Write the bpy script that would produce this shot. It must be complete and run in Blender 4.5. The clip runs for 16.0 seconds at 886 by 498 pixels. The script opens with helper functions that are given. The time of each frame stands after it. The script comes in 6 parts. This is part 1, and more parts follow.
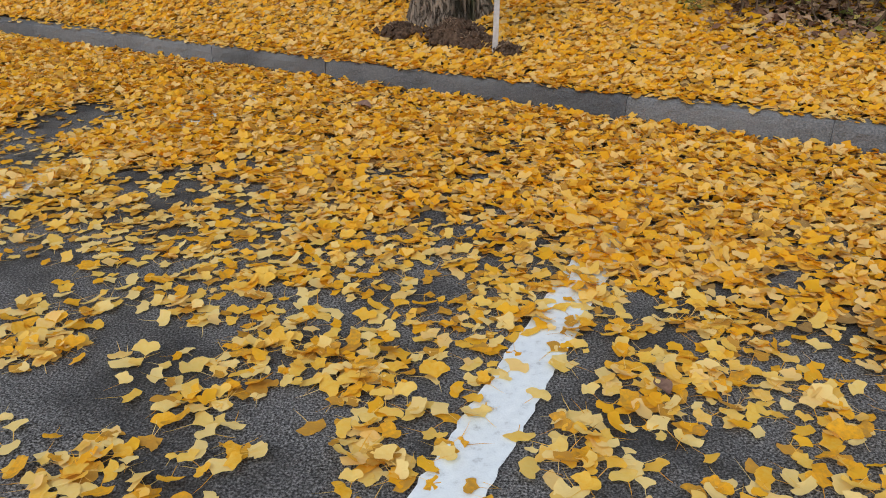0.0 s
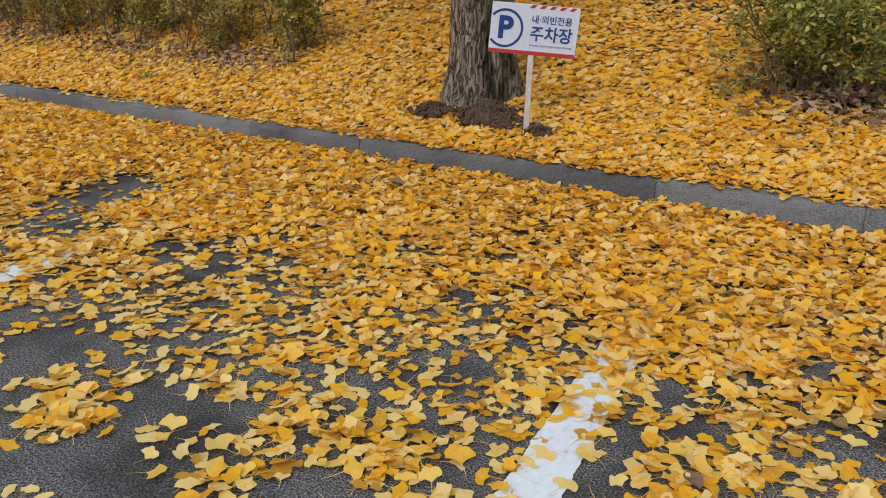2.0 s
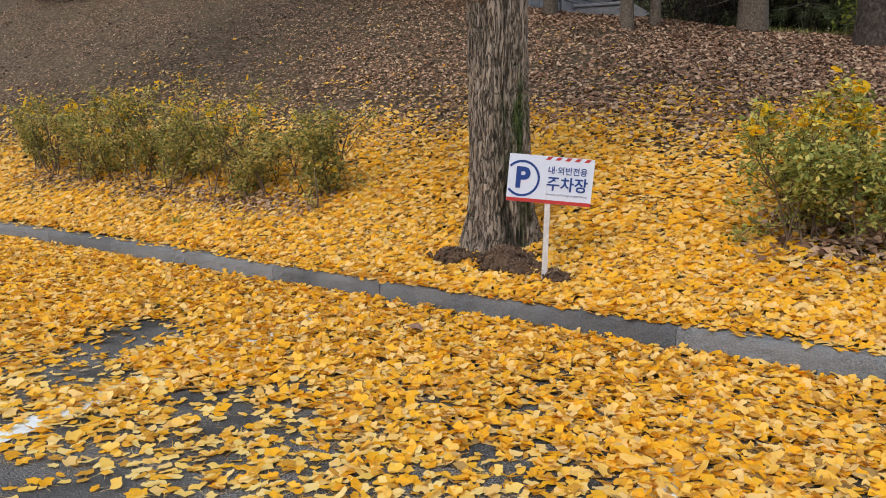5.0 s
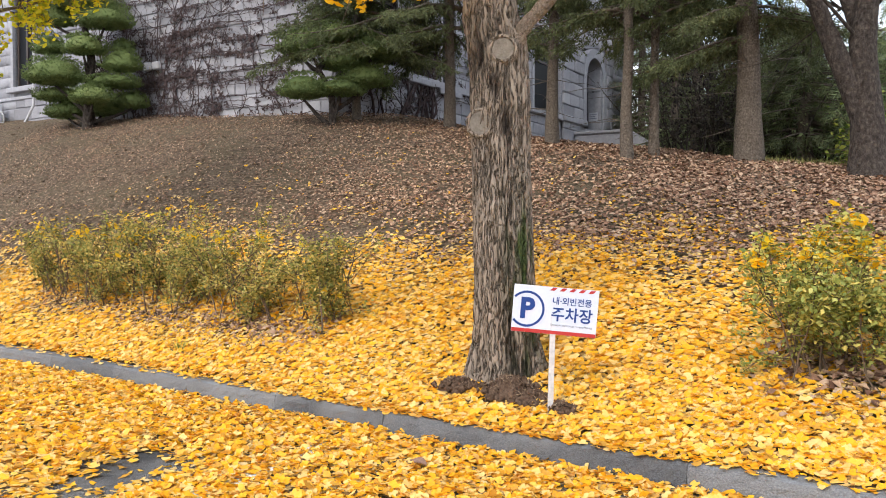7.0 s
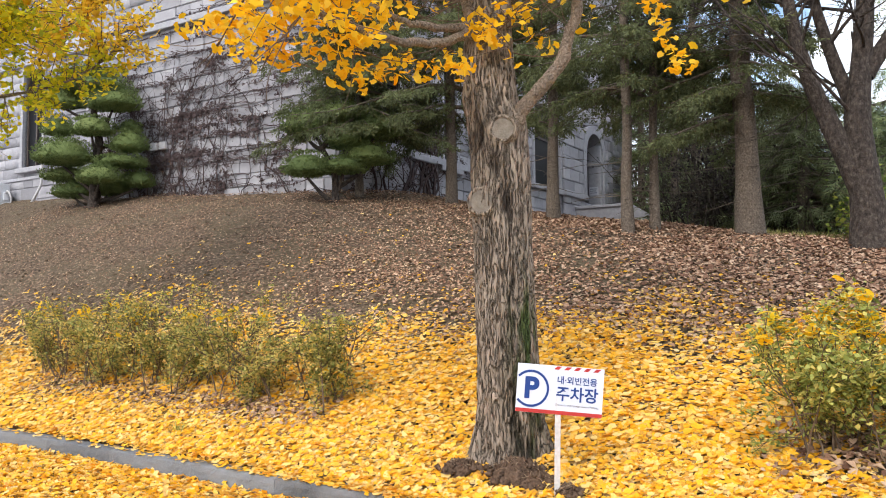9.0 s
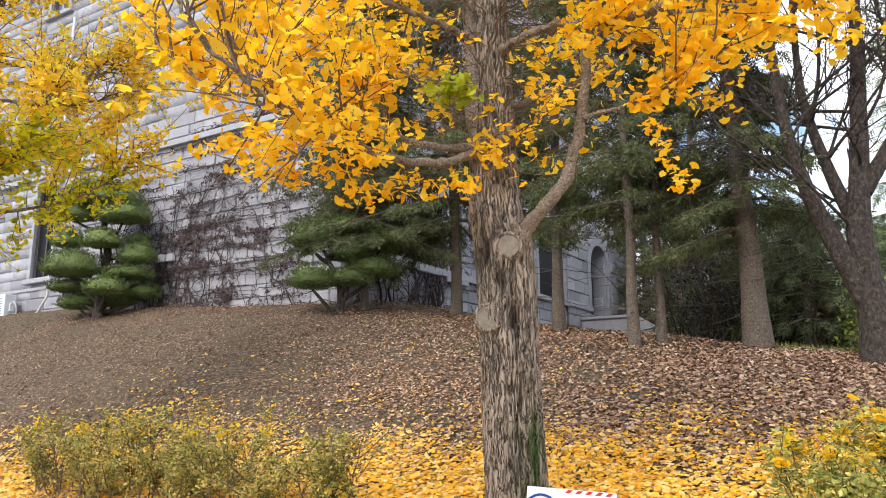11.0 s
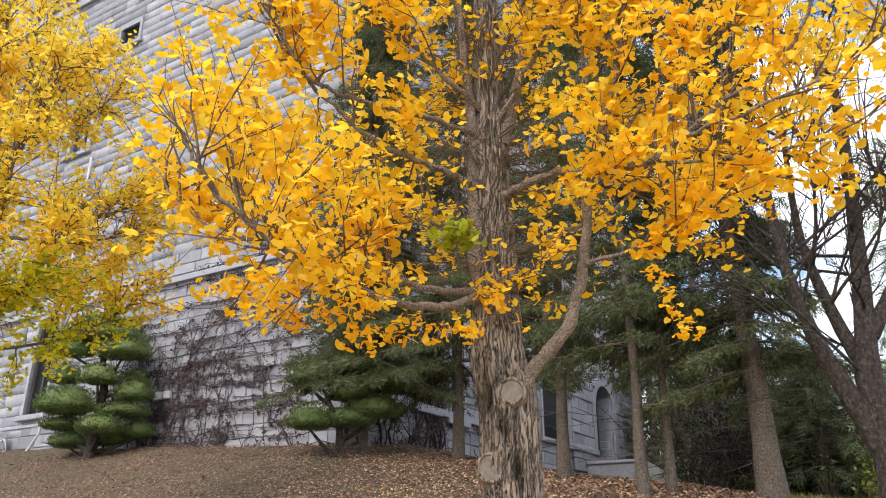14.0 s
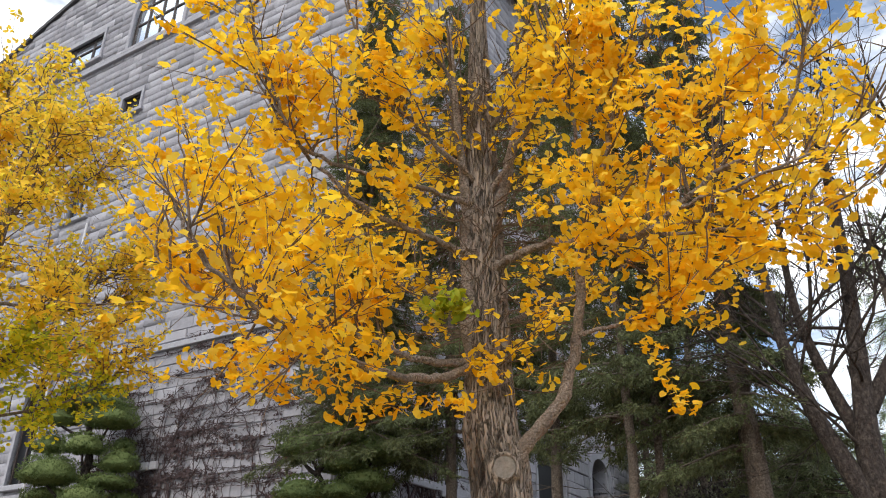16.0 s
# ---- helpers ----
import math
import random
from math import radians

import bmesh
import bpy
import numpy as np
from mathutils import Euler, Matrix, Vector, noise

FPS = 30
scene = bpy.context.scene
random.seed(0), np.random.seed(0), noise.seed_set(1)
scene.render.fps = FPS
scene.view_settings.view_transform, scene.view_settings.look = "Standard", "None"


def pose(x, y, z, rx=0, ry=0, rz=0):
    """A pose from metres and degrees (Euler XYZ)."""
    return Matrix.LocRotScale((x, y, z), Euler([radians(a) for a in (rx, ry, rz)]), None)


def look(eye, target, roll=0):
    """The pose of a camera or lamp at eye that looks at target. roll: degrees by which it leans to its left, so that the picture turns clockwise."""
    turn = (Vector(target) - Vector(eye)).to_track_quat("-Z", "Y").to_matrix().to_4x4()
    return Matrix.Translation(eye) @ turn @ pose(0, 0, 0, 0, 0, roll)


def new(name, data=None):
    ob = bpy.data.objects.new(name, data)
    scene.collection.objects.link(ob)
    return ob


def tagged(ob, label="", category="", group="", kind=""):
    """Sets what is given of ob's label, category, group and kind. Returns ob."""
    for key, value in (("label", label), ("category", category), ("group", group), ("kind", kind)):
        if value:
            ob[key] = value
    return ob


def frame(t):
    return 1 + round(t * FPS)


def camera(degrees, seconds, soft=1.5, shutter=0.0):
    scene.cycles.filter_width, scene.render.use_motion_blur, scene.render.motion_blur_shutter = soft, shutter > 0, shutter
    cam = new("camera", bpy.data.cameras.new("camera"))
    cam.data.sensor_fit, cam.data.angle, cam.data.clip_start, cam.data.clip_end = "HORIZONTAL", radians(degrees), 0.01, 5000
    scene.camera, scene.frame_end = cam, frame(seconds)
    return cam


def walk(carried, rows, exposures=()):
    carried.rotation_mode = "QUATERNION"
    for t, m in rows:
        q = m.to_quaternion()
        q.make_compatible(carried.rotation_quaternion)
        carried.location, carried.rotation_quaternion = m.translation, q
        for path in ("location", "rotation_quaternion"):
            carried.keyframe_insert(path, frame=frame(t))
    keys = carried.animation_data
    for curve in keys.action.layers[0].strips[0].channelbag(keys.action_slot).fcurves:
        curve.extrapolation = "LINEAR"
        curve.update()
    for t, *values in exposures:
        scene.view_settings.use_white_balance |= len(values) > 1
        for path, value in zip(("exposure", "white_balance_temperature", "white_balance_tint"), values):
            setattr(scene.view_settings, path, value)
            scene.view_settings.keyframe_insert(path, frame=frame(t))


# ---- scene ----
cam = camera(58.5, 16.0, soft=1.0)
PATH = [
    (0, (0.238, -0.301, 1.276), (0.127, 1.508, 0.429), -0.5),
    (0.5, (0.239, -0.301, 1.283), (0.107, 1.523, 0.473), -0.6),
    (1, (0.234, -0.3, 1.294), (0.084, 1.544, 0.536), -0.5),
    (1.5, (0.226, -0.3, 1.305), (0.06, 1.561, 0.59), -0.1),
    (2, (0.23, -0.305, 1.315), (0.047, 1.566, 0.634), 0.2),
    (2.5, (0.226, -0.308, 1.324), (0.03, 1.578, 0.687), 0.1),
    (3, (0.23, -0.312, 1.341), (0.019, 1.588, 0.754), 0.0),
    (3.5, (0.227, -0.309, 1.355), (0.004, 1.613, 0.849), -0.2),
    (5.8, (0.22, -0.311, 1.427), (-0.023, 1.659, 1.176), 0.0),
    (6, (0.22, -0.322, 1.436), (-0.024, 1.652, 1.225), 0.0),
    (6.5, (0.216, -0.326, 1.462), (-0.032, 1.655, 1.344), 0.1),
    (7, (0.217, -0.315, 1.473), (-0.035, 1.668, 1.414), 0.1),
    (7.5, (0.226, -0.311, 1.483), (-0.031, 1.673, 1.471), -0.1),
    (8, (0.222, -0.302, 1.484), (-0.038, 1.681, 1.495), -0.2),
    (8.5, (0.219, -0.296, 1.492), (-0.042, 1.686, 1.552), -0.3),
    (9, (0.222, -0.288, 1.504), (-0.037, 1.691, 1.632), -0.4),
    (9.2, (0.225, -0.287, 1.516), (-0.035, 1.69, 1.673), -0.5),
    (11.5, (0.205, -0.275, 1.562), (-0.058, 1.653, 2.027), -0.2),
    (12, (0.206, -0.259, 1.576), (-0.061, 1.653, 2.099), 0.0),
    (12.5, (0.211, -0.257, 1.583), (-0.056, 1.639, 2.16), 0.1),
    (13, (0.208, -0.252, 1.596), (-0.056, 1.624, 2.236), 0.2),
    (13.5, (0.204, -0.258, 1.606), (-0.056, 1.602, 2.294), 0.3),
    (14, (0.207, -0.249, 1.62), (-0.05, 1.594, 2.352), 0.3),
    (14.5, (0.212, -0.247, 1.639), (-0.042, 1.578, 2.417), 0.4),
    (15, (0.218, -0.247, 1.641), (-0.031, 1.558, 2.464), 0.5),
    (15.5, (0.223, -0.225, 1.652), (-0.02, 1.563, 2.516), 0.6),
    (16, (0.222, -0.209, 1.652), (-0.015, 1.567, 2.541), 0.6),
]
walk(cam, [(t, look(eye, target, roll)) for t, eye, target, roll in PATH],
     exposures=[(0.0, -0.10), (3.5, 0.05), (6.0, 0.62), (7.0, 0.95), (9.0, 1.03), (12.5, 1.12), (14.5, 0.80), (16.0, 0.52)])

# ---- light: a bright overcast sky with a weak, wide sun ----
SUN_EL, SUN_AZ = 42.0, 205.0          # degrees: height, and compass way from +y towards +x
world = bpy.data.worlds.new("sky")
scene.world = world
world.use_nodes = True
wn, wl = world.node_tree.nodes, world.node_tree.links
wn.clear()
sky = wn.new("ShaderNodeTexSky")
sky.sky_type, sky.sun_disc = "NISHITA", False
sky.sun_elevation, sky.sun_rotation = radians(SUN_EL), radians(SUN_AZ)
sky.air_density, sky.dust_density, sky.ozone_density = 1.0, 2.0, 1.0
cloud = wn.new("ShaderNodeTexNoise")
cloud.inputs["Scale"].default_value, cloud.inputs["Detail"].default_value, cloud.inputs["Roughness"].default_value = 3.2, 6.0, 0.6
cmap = wn.new("ShaderNodeMapping")
cmap.inputs["Scale"].default_value = (1.0, 1.0, 2.6)
ctex = wn.new("ShaderNodeTexCoord")
cramp = wn.new("ShaderNodeValToRGB")
cramp.color_ramp.elements[0].position, cramp.color_ramp.elements[1].position = 0.40, 0.60
cmix = wn.new("ShaderNodeMixRGB")
cmix.inputs[2].default_value = (9.6, 9.9, 10.4, 1)
cback = wn.new("ShaderNodeBackground")
cback.inputs["Strength"].default_value = 0.13
cout = wn.new("ShaderNodeOutputWorld")
wl.new(ctex.outputs["Generated"], cmap.inputs["Vector"])
wl.new(cmap.outputs["Vector"], cloud.inputs["Vector"])
wl.new(cloud.outputs["Fac"], cramp.inputs["Fac"])
wl.new(cramp.outputs["Color"], cmix.inputs[0])
wl.new(sky.outputs["Color"], cmix.inputs[1])
wl.new(cmix.outputs["Color"], cback.inputs["Color"])
wl.new(cback.outputs["Background"], cout.inputs["Surface"])
sun_data = bpy.data.lights.new("sun", "SUN")
sun_data.energy, sun_data.angle, sun_data.color = 0.9, radians(24), (1.0, 0.95, 0.86)
sun = new("sun", sun_data)
_e, _a = radians(SUN_EL), radians(SUN_AZ)
SUN_WAY = Vector((math.sin(_a) * math.cos(_e), math.cos(_a) * math.cos(_e), math.sin(_e)))
sun.matrix_world = look(SUN_WAY * 60, (0, 0, 0))


# ---- materials ----
def material(name, colours, scale=8.0, detail=6.0, rough=0.8, bump=0.2, bump_scale=None, coarse=None, per="",
             translucent=0.0, metal=0.0, stretch=(1, 1, 1), spec=0.3, bump_dist=0.02, fine=0.0, positions=None, spread=0.72):
    """A grainy surface. colours: from the noise's dark end to its light end; coarse: (scale, colour, amount) of large stains;
    per: 'island' or 'object' shifts the ramp piece by piece."""
    m = bpy.data.materials.new(name)
    m.use_nodes = True
    n, l = m.node_tree.nodes, m.node_tree.links
    bsdf, out = n["Principled BSDF"], n["Material Output"]
    bsdf.inputs["Roughness"].default_value, bsdf.inputs["Metallic"].default_value = rough, metal
    bsdf.inputs["Specular IOR Level"].default_value = spec
    tex, mapping, no = n.new("ShaderNodeTexCoord"), n.new("ShaderNodeMapping"), n.new("ShaderNodeTexNoise")
    mapping.inputs["Scale"].default_value = stretch
    no.inputs["Scale"].default_value, no.inputs["Detail"].default_value, no.inputs["Roughness"].default_value = scale, detail, 0.65
    geo_pos = n.new("ShaderNodeNewGeometry")
    l.new(geo_pos.outputs["Position"], mapping.inputs["Vector"])
    l.new(mapping.outputs["Vector"], no.inputs["Vector"])
    ramp = n.new("ShaderNodeValToRGB")
    el = ramp.color_ramp.elements
    k = len(colours)
    while len(el) < k:
        el.new(0.5)
    for i, c in enumerate(colours):
        el[i].position = positions[i] if positions else 0.3 + 0.4 * i / max(1, k - 1)
        el[i].color = (*c, 1)
    value = no.outputs["Fac"]
    if per:
        src = n.new("ShaderNodeNewGeometry").outputs["Random Per Island"] if per == "island" else n.new("ShaderNodeObjectInfo").outputs["Random"]
        a, b = n.new("ShaderNodeMath"), n.new("ShaderNodeMath")
        a.operation, b.operation = "MULTIPLY_ADD", "MULTIPLY_ADD"
        a.inputs[1].default_value, a.inputs[2].default_value = spread, -spread / 2
        l.new(src, a.inputs[0])
        b.inputs[1].default_value = 0.5
        l.new(value, b.inputs[0])
        b.inputs[2].default_value = 0.25
        c = n.new("ShaderNodeMath")
        l.new(a.outputs[0], c.inputs[0])
        l.new(b.outputs[0], c.inputs[1])
        value = c.outputs[0]
    l.new(value, ramp.inputs["Fac"])
    colour = ramp.outputs["Color"]
    if coarse:
        cs, cc, amount = coarse
        big, cr, mix = n.new("ShaderNodeTexNoise"), n.new("ShaderNodeValToRGB"), n.new("ShaderNodeMixRGB")
        big.inputs["Scale"].default_value, big.inputs["Detail"].default_value = cs, 4.0
        l.new(geo_pos.outputs["Position"], big.inputs["Vector"])
        cr.color_ramp.elements[0].position, cr.color_ramp.elements[1].position = 0.45, 0.62
        cr.color_ramp.elements[1].color = (amount, amount, amount, 1)
        l.new(big.outputs["Fac"], cr.inputs["Fac"])
        l.new(cr.outputs["Color"], mix.inputs[0])
        l.new(colour, mix.inputs[1])
        mix.inputs[2].default_value = (*cc, 1)
        colour = mix.outputs["Color"]
    l.new(colour, bsdf.inputs["Base Color"])
    if bump:
        bn, bu = n.new("ShaderNodeTexNoise"), n.new("ShaderNodeBump")
        bn.inputs["Scale"].default_value, bn.inputs["Detail"].default_value = bump_scale or scale * 2, 5.0
        l.new(mapping.outputs["Vector"], bn.inputs["Vector"])
        l.new(bn.outputs["Fac"], bu.inputs["Height"])
        bu.inputs["Strength"].default_value, bu.inputs["Distance"].default_value = bump, bump_dist
        l.new(bu.outputs["Normal"], bsdf.inputs["Normal"])
    if translucent:
        tr, ms = n.new("ShaderNodeBsdfTranslucent"), n.new("ShaderNodeMixShader")
        l.new(colour, tr.inputs["Color"])
        ms.inputs["Fac"].default_value = translucent
        l.new(bsdf.outputs["BSDF"], ms.inputs[1])
        l.new(tr.outputs["BSDF"], ms.inputs[2])
        l.new(ms.outputs["Shader"], out.inputs["Surface"])
    return m


def plain(name, colour, rough=0.5, metal=0.0, spec=0.4):
    return material(name, [tuple(c * 0.92 for c in colour), colour], scale=60, rough=rough, metal=metal, spec=spec, bump=0.05, bump_scale=200, bump_dist=0.001)


ASPHALT = material("asphalt", [(0.014, 0.0145, 0.015), (0.145, 0.146, 0.151), (0.40, 0.40, 0.405)], scale=150, detail=3, rough=0.8, bump=1.0, bump_scale=170, bump_dist=0.012,
                   coarse=(2.3, (0.024, 0.0245, 0.026), 0.72), positions=[0.38, 0.52, 0.66])
LINE_PAINT = material("line_paint", [(0.38, 0.42, 0.46), (0.66, 0.73, 0.79), (0.75, 0.82, 0.87)], scale=35, rough=0.6, bump=0.4, bump_scale=220, bump_dist=0.003, positions=[0.25, 0.42, 0.7])
KERB = material("kerb_concrete", [(0.055, 0.058, 0.064), (0.13, 0.137, 0.150), (0.30, 0.31, 0.325)], scale=90, rough=0.95, bump=1.0, bump_scale=110, bump_dist=0.012, coarse=(1.1, (0.24, 0.25, 0.265), 0.65), per="object", spread=0.22)
SOIL = material("hill_soil", [(0.034, 0.022, 0.014), (0.126, 0.086, 0.055), (0.30, 0.22, 0.148)], scale=17, detail=14, rough=0.95, bump=1.0, bump_scale=22, bump_dist=0.10, coarse=(0.9, (0.130, 0.105, 0.062), 0.55), positions=[0.36, 0.5, 0.66])
MOUND = material("dug_soil", [(0.045, 0.027, 0.018), (0.115, 0.072, 0.048), (0.20, 0.135, 0.095)], scale=30, rough=0.95, bump=1.0, bump_scale=60, bump_dist=0.03)
GOLD = [(0.60, 0.32, 0.05), (0.89, 0.44, 0.015), (0.91, 0.515, 0.03), (0.90, 0.57, 0.11), (0.90, 0.645, 0.25)]
STRAW = [(0.55, 0.30, 0.05), (0.89, 0.46, 0.02), (0.90, 0.59, 0.10), (0.90, 0.65, 0.19), (0.91, 0.71, 0.29)]
LITTER = material("ginkgo_litter", GOLD, scale=70, rough=0.6, bump=0.15, bump_scale=150, bump_dist=0.004, per="island", translucent=0.30, spec=0.25, positions=[0.05, 0.19, 0.42, 0.66, 0.88], spread=1.0)
LITTER_DRY = material("ginkgo_litter_dry", STRAW, scale=70, rough=0.6, bump=0.15, bump_scale=150, bump_dist=0.004, per="island", translucent=0.28, spec=0.25, positions=[0.03, 0.19, 0.38, 0.62, 0.86], spread=1.0)
LITTER_OB = material("ginkgo_leaf_single", STRAW, scale=70, rough=0.6, bump=0.15, bump_scale=150, bump_dist=0.004, per="object", translucent=0.28, spec=0.25, positions=[0.03, 0.19, 0.38, 0.62, 0.86], spread=1.0)
LITTER_OLD = material("matted_litter", [(0.20, 0.115, 0.04), (0.40, 0.25, 0.085), (0.60, 0.41, 0.16), (0.70, 0.54, 0.27)], scale=40, rough=0.75, bump=0.15, bump_scale=150, bump_dist=0.004, per="island", translucent=0.15, spec=0.2, positions=[0.10, 0.35, 0.65, 0.9], spread=0.9)
BROWN = material("brown_litter", [(0.11, 0.054, 0.034), (0.25, 0.138, 0.087), (0.38, 0.24, 0.154), (0.56, 0.41, 0.285)], scale=30, rough=0.8, bump=0.1, per="island", positions=[0.15, 0.4, 0.65, 0.9])
CROWN = material("ginkgo_crown", [(0.91, 0.51, 0.014), (0.955, 0.61, 0.022), (0.965, 0.675, 0.04), (0.955, 0.735, 0.11)], scale=5, rough=0.55, bump=0.0, per="island", translucent=0.68, spec=0.25, positions=[0.15, 0.4, 0.65, 0.9])
CROWN_PALE = material("ginkgo_crown_greenish", [(0.60, 0.54, 0.04), (0.84, 0.66, 0.06), (0.93, 0.66, 0.06), (0.95, 0.66, 0.08)], scale=1.1, rough=0.55, bump=0.0, per="island", translucent=0.66, spec=0.25, positions=[0.31, 0.41, 0.50, 0.64], spread=0.3)
CROWN_GREEN = material("ginkgo_crown_lower", [(0.42, 0.48, 0.04), (0.66, 0.64, 0.04), (0.86, 0.72, 0.04), (0.94, 0.72, 0.04)], scale=1.4, rough=0.55, bump=0.0, per="island", translucent=0.66, spec=0.25, positions=[0.34, 0.46, 0.58, 0.72], spread=0.35)
GREEN_LEAF = material("green_leaf", [(0.28, 0.36, 0.02), (0.50, 0.50, 0.03)], scale=12, rough=0.5, bump=0.0, per="island", translucent=0.4)


def bark_material():
    """Pale corky plates, furrow shade and dark stain put into the colour, with moss: the mesh says how dark and where
    moss grows.
    """
    m = material("ginkgo_bark", [(0.235, 0.188, 0.150), (0.325, 0.264, 0.212), (0.43, 0.355, 0.288)], scale=26, detail=9, rough=0.92, bump=1.0, bump_scale=70, bump_dist=0.02, stretch=(1, 1, 0.16), coarse=(2.2, (0.22, 0.180, 0.145), 0.4))
    n, l = m.node_tree.nodes, m.node_tree.links
    bsdf = n["Principled BSDF"]
    src = bsdf.inputs["Base Color"].links[0].from_socket
    geo, st, wob, add, braid = n.new("ShaderNodeNewGeometry"), n.new("ShaderNodeMapping"), n.new("ShaderNodeTexNoise"), n.new("ShaderNodeMixRGB"), n.new("ShaderNodeTexNoise")
    st.inputs["Scale"].default_value = (1, 1, 0.15)
    wob.inputs["Scale"].default_value, wob.inputs["Detail"].default_value = 8.0, 3.0
    add.blend_type = "ADD"
    add.inputs[0].default_value = 0.04
    braid.inputs["Scale"].default_value, braid.inputs["Detail"].default_value = 36.0, 3.5
    off, flat = n.new("ShaderNodeMath"), n.new("ShaderNodeMath")
    off.operation, flat.operation = "SUBTRACT", "ABSOLUTE"
    off.inputs[1].default_value = 0.5
    l.new(braid.outputs["Fac"], off.inputs[0])
    l.new(off.outputs[0], flat.inputs[0])
    l.new(geo.outputs["Position"], st.inputs["Vector"])
    l.new(geo.outputs["Position"], wob.inputs["Vector"])
    l.new(st.outputs["Vector"], add.inputs[1])
    l.new(wob.outputs["Color"], add.inputs[2])
    l.new(add.outputs["Color"], braid.inputs["Vector"])
    # cracks get a dark colour as well as relief: groove shade painted in
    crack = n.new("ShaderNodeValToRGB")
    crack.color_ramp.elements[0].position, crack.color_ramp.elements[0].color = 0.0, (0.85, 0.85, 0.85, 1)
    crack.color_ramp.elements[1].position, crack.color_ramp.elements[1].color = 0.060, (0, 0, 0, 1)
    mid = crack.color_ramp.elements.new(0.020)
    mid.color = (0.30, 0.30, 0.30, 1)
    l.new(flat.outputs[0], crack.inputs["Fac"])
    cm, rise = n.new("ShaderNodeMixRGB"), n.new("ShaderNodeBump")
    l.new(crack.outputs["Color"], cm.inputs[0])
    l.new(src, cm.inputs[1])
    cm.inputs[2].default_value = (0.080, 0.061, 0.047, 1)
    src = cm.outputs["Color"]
    rise.inputs["Strength"].default_value, rise.inputs["Distance"].default_value = 1.0, 0.05
    rise.invert = True
    l.new(crack.outputs["Color"], rise.inputs["Height"])
    l.new(bsdf.inputs["Normal"].links[0].from_socket, rise.inputs["Normal"])
    l.new(rise.outputs["Normal"], bsdf.inputs["Normal"])
    for key, col in (("shade_and_stain", (0.056, 0.042, 0.033, 1)), ("moss", (0.045, 0.075, 0.014, 1))):
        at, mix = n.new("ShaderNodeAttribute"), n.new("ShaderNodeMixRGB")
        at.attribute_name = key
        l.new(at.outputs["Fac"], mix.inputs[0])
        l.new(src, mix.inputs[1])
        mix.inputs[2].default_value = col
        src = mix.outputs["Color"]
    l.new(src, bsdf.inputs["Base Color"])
    return m


BARK = bark_material()
LIMB = material("limb_bark", [(0.075, 0.058, 0.046), (0.24, 0.193, 0.156), (0.42, 0.35, 0.29)], scale=60, detail=9, rough=0.92, bump=1.0, bump_scale=50, bump_dist=0.03, coarse=(5.0, (0.12, 0.095, 0.075), 0.5))
TWIG = material("twig_bark", [(0.09, 0.062, 0.045), (0.22, 0.165, 0.125)], scale=40, rough=0.9, bump=0.4)
CUT = material("sawn_wood", [(0.14, 0.12, 0.10), (0.25, 0.22, 0.185)], scale=30, rough=0.9, bump=0.4, bump_scale=80)


# ---- builders ----
def mesh_of(name, verts, faces, mat=None, smooth=False):
    me = bpy.data.meshes.new(name)
    me.from_pydata([tuple(v) for v in verts], [], [tuple(f) for f in faces])
    if mat:
        me.materials.append(mat)
    if smooth:
        me.shade_smooth()
    me.update()
    return me


def tri_mesh(name, verts, tris, mat, smooth=False):
    """A triangle mesh out of two arrays, quickly."""
    verts, tris = np.asarray(verts, np.float32), np.asarray(tris, np.int32)
    me = bpy.data.meshes.new(name)
    me.vertices.add(len(verts))
    me.vertices.foreach_set("co", verts.ravel())
    me.loops.add(tris.size)
    me.loops.foreach_set("vertex_index", tris.ravel())
    me.polygons.add(len(tris))
    me.polygons.foreach_set("loop_start", np.arange(0, tris.size, 3, dtype=np.int32))
    me.polygons.foreach_set("loop_total", np.full(len(tris), 3, np.int32))
    me.materials.append(mat)
    me.update(calc_edges=True)
    me.validate()
    if smooth:
        me.shade_smooth()
    return me


def part(name, data, mat=None, parent=None, label=""):
    """One mesh object, out of a bmesh or a mesh, under its thing."""
    if isinstance(data, bmesh.types.BMesh):
        me = bpy.data.meshes.new(name)
        data.to_mesh(me)
        data.free()
        if mat:
            me.materials.append(mat)
        data = me
    ob = new(name, data)
    if parent is not None:
        ob.parent = parent
    if label:
        tagged(ob, label)
    return ob


def thing(name, at, label, category, group="", kind="", rz=0.0):
    ob = new(name)
    ob.empty_display_size = 0.1
    ob.matrix_world = at if isinstance(at, Matrix) else pose(*at, 0, 0, rz)
    return tagged(ob, label, category, group, kind)


def box(bm, x0, x1, y0, y1, z0, z1, bevel=0.0, seg=1, m=None):
    made = bmesh.ops.create_cube(bm, size=1.0)["verts"]
    for v in made:
        v.co = Vector((x0 + (v.co.x + 0.5) * (x1 - x0), y0 + (v.co.y + 0.5) * (y1 - y0), z0 + (v.co.z + 0.5) * (z1 - z0)))
    if bevel:
        edges = list({e for v in made for e in v.link_edges})
        r = bmesh.ops.bevel(bm, geom=edges, offset=bevel, segments=seg, affect="EDGES", profile=0.6)
        made = list({v for f in r["faces"] for v in f.verts} | {v for v in made if v.is_valid})
    if m is not None:
        bmesh.ops.transform(bm, matrix=m, verts=made)
    return made


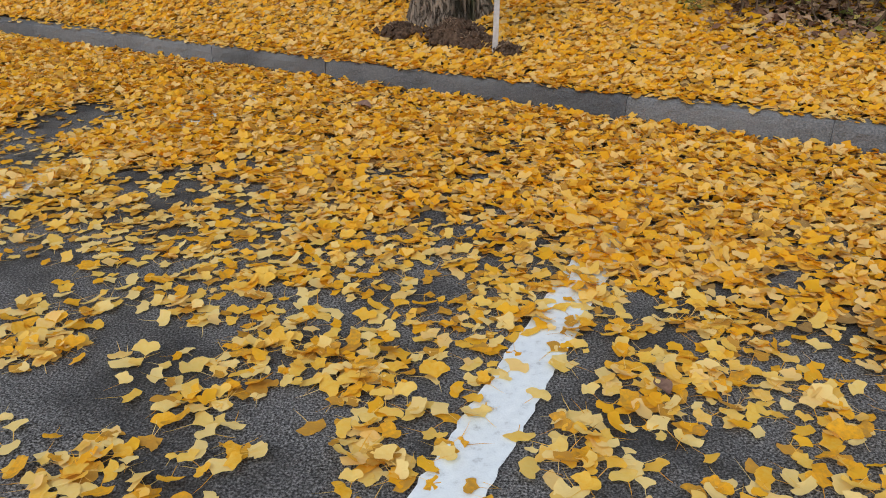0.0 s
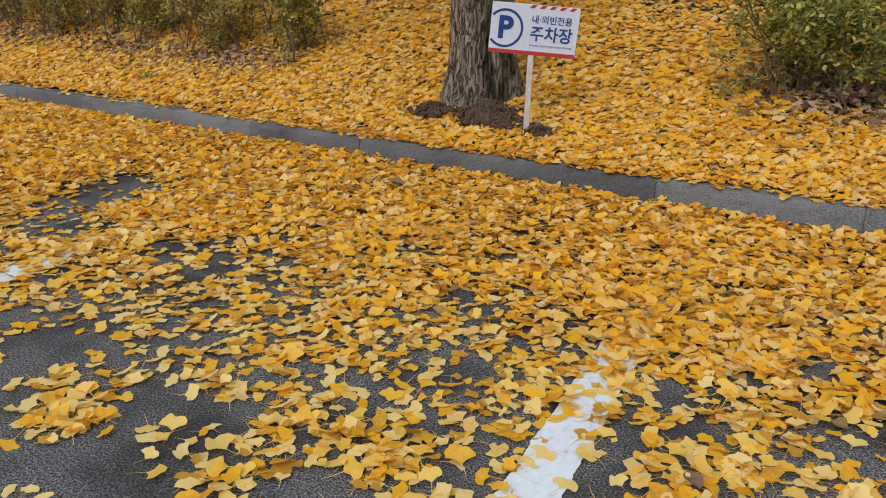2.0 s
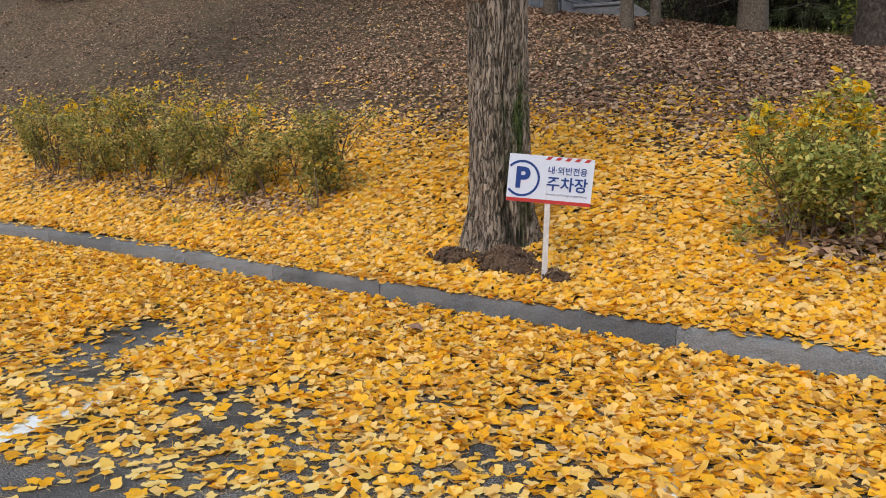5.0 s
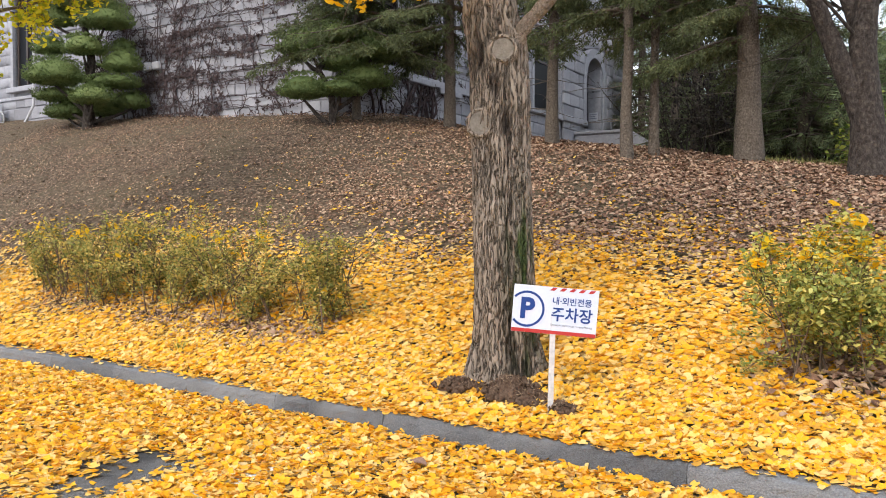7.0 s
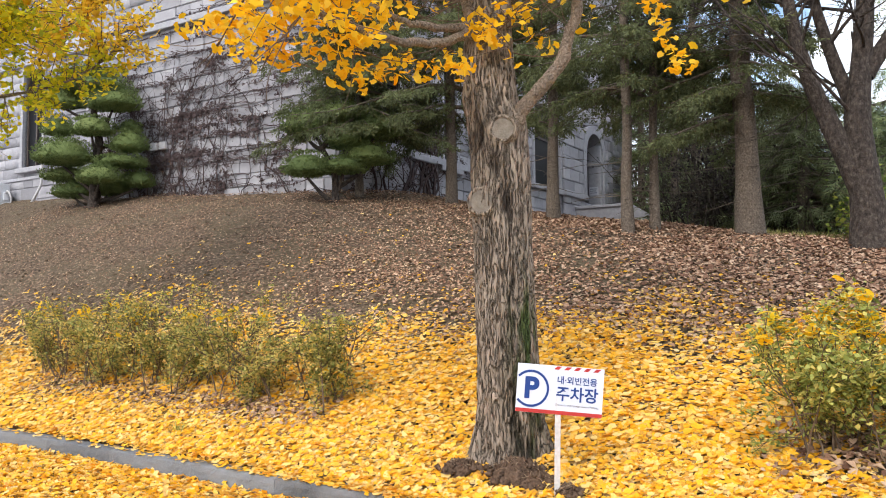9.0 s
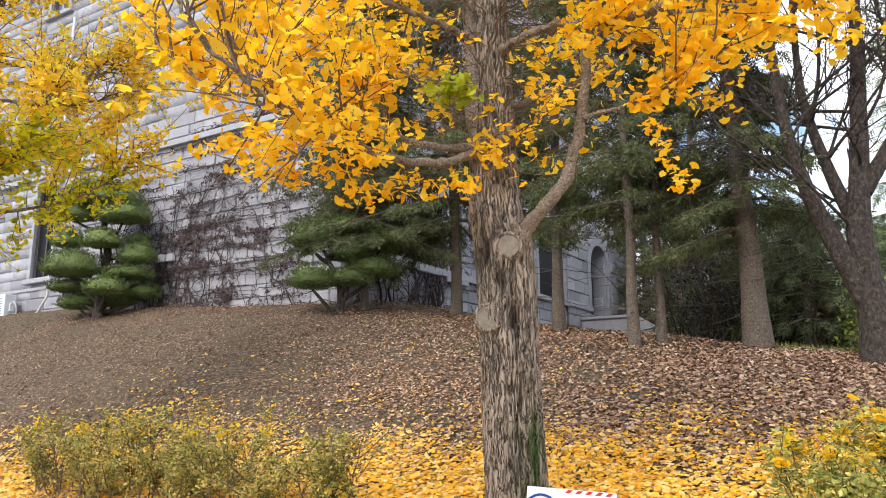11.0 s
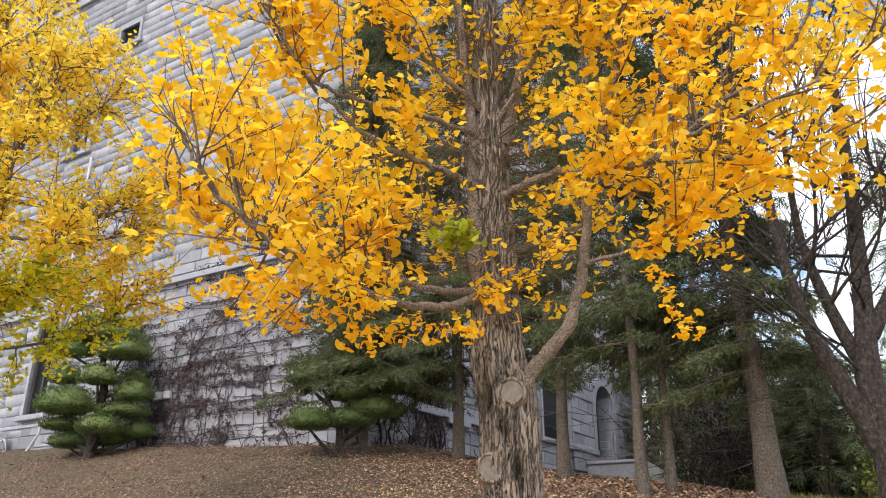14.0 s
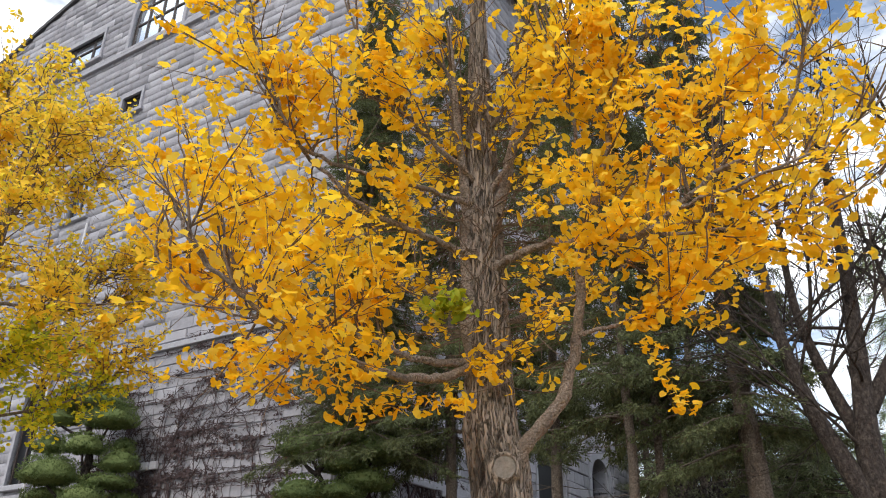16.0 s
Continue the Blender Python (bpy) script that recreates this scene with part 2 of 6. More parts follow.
def tube_arrays(points, radii, sides=6, rough=0.0, rng=None):
    """Verts and triangles of a tapering limb along points."""
    pts = np.asarray(points, float)
    n = len(pts)
    tang = np.gradient(pts, axis=0)
    tang /= np.linalg.norm(tang, axis=1)[:, None] + 1e-9
    ref = np.array([0.0, 0.0, 1.0]) if abs(tang[0][2]) < 0.9 else np.array([1.0, 0.0, 0.0])
    verts = []
    a = np.linspace(0, 2 * np.pi, sides, endpoint=False)
    u = np.cross(tang[0], ref)
    u /= np.linalg.norm(u)
    for i in range(n):
        u = u - tang[i] * (u @ tang[i])
        u /= np.linalg.norm(u) + 1e-9
        w = np.cross(tang[i], u)
        r = radii[i] * (1 + (rng.uniform(-rough, rough, sides) if rough else 0))
        verts.append(pts[i] + np.outer(np.cos(a) * r, u) + np.outer(np.sin(a) * r, w))
    verts = np.vstack(verts)
    tris = []
    for i in range(n - 1):
        for k in range(sides):
            p, q = i * sides + k, i * sides + (k + 1) % sides
            tris += [(p, q, q + sides), (p, q + sides, p + sides)]
    tip = (n - 1) * sides
    tris += [(tip, tip + k, tip + k + 1) for k in range(1, sides - 1)]
    return verts, np.array(tris)


class Heap:
    """Collects pieces for one joined mesh."""
    def __init__(self):
        self.v, self.t, self.n = [], [], 0

    def add(self, verts, tris):
        self.v.append(np.asarray(verts, np.float32))
        self.t.append(np.asarray(tris, np.int32) + self.n)
        self.n += len(verts)

    def tube(self, points, radii, sides=6, rough=0.0, rng=None):
        self.add(*tube_arrays(points, radii, sides, rough, rng))

    def mesh(self, name, mat, smooth=True):
        return tri_mesh(name, np.vstack(self.v), np.vstack(self.t), mat, smooth)


def bend(points, steps=4):
    """A smooth line through points (Catmull-Rom)."""
    p = [np.array(q, float) for q in points]
    p = [2 * p[0] - p[1]] + p + [2 * p[-1] - p[-2]]
    out = []
    for i in range(1, len(p) - 2):
        for k in range(steps):
            t = k / steps
            a, b, c, d = p[i - 1], p[i], p[i + 1], p[i + 2]
            out.append(0.5 * (2 * b + (c - a) * t + (2 * a - 5 * b + 4 * c - d) * t * t + (3 * b - a - 3 * c + d) * t ** 3))
    out.append(p[-2])
    return np.array(out)


def rotations(n, rng, tilt, spin=None, base=None):
    """n rotation matrices: a free spin about z, then a lean of up to about `tilt` radians in any direction."""
    s = rng.uniform(0, 2 * np.pi, n) if spin is None else spin
    lean = np.abs(rng.normal(0, tilt, n))
    way = rng.uniform(0, 2 * np.pi, n)
    c, sn = np.cos(s), np.sin(s)
    z = np.zeros(n)
    o = np.ones(n)
    rz = np.stack([np.stack([c, -sn, z], -1), np.stack([sn, c, z], -1), np.stack([z, z, o], -1)], 1)
    ax, ay = np.cos(way), np.sin(way)
    cl, sl = np.cos(lean), np.sin(lean)
    t = 1 - cl
    rl = np.stack([np.stack([t * ax * ax + cl, t * ax * ay, sl * ay], -1),
                   np.stack([t * ax * ay, t * ay * ay + cl, -sl * ax], -1),
                   np.stack([-sl * ay, sl * ax, cl], -1)], 1)
    return rl @ rz


def ginkgo_leaf(arc=9, notch=0.30, spread=66, curl=0.12, fold=0.10, stem=0.9, wave=0.05, seed=0, width=0.021):
    """One fan-shaped leaf of radius 1, its stalk behind it. Verts and triangles."""
    r = np.random.RandomState(seed)
    a = np.radians(np.linspace(-spread, spread, arc))
    rad = 1.0 + wave * np.sin(a * 7 + seed) + r.uniform(-wave, wave, arc)
    mid = arc // 2
    rad[mid] -= notch
    rad[0] *= 0.86
    rad[-1] *= 0.86
    if arc > 6:
        # rounded lobes, hollow sides and a wavy rim, fanned from the middle of the blade
        rad = 1.0 + wave * np.sin(a * 6 + seed) + 0.5 * wave * np.sin(a * 13 + 2 * seed) - 0.16 * (np.abs(a) / a[-1]) ** 4
        rad = rad - notch * np.exp(-((a + 0.12 * math.sin(seed)) / 0.11) ** 2)
        aa = np.concatenate([[0.0, -0.78 * a[-1]], a, [0.78 * a[-1]]])
        rr = np.concatenate([[0.0, 0.42], rad, [0.42]])
        x, y = np.sin(aa) * rr, np.cos(aa) * rr
        z = fold * np.abs(x) + curl * y * y + 0.07 * rr ** 2 * np.sin(aa * 3.2 + seed * 1.7) + 0.03 * rr * np.sin(aa * 9 + seed)
        m = len(x)
        c = min(0.45, (1 - notch) * 0.75)
        v = [(0, c, curl * c * c - 0.02)] + list(zip(x, y, z))
        t = [(0, i + 1, (i + 1) % m + 1)[::-1] for i in range(m)]
        if stem:
            k = len(v)
            dx = r.uniform(-0.3, 0.3)
            v += [(-width, 0.05, 0.01), (width, 0.05, 0.01), (dx * 0.4 + width * 0.8, -stem * 0.55, 0.03), (dx * 0.4 - width * 0.8, -stem * 0.55, 0.03), (dx, -stem, 0.07)]
            t += [(k, k + 3, k + 2), (k, k + 2, k + 1), (k + 3, k + 4, k + 2)]
        return np.array(v, np.float32), np.array(t, np.int32)
    x, y = np.sin(a) * rad, np.cos(a) * rad
    z = fold * np.abs(x) + curl * y * y + r.uniform(-0.06, 0.06, arc)
    v = [(0, 0, 0)] + list(zip(x, y, z))
    t = [(0, i + 1, i + 2)[::-1] for i in range(arc - 1)]
    if stem:
        k = len(v)
        dx = r.uniform(-0.3, 0.3)
        v += [(-width, 0, 0), (width, 0, 0), (dx + width * 0.6, -stem, 0.04), (dx - width * 0.6, -stem, 0.04)]
        t += [(k, k + 3, k + 2), (k, k + 2, k + 1)]
    return np.array(v, np.float32), np.array(t, np.int32)


def scatter(templates, at, size, rot, rng):
    """Copies of small pieces at places, joined: verts, tris."""
    pick = rng.randint(0, len(templates), len(at))
    vs, ts, n = [], [], 0
    for k, (tv, tt) in enumerate(templates):
        idx = np.where(pick == k)[0]
        if len(idx) == 0:
            continue
        v = np.einsum("nij,vj->nvi", rot[idx], tv) * size[idx][:, None, None] + at[idx][:, None, :]
        t = tt[None] + (np.arange(len(idx)) * len(tv))[:, None, None] + n
        vs.append(v.reshape(-1, 3))
        ts.append(t.reshape(-1, 3))
        n += len(idx) * len(tv)
    return np.vstack(vs), np.vstack(ts)


# ---- the plan: u runs along the kerb, v up the bank from it ----
KERB_AT, KERB_TURN = np.array([0.0, 4.70]), radians(-27)
KU = np.array([math.cos(KERB_TURN), math.sin(KERB_TURN)])
KV = np.array([-KU[1], KU[0]])


def xy(u, v):
    return KERB_AT[0] + u * KU[0] + v * KV[0], KERB_AT[1] + u * KU[1] + v * KV[1]


def uv(x, y):
    dx, dy = x - KERB_AT[0], y - KERB_AT[1]
    return dx * KU[0] + dy * KU[1], dx * KV[0] + dy * KV[1]


def bank(u, v):
    """Height of the planted bank behind the kerb (arrays or numbers)."""
    rise = np.interp(u, [-25, -16, -9.5, -5, -0.5, 3, 8], [4.95, 4.3, 3.84, 2.97, 2.35, 1.95, 1.6])
    s = np.maximum(v - 0.15, 0) / 8.2
    bumps = 0.03 * np.sin(u * 1.7 + v * 0.6) * np.sin(v * 1.3 - u * 0.4) * np.clip(v - 0.6, 0, 1)
    return 0.15 + rise * 1.08 * s / (1 + s ** 6) ** (1 / 6) + bumps


def on_bank(x, y):
    return float(bank(*uv(x, y)))


# ---- road, bank, kerb, parking lines ----
def build_ground():
    far = 400.0
    us = sorted({-far, -150, -60, -30, 30, 60, 150, far} | {i * 1.0 for i in range(-24, 25)})
    vs = [-far, -150, -50, -20, -10] + [-8 + 0.5 * i for i in range(17)] + [0.06]
    verts, faces = [], []
    for v in vs:
        for u in us:
            x, y = xy(u, v)
            verts.append((x, y, 0.004 * noise.noise((u * 0.7, v * 0.7, 3)) if abs(u) < 20 and -9 < v < -0.2 else 0.0))
    w = len(us)
    for j in range(len(vs) - 1):
        for i in range(w - 1):
            a = j * w + i
            faces.append((a, a + 1, a + w + 1, a + w))
    road = part("road", mesh_of("road", verts, faces, ASPHALT, True))
    tagged(road, "worn dark grey asphalt of a parking bay, strewn with leaves", "road", kind="structure")
    us = sorted({-far, -150, -80, -45, -32, 30, 45, 80, 150, far} | {-28 + 0.4 * i for i in range(126)})
    vs = [0.148, 0.150, 0.20] + [0.3 + 0.25 * i for i in range(64)] + [17, 18, 20, 23, 27, 33, 45, 70, 120, 220, far]
    verts, faces = [], []
    for v in vs:
        for u in us:
            x, y = xy(u, v)
            z = float(bank(u, v)) - (0.02 if v > 0.149 else 0.25)
            if v > 0.4 and v < 18 and abs(u) < 28:
                z += 0.05 * noise.noise((u * 0.8, v * 0.8, 0)) + 0.025 * noise.noise((u * 2.6, v * 2.6, 7))
            verts.append((x, y, z))
    w = len(us)
    for j in range(len(vs) - 1):
        for i in range(w - 1):
            a = j * w + i
            faces.append((a, a + 1, a + w + 1, a + w))
    ground = part("ground", mesh_of("ground", verts, faces, SOIL, True))
    tagged(ground, "bare brown earth bank rising behind the kerb", "ground", kind="structure")


build_ground()


def build_kerb():
    x, y = xy(0, 0)
    kerb = thing("kerb", (x, y, 0), "grey rough concrete kerb, leaves drifted on it", "kerb", kind="structure", rz=-27)
    rng = np.random.RandomState(4)
    shapes = []
    for k in range(4):
        bm = bmesh.new()
        n, L = 26, 1.077
        rows = [(-0.004, -0.12), (0.0, 0.0), (0.001, 0.035), (0.003, 0.07), (0.004, 0.105), (0.012, 0.138), (0.030, 0.150), (0.155, 0.150), (0.165, 0.14), (0.165, -0.12)]
        grid = []
        for i in range(n + 1):
            f = i / n * L
            grid.append([bm.verts.new((f, dy + (rng.uniform(-0.004, 0.004) if 0 < j < 8 else 0), dz + (rng.uniform(-0.004, 0.003) if 1 < j < 8 else 0))) for j, (dy, dz) in enumerate(rows)])
        for i in range(n):
            for j in range(len(rows) - 1):
                bm.faces.new((grid[i][j], grid[i + 1][j], grid[i + 1][j + 1], grid[i][j + 1]))
        bm.faces.new(grid[0])
        bm.faces.new(grid[n][::-1])
        bmesh.ops.recalc_face_normals(bm, faces=bm.faces)
        me = bpy.data.meshes.new("kerbstone")
        bm.to_mesh(me)
        bm.free()
        me.materials.append(KERB)
        shapes.append(me)
    for i in range(-22, 16):
        ob = part("kerbstone", shapes[(i * 7) % 4], parent=kerb)
        ob.matrix_local = pose(0.06 + 1.08 * i, rng.uniform(-0.004, 0.004), rng.uniform(-0.006, 0.004), 0, 0, rng.uniform(-0.25, 0.25))


build_kerb()


def parking_line(name, x, y, turn, length, label):
    """A painted line of 0.16 m with frayed edges, from its near end."""
    rng = np.random.RandomState(int(abs(x) * 100))
    n = int(length / 0.025)
    ys = np.linspace(0, length, n)
    verts = [(-0.08 + rng.uniform(-0.006, 0.006), q, 0.0) for q in ys] + [(0.08 + rng.uniform(-0.006, 0.006), q, 0.0) for q in ys]
    faces = [(i, n + i, n + i + 1, i + 1) for i in range(n - 1)]
    ob = part(name, mesh_of(name, verts, faces, LINE_PAINT))
    ob.matrix_world = pose(x, y, 0.008, 0, 0, turn)
    tagged(ob, label, "parking line", kind="structure")


parking_line("road_marking_1", -0.496, -0.62, -20.9, 5.2, "white painted parking line half buried in yellow leaves")
parking_line("road_marking_2", -2.857, 0.55, -20.9, 5.2, "white painted parking line half buried in yellow leaves")


# ---- the ginkgo behind the kerb ----
TRUNK = [(-0.045, 5.72, 0.20), (-0.052, 5.72, 0.36), (-0.08, 5.72, 1.04), (-0.105, 5.72, 1.90), (-0.138, 5.72, 2.76), (-0.195, 5.72, 3.12),
         (-0.205, 5.73, 4.06), (-0.236, 5.75, 5.66), (-0.25, 5.78, 7.2), (-0.22, 5.8, 8.8), (-0.2, 5.8, 10.2)]
TRUNK_R = [(0.20, 0.34), (0.40, 0.285), (0.62, 0.245), (1.04, 0.222), (1.9, 0.205), (2.5, 0.215), (2.85, 0.215), (3.12, 0.192), (3.5, 0.172), (4.06, 0.163), (4.7, 0.158), (5.66, 0.125), (7.2, 0.075), (8.8, 0.04), (10.2, 0.012)]


def bark_trunk(name, line, radius, sides=170, rings=400, seed=0, depth=0.036, moss=True):
    """A trunk with braided upright fissures between corky plates."""
    pts = bend(line, 12)
    zs = pts[:, 2]
    top, knee = zs[-1], min(5.2, zs[-1])
    rz = np.concatenate([np.linspace(zs[0], knee, int(rings * 0.85)), np.linspace(knee, top, int(rings * 0.15))[1:]])
    cx, cy = np.interp(rz, zs, pts[:, 0]), np.interp(rz, zs, pts[:, 1])
    rr = np.interp(rz, [q[0] for q in radius], [q[1] for q in radius])
    ring = [(math.cos(2 * math.pi * k / sides), math.sin(2 * math.pi * k / sides), 2 * math.pi * k / sides) for k in range(sides)]
    verts, shade_and_stain, green = [], [], []
    for i, z in enumerate(rz):
        foot = max(0.0, 1 - (z - zs[0]) / 0.8) ** 2
        for c, s, a in ring:
            wob = noise.noise((c * 1.4 + seed, s * 1.4, z * 0.8)) * 0.09
            w = 0.9 * noise.noise((c * 3, s * 3, z * 3.4 + seed))
            n1 = noise.noise((c * 7.2 + w, s * 7.2 - w, z * 2.6 + seed * 3))
            n2 = noise.noise((c * 17 + seed + w, s * 17 + w, z * 4.2 + w))
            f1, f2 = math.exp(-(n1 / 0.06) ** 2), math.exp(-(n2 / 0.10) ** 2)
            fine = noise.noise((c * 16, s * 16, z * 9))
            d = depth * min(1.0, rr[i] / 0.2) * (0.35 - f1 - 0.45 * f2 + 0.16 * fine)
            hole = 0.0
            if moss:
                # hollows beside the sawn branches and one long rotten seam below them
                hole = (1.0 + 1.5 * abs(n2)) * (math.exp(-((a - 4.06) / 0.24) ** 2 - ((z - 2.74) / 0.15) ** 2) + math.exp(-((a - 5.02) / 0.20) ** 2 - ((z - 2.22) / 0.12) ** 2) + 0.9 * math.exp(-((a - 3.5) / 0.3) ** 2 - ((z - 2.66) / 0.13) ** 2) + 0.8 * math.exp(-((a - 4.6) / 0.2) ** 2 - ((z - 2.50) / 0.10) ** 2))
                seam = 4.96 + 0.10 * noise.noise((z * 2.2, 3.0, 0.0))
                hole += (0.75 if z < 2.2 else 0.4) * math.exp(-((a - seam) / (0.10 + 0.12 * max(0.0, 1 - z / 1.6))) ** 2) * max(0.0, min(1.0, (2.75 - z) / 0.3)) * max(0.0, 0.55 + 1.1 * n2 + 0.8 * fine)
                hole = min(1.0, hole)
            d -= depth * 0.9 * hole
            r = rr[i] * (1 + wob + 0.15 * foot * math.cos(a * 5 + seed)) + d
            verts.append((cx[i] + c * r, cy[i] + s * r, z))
            # furrows and hollows darken the bark colour, shade painted along the relief
            shade_and_stain.append(min(1.0, f1 * 0.46 + 0.10 * f2 + 0.95 * hole))
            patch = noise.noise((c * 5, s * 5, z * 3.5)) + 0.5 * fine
            # extra darkening low on the trunk's right front
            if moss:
                shade_and_stain[-1] = min(1.0, shade_and_stain[-1] + 0.85 * math.exp(-((a - 5.45) / 0.80) ** 2) * math.exp(-((z - 0.45) / 0.80) ** 2) * (0.75 + patch))
            damp = math.exp(-(((a - 5.45) / 0.55) ** 2)) * (math.exp(-((z - 1.25) / 0.35) ** 2) + 0.35 * math.exp(-((z - 0.6) / 0.3) ** 2)) if moss else 0
            green.append(max(0.0, min(0.9, damp * (0.8 + 1.6 * patch))))
    tris = []
    for i in range(len(rz) - 1):
        for k in range(sides):
            p, q = i * sides + k, i * sides + (k + 1) % sides
            tris += [(p, q, q + sides), (p, q + sides, p + sides)]
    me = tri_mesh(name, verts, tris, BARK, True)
    for key, values in (("shade_and_stain", shade_and_stain), ("moss", green)):
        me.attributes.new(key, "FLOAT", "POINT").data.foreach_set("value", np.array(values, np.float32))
    return me


def limb_set(tree, lines, heap_twigs, rng, mat, spurs, twig_len=(0.35, 0.9), per_m=7.0, droop=0.0, thin=1.0, wands=0):
    """Main limbs as parts; side shoots into a heap, with the places where leaves sit."""
    for pts, r0, r1, *bare in lines:
        clear = bare[0] if bare else 0.22
        p = bend(pts, 6)
        p = p + rng.normal(0, 0.008, p.shape)
        seg = np.linalg.norm(np.diff(p, axis=0), axis=1)
        s = np.concatenate([[0], np.cumsum(seg)])
        rad = (r0 + (r1 - r0) * (s / s[-1]) ** 0.6) * thin
        rad = rad * (1 + rng.uniform(-0.06, 0.06, len(rad)))
        v, t = tube_arrays(p, rad, 12, 0.10, rng)
        part("branch", tri_mesh("branch", v, t, mat, True), parent=tree)
        for _ in range(int(s[-1] * per_m)):
            f = rng.uniform(clear, 1.0) * s[-1]
            o = np.array([np.interp(f, s, p[:, i]) for i in range(3)])
            i = min(len(seg) - 1, np.searchsorted(s, f))
            d = p[min(i + 1, len(p) - 1)] - p[max(i - 1, 0)]
            d = d / (np.linalg.norm(d) + 1e-9) * 0.55 + rng.normal(0, 0.55, 3) + np.array([0, 0, 0.30 - droop])
            d /= np.linalg.norm(d)
            shoot(o, d, rng.uniform(*twig_len), 0.010, heap_twigs, rng, spurs, 1)
        for _ in range(int(wands * s[-1])):
            # long straight leaders, leafy all along
            f = rng.uniform(max(0.35, clear), 1.0) * s[-1]
            o = np.array([np.interp(f, s, p[:, i]) for i in range(3)])
            d = np.array([rng.normal(0, 0.22), rng.normal(0, 0.22), 1.0]) + (p[-1] - p[0]) / s[-1] * 0.45
            d /= np.linalg.norm(d)
            L = rng.uniform(0.7, 1.7)
            w = o + np.outer(np.linspace(0, 1, 8) * L, d) + rng.normal(0, 0.012, (8, 3))
            heap_twigs.tube(w, np.linspace(0.011, 0.002, 8), 4)
            for g in np.arange(0.1, 1.0, 0.055 / L * 1.2):
                spurs.append((o + d * L * g + rng.normal(0, 0.015, 3), 0.05))
        for f in np.arange(max(0.3, clear), 1.0, 0.09):
            spurs.append((np.array([np.interp(f * s[-1], s, p[:, i]) for i in range(3)]), 0.06))


def shoot(o, d, length, r, heap, rng, spurs, depth):
    n = 6
    p = [o]
    for k in range(n - 1):
        d = d + rng.normal(0, 0.10, 3) + np.array([0, 0, 0.03])
        d /= np.linalg.norm(d)
        p.append(p[-1] + d * length / (n - 1))
    p = np.array(p)
    heap.tube(p, np.linspace(r, 0.002, n), 3)
    for k in range(1, n):
        if rng.uniform() < 0.93:
            spurs.append((p[k] + rng.normal(0, 0.02, 3), 0.05))
    if depth > 0:
        for _ in range(rng.randint(2, 4)):
            k = rng.randint(1, n - 1)
            dd = d + rng.normal(0, 0.8, 3)
            shoot(p[k], dd / np.linalg.norm(dd), length * rng.uniform(0.4, 0.75), r * 0.6, heap, rng, spurs, depth - 1)


LEAF_SHAPES = [ginkgo_leaf(9, 0.34, 68, 0.10, 0.06, 0.9, 0.05, 1), ginkgo_leaf(9, 0.15, 74, -0.12, 0.16, 0.8, 0.06, 2), ginkgo_leaf(8, 0.05, 62, 0.22, -0.10, 1.0, 0.05, 3),
               ginkgo_leaf(9, 0.45, 80, 0.05, -0.16, 0.9, 0.04, 4), ginkgo_leaf(8, 0.10, 56, -0.2, 0.22, 0.7, 0.06, 5)]


FAR_SHAPES = [ginkgo_leaf(5, 0.15, 70, 0.10, 0.06, 0, 0.05, 1), ginkgo_leaf(5, 0.1, 74, -0.12, 0.16, 0, 0.06, 2), ginkgo_leaf(5, 0.05, 62, 0.22, -0.10, 0, 0.05, 3)]


def crown_leaves(spurs, per, size, rng, tilt=1.15, shapes=LEAF_SHAPES):
    """Whorls of leaves round each spur, most of them hanging a little."""
    base = np.repeat(np.array([s[0] for s in spurs]), per, axis=0)
    n = len(base)
    keep = rng.uniform(size=n) < 0.85
    base = base[keep]
    n = len(base)
    rot = rotations(n, rng, tilt)
    sz = rng.uniform(0.65, 1.1, n) * size
    out = rot @ np.array([0, 1.0, 0])
    at = base + out * (sz * 0.75)[:, None] + rng.normal(0, 0.015, (n, 3)) + np.array([0, 0, -0.02])
    return scatter(shapes, at, sz, rot, rng)


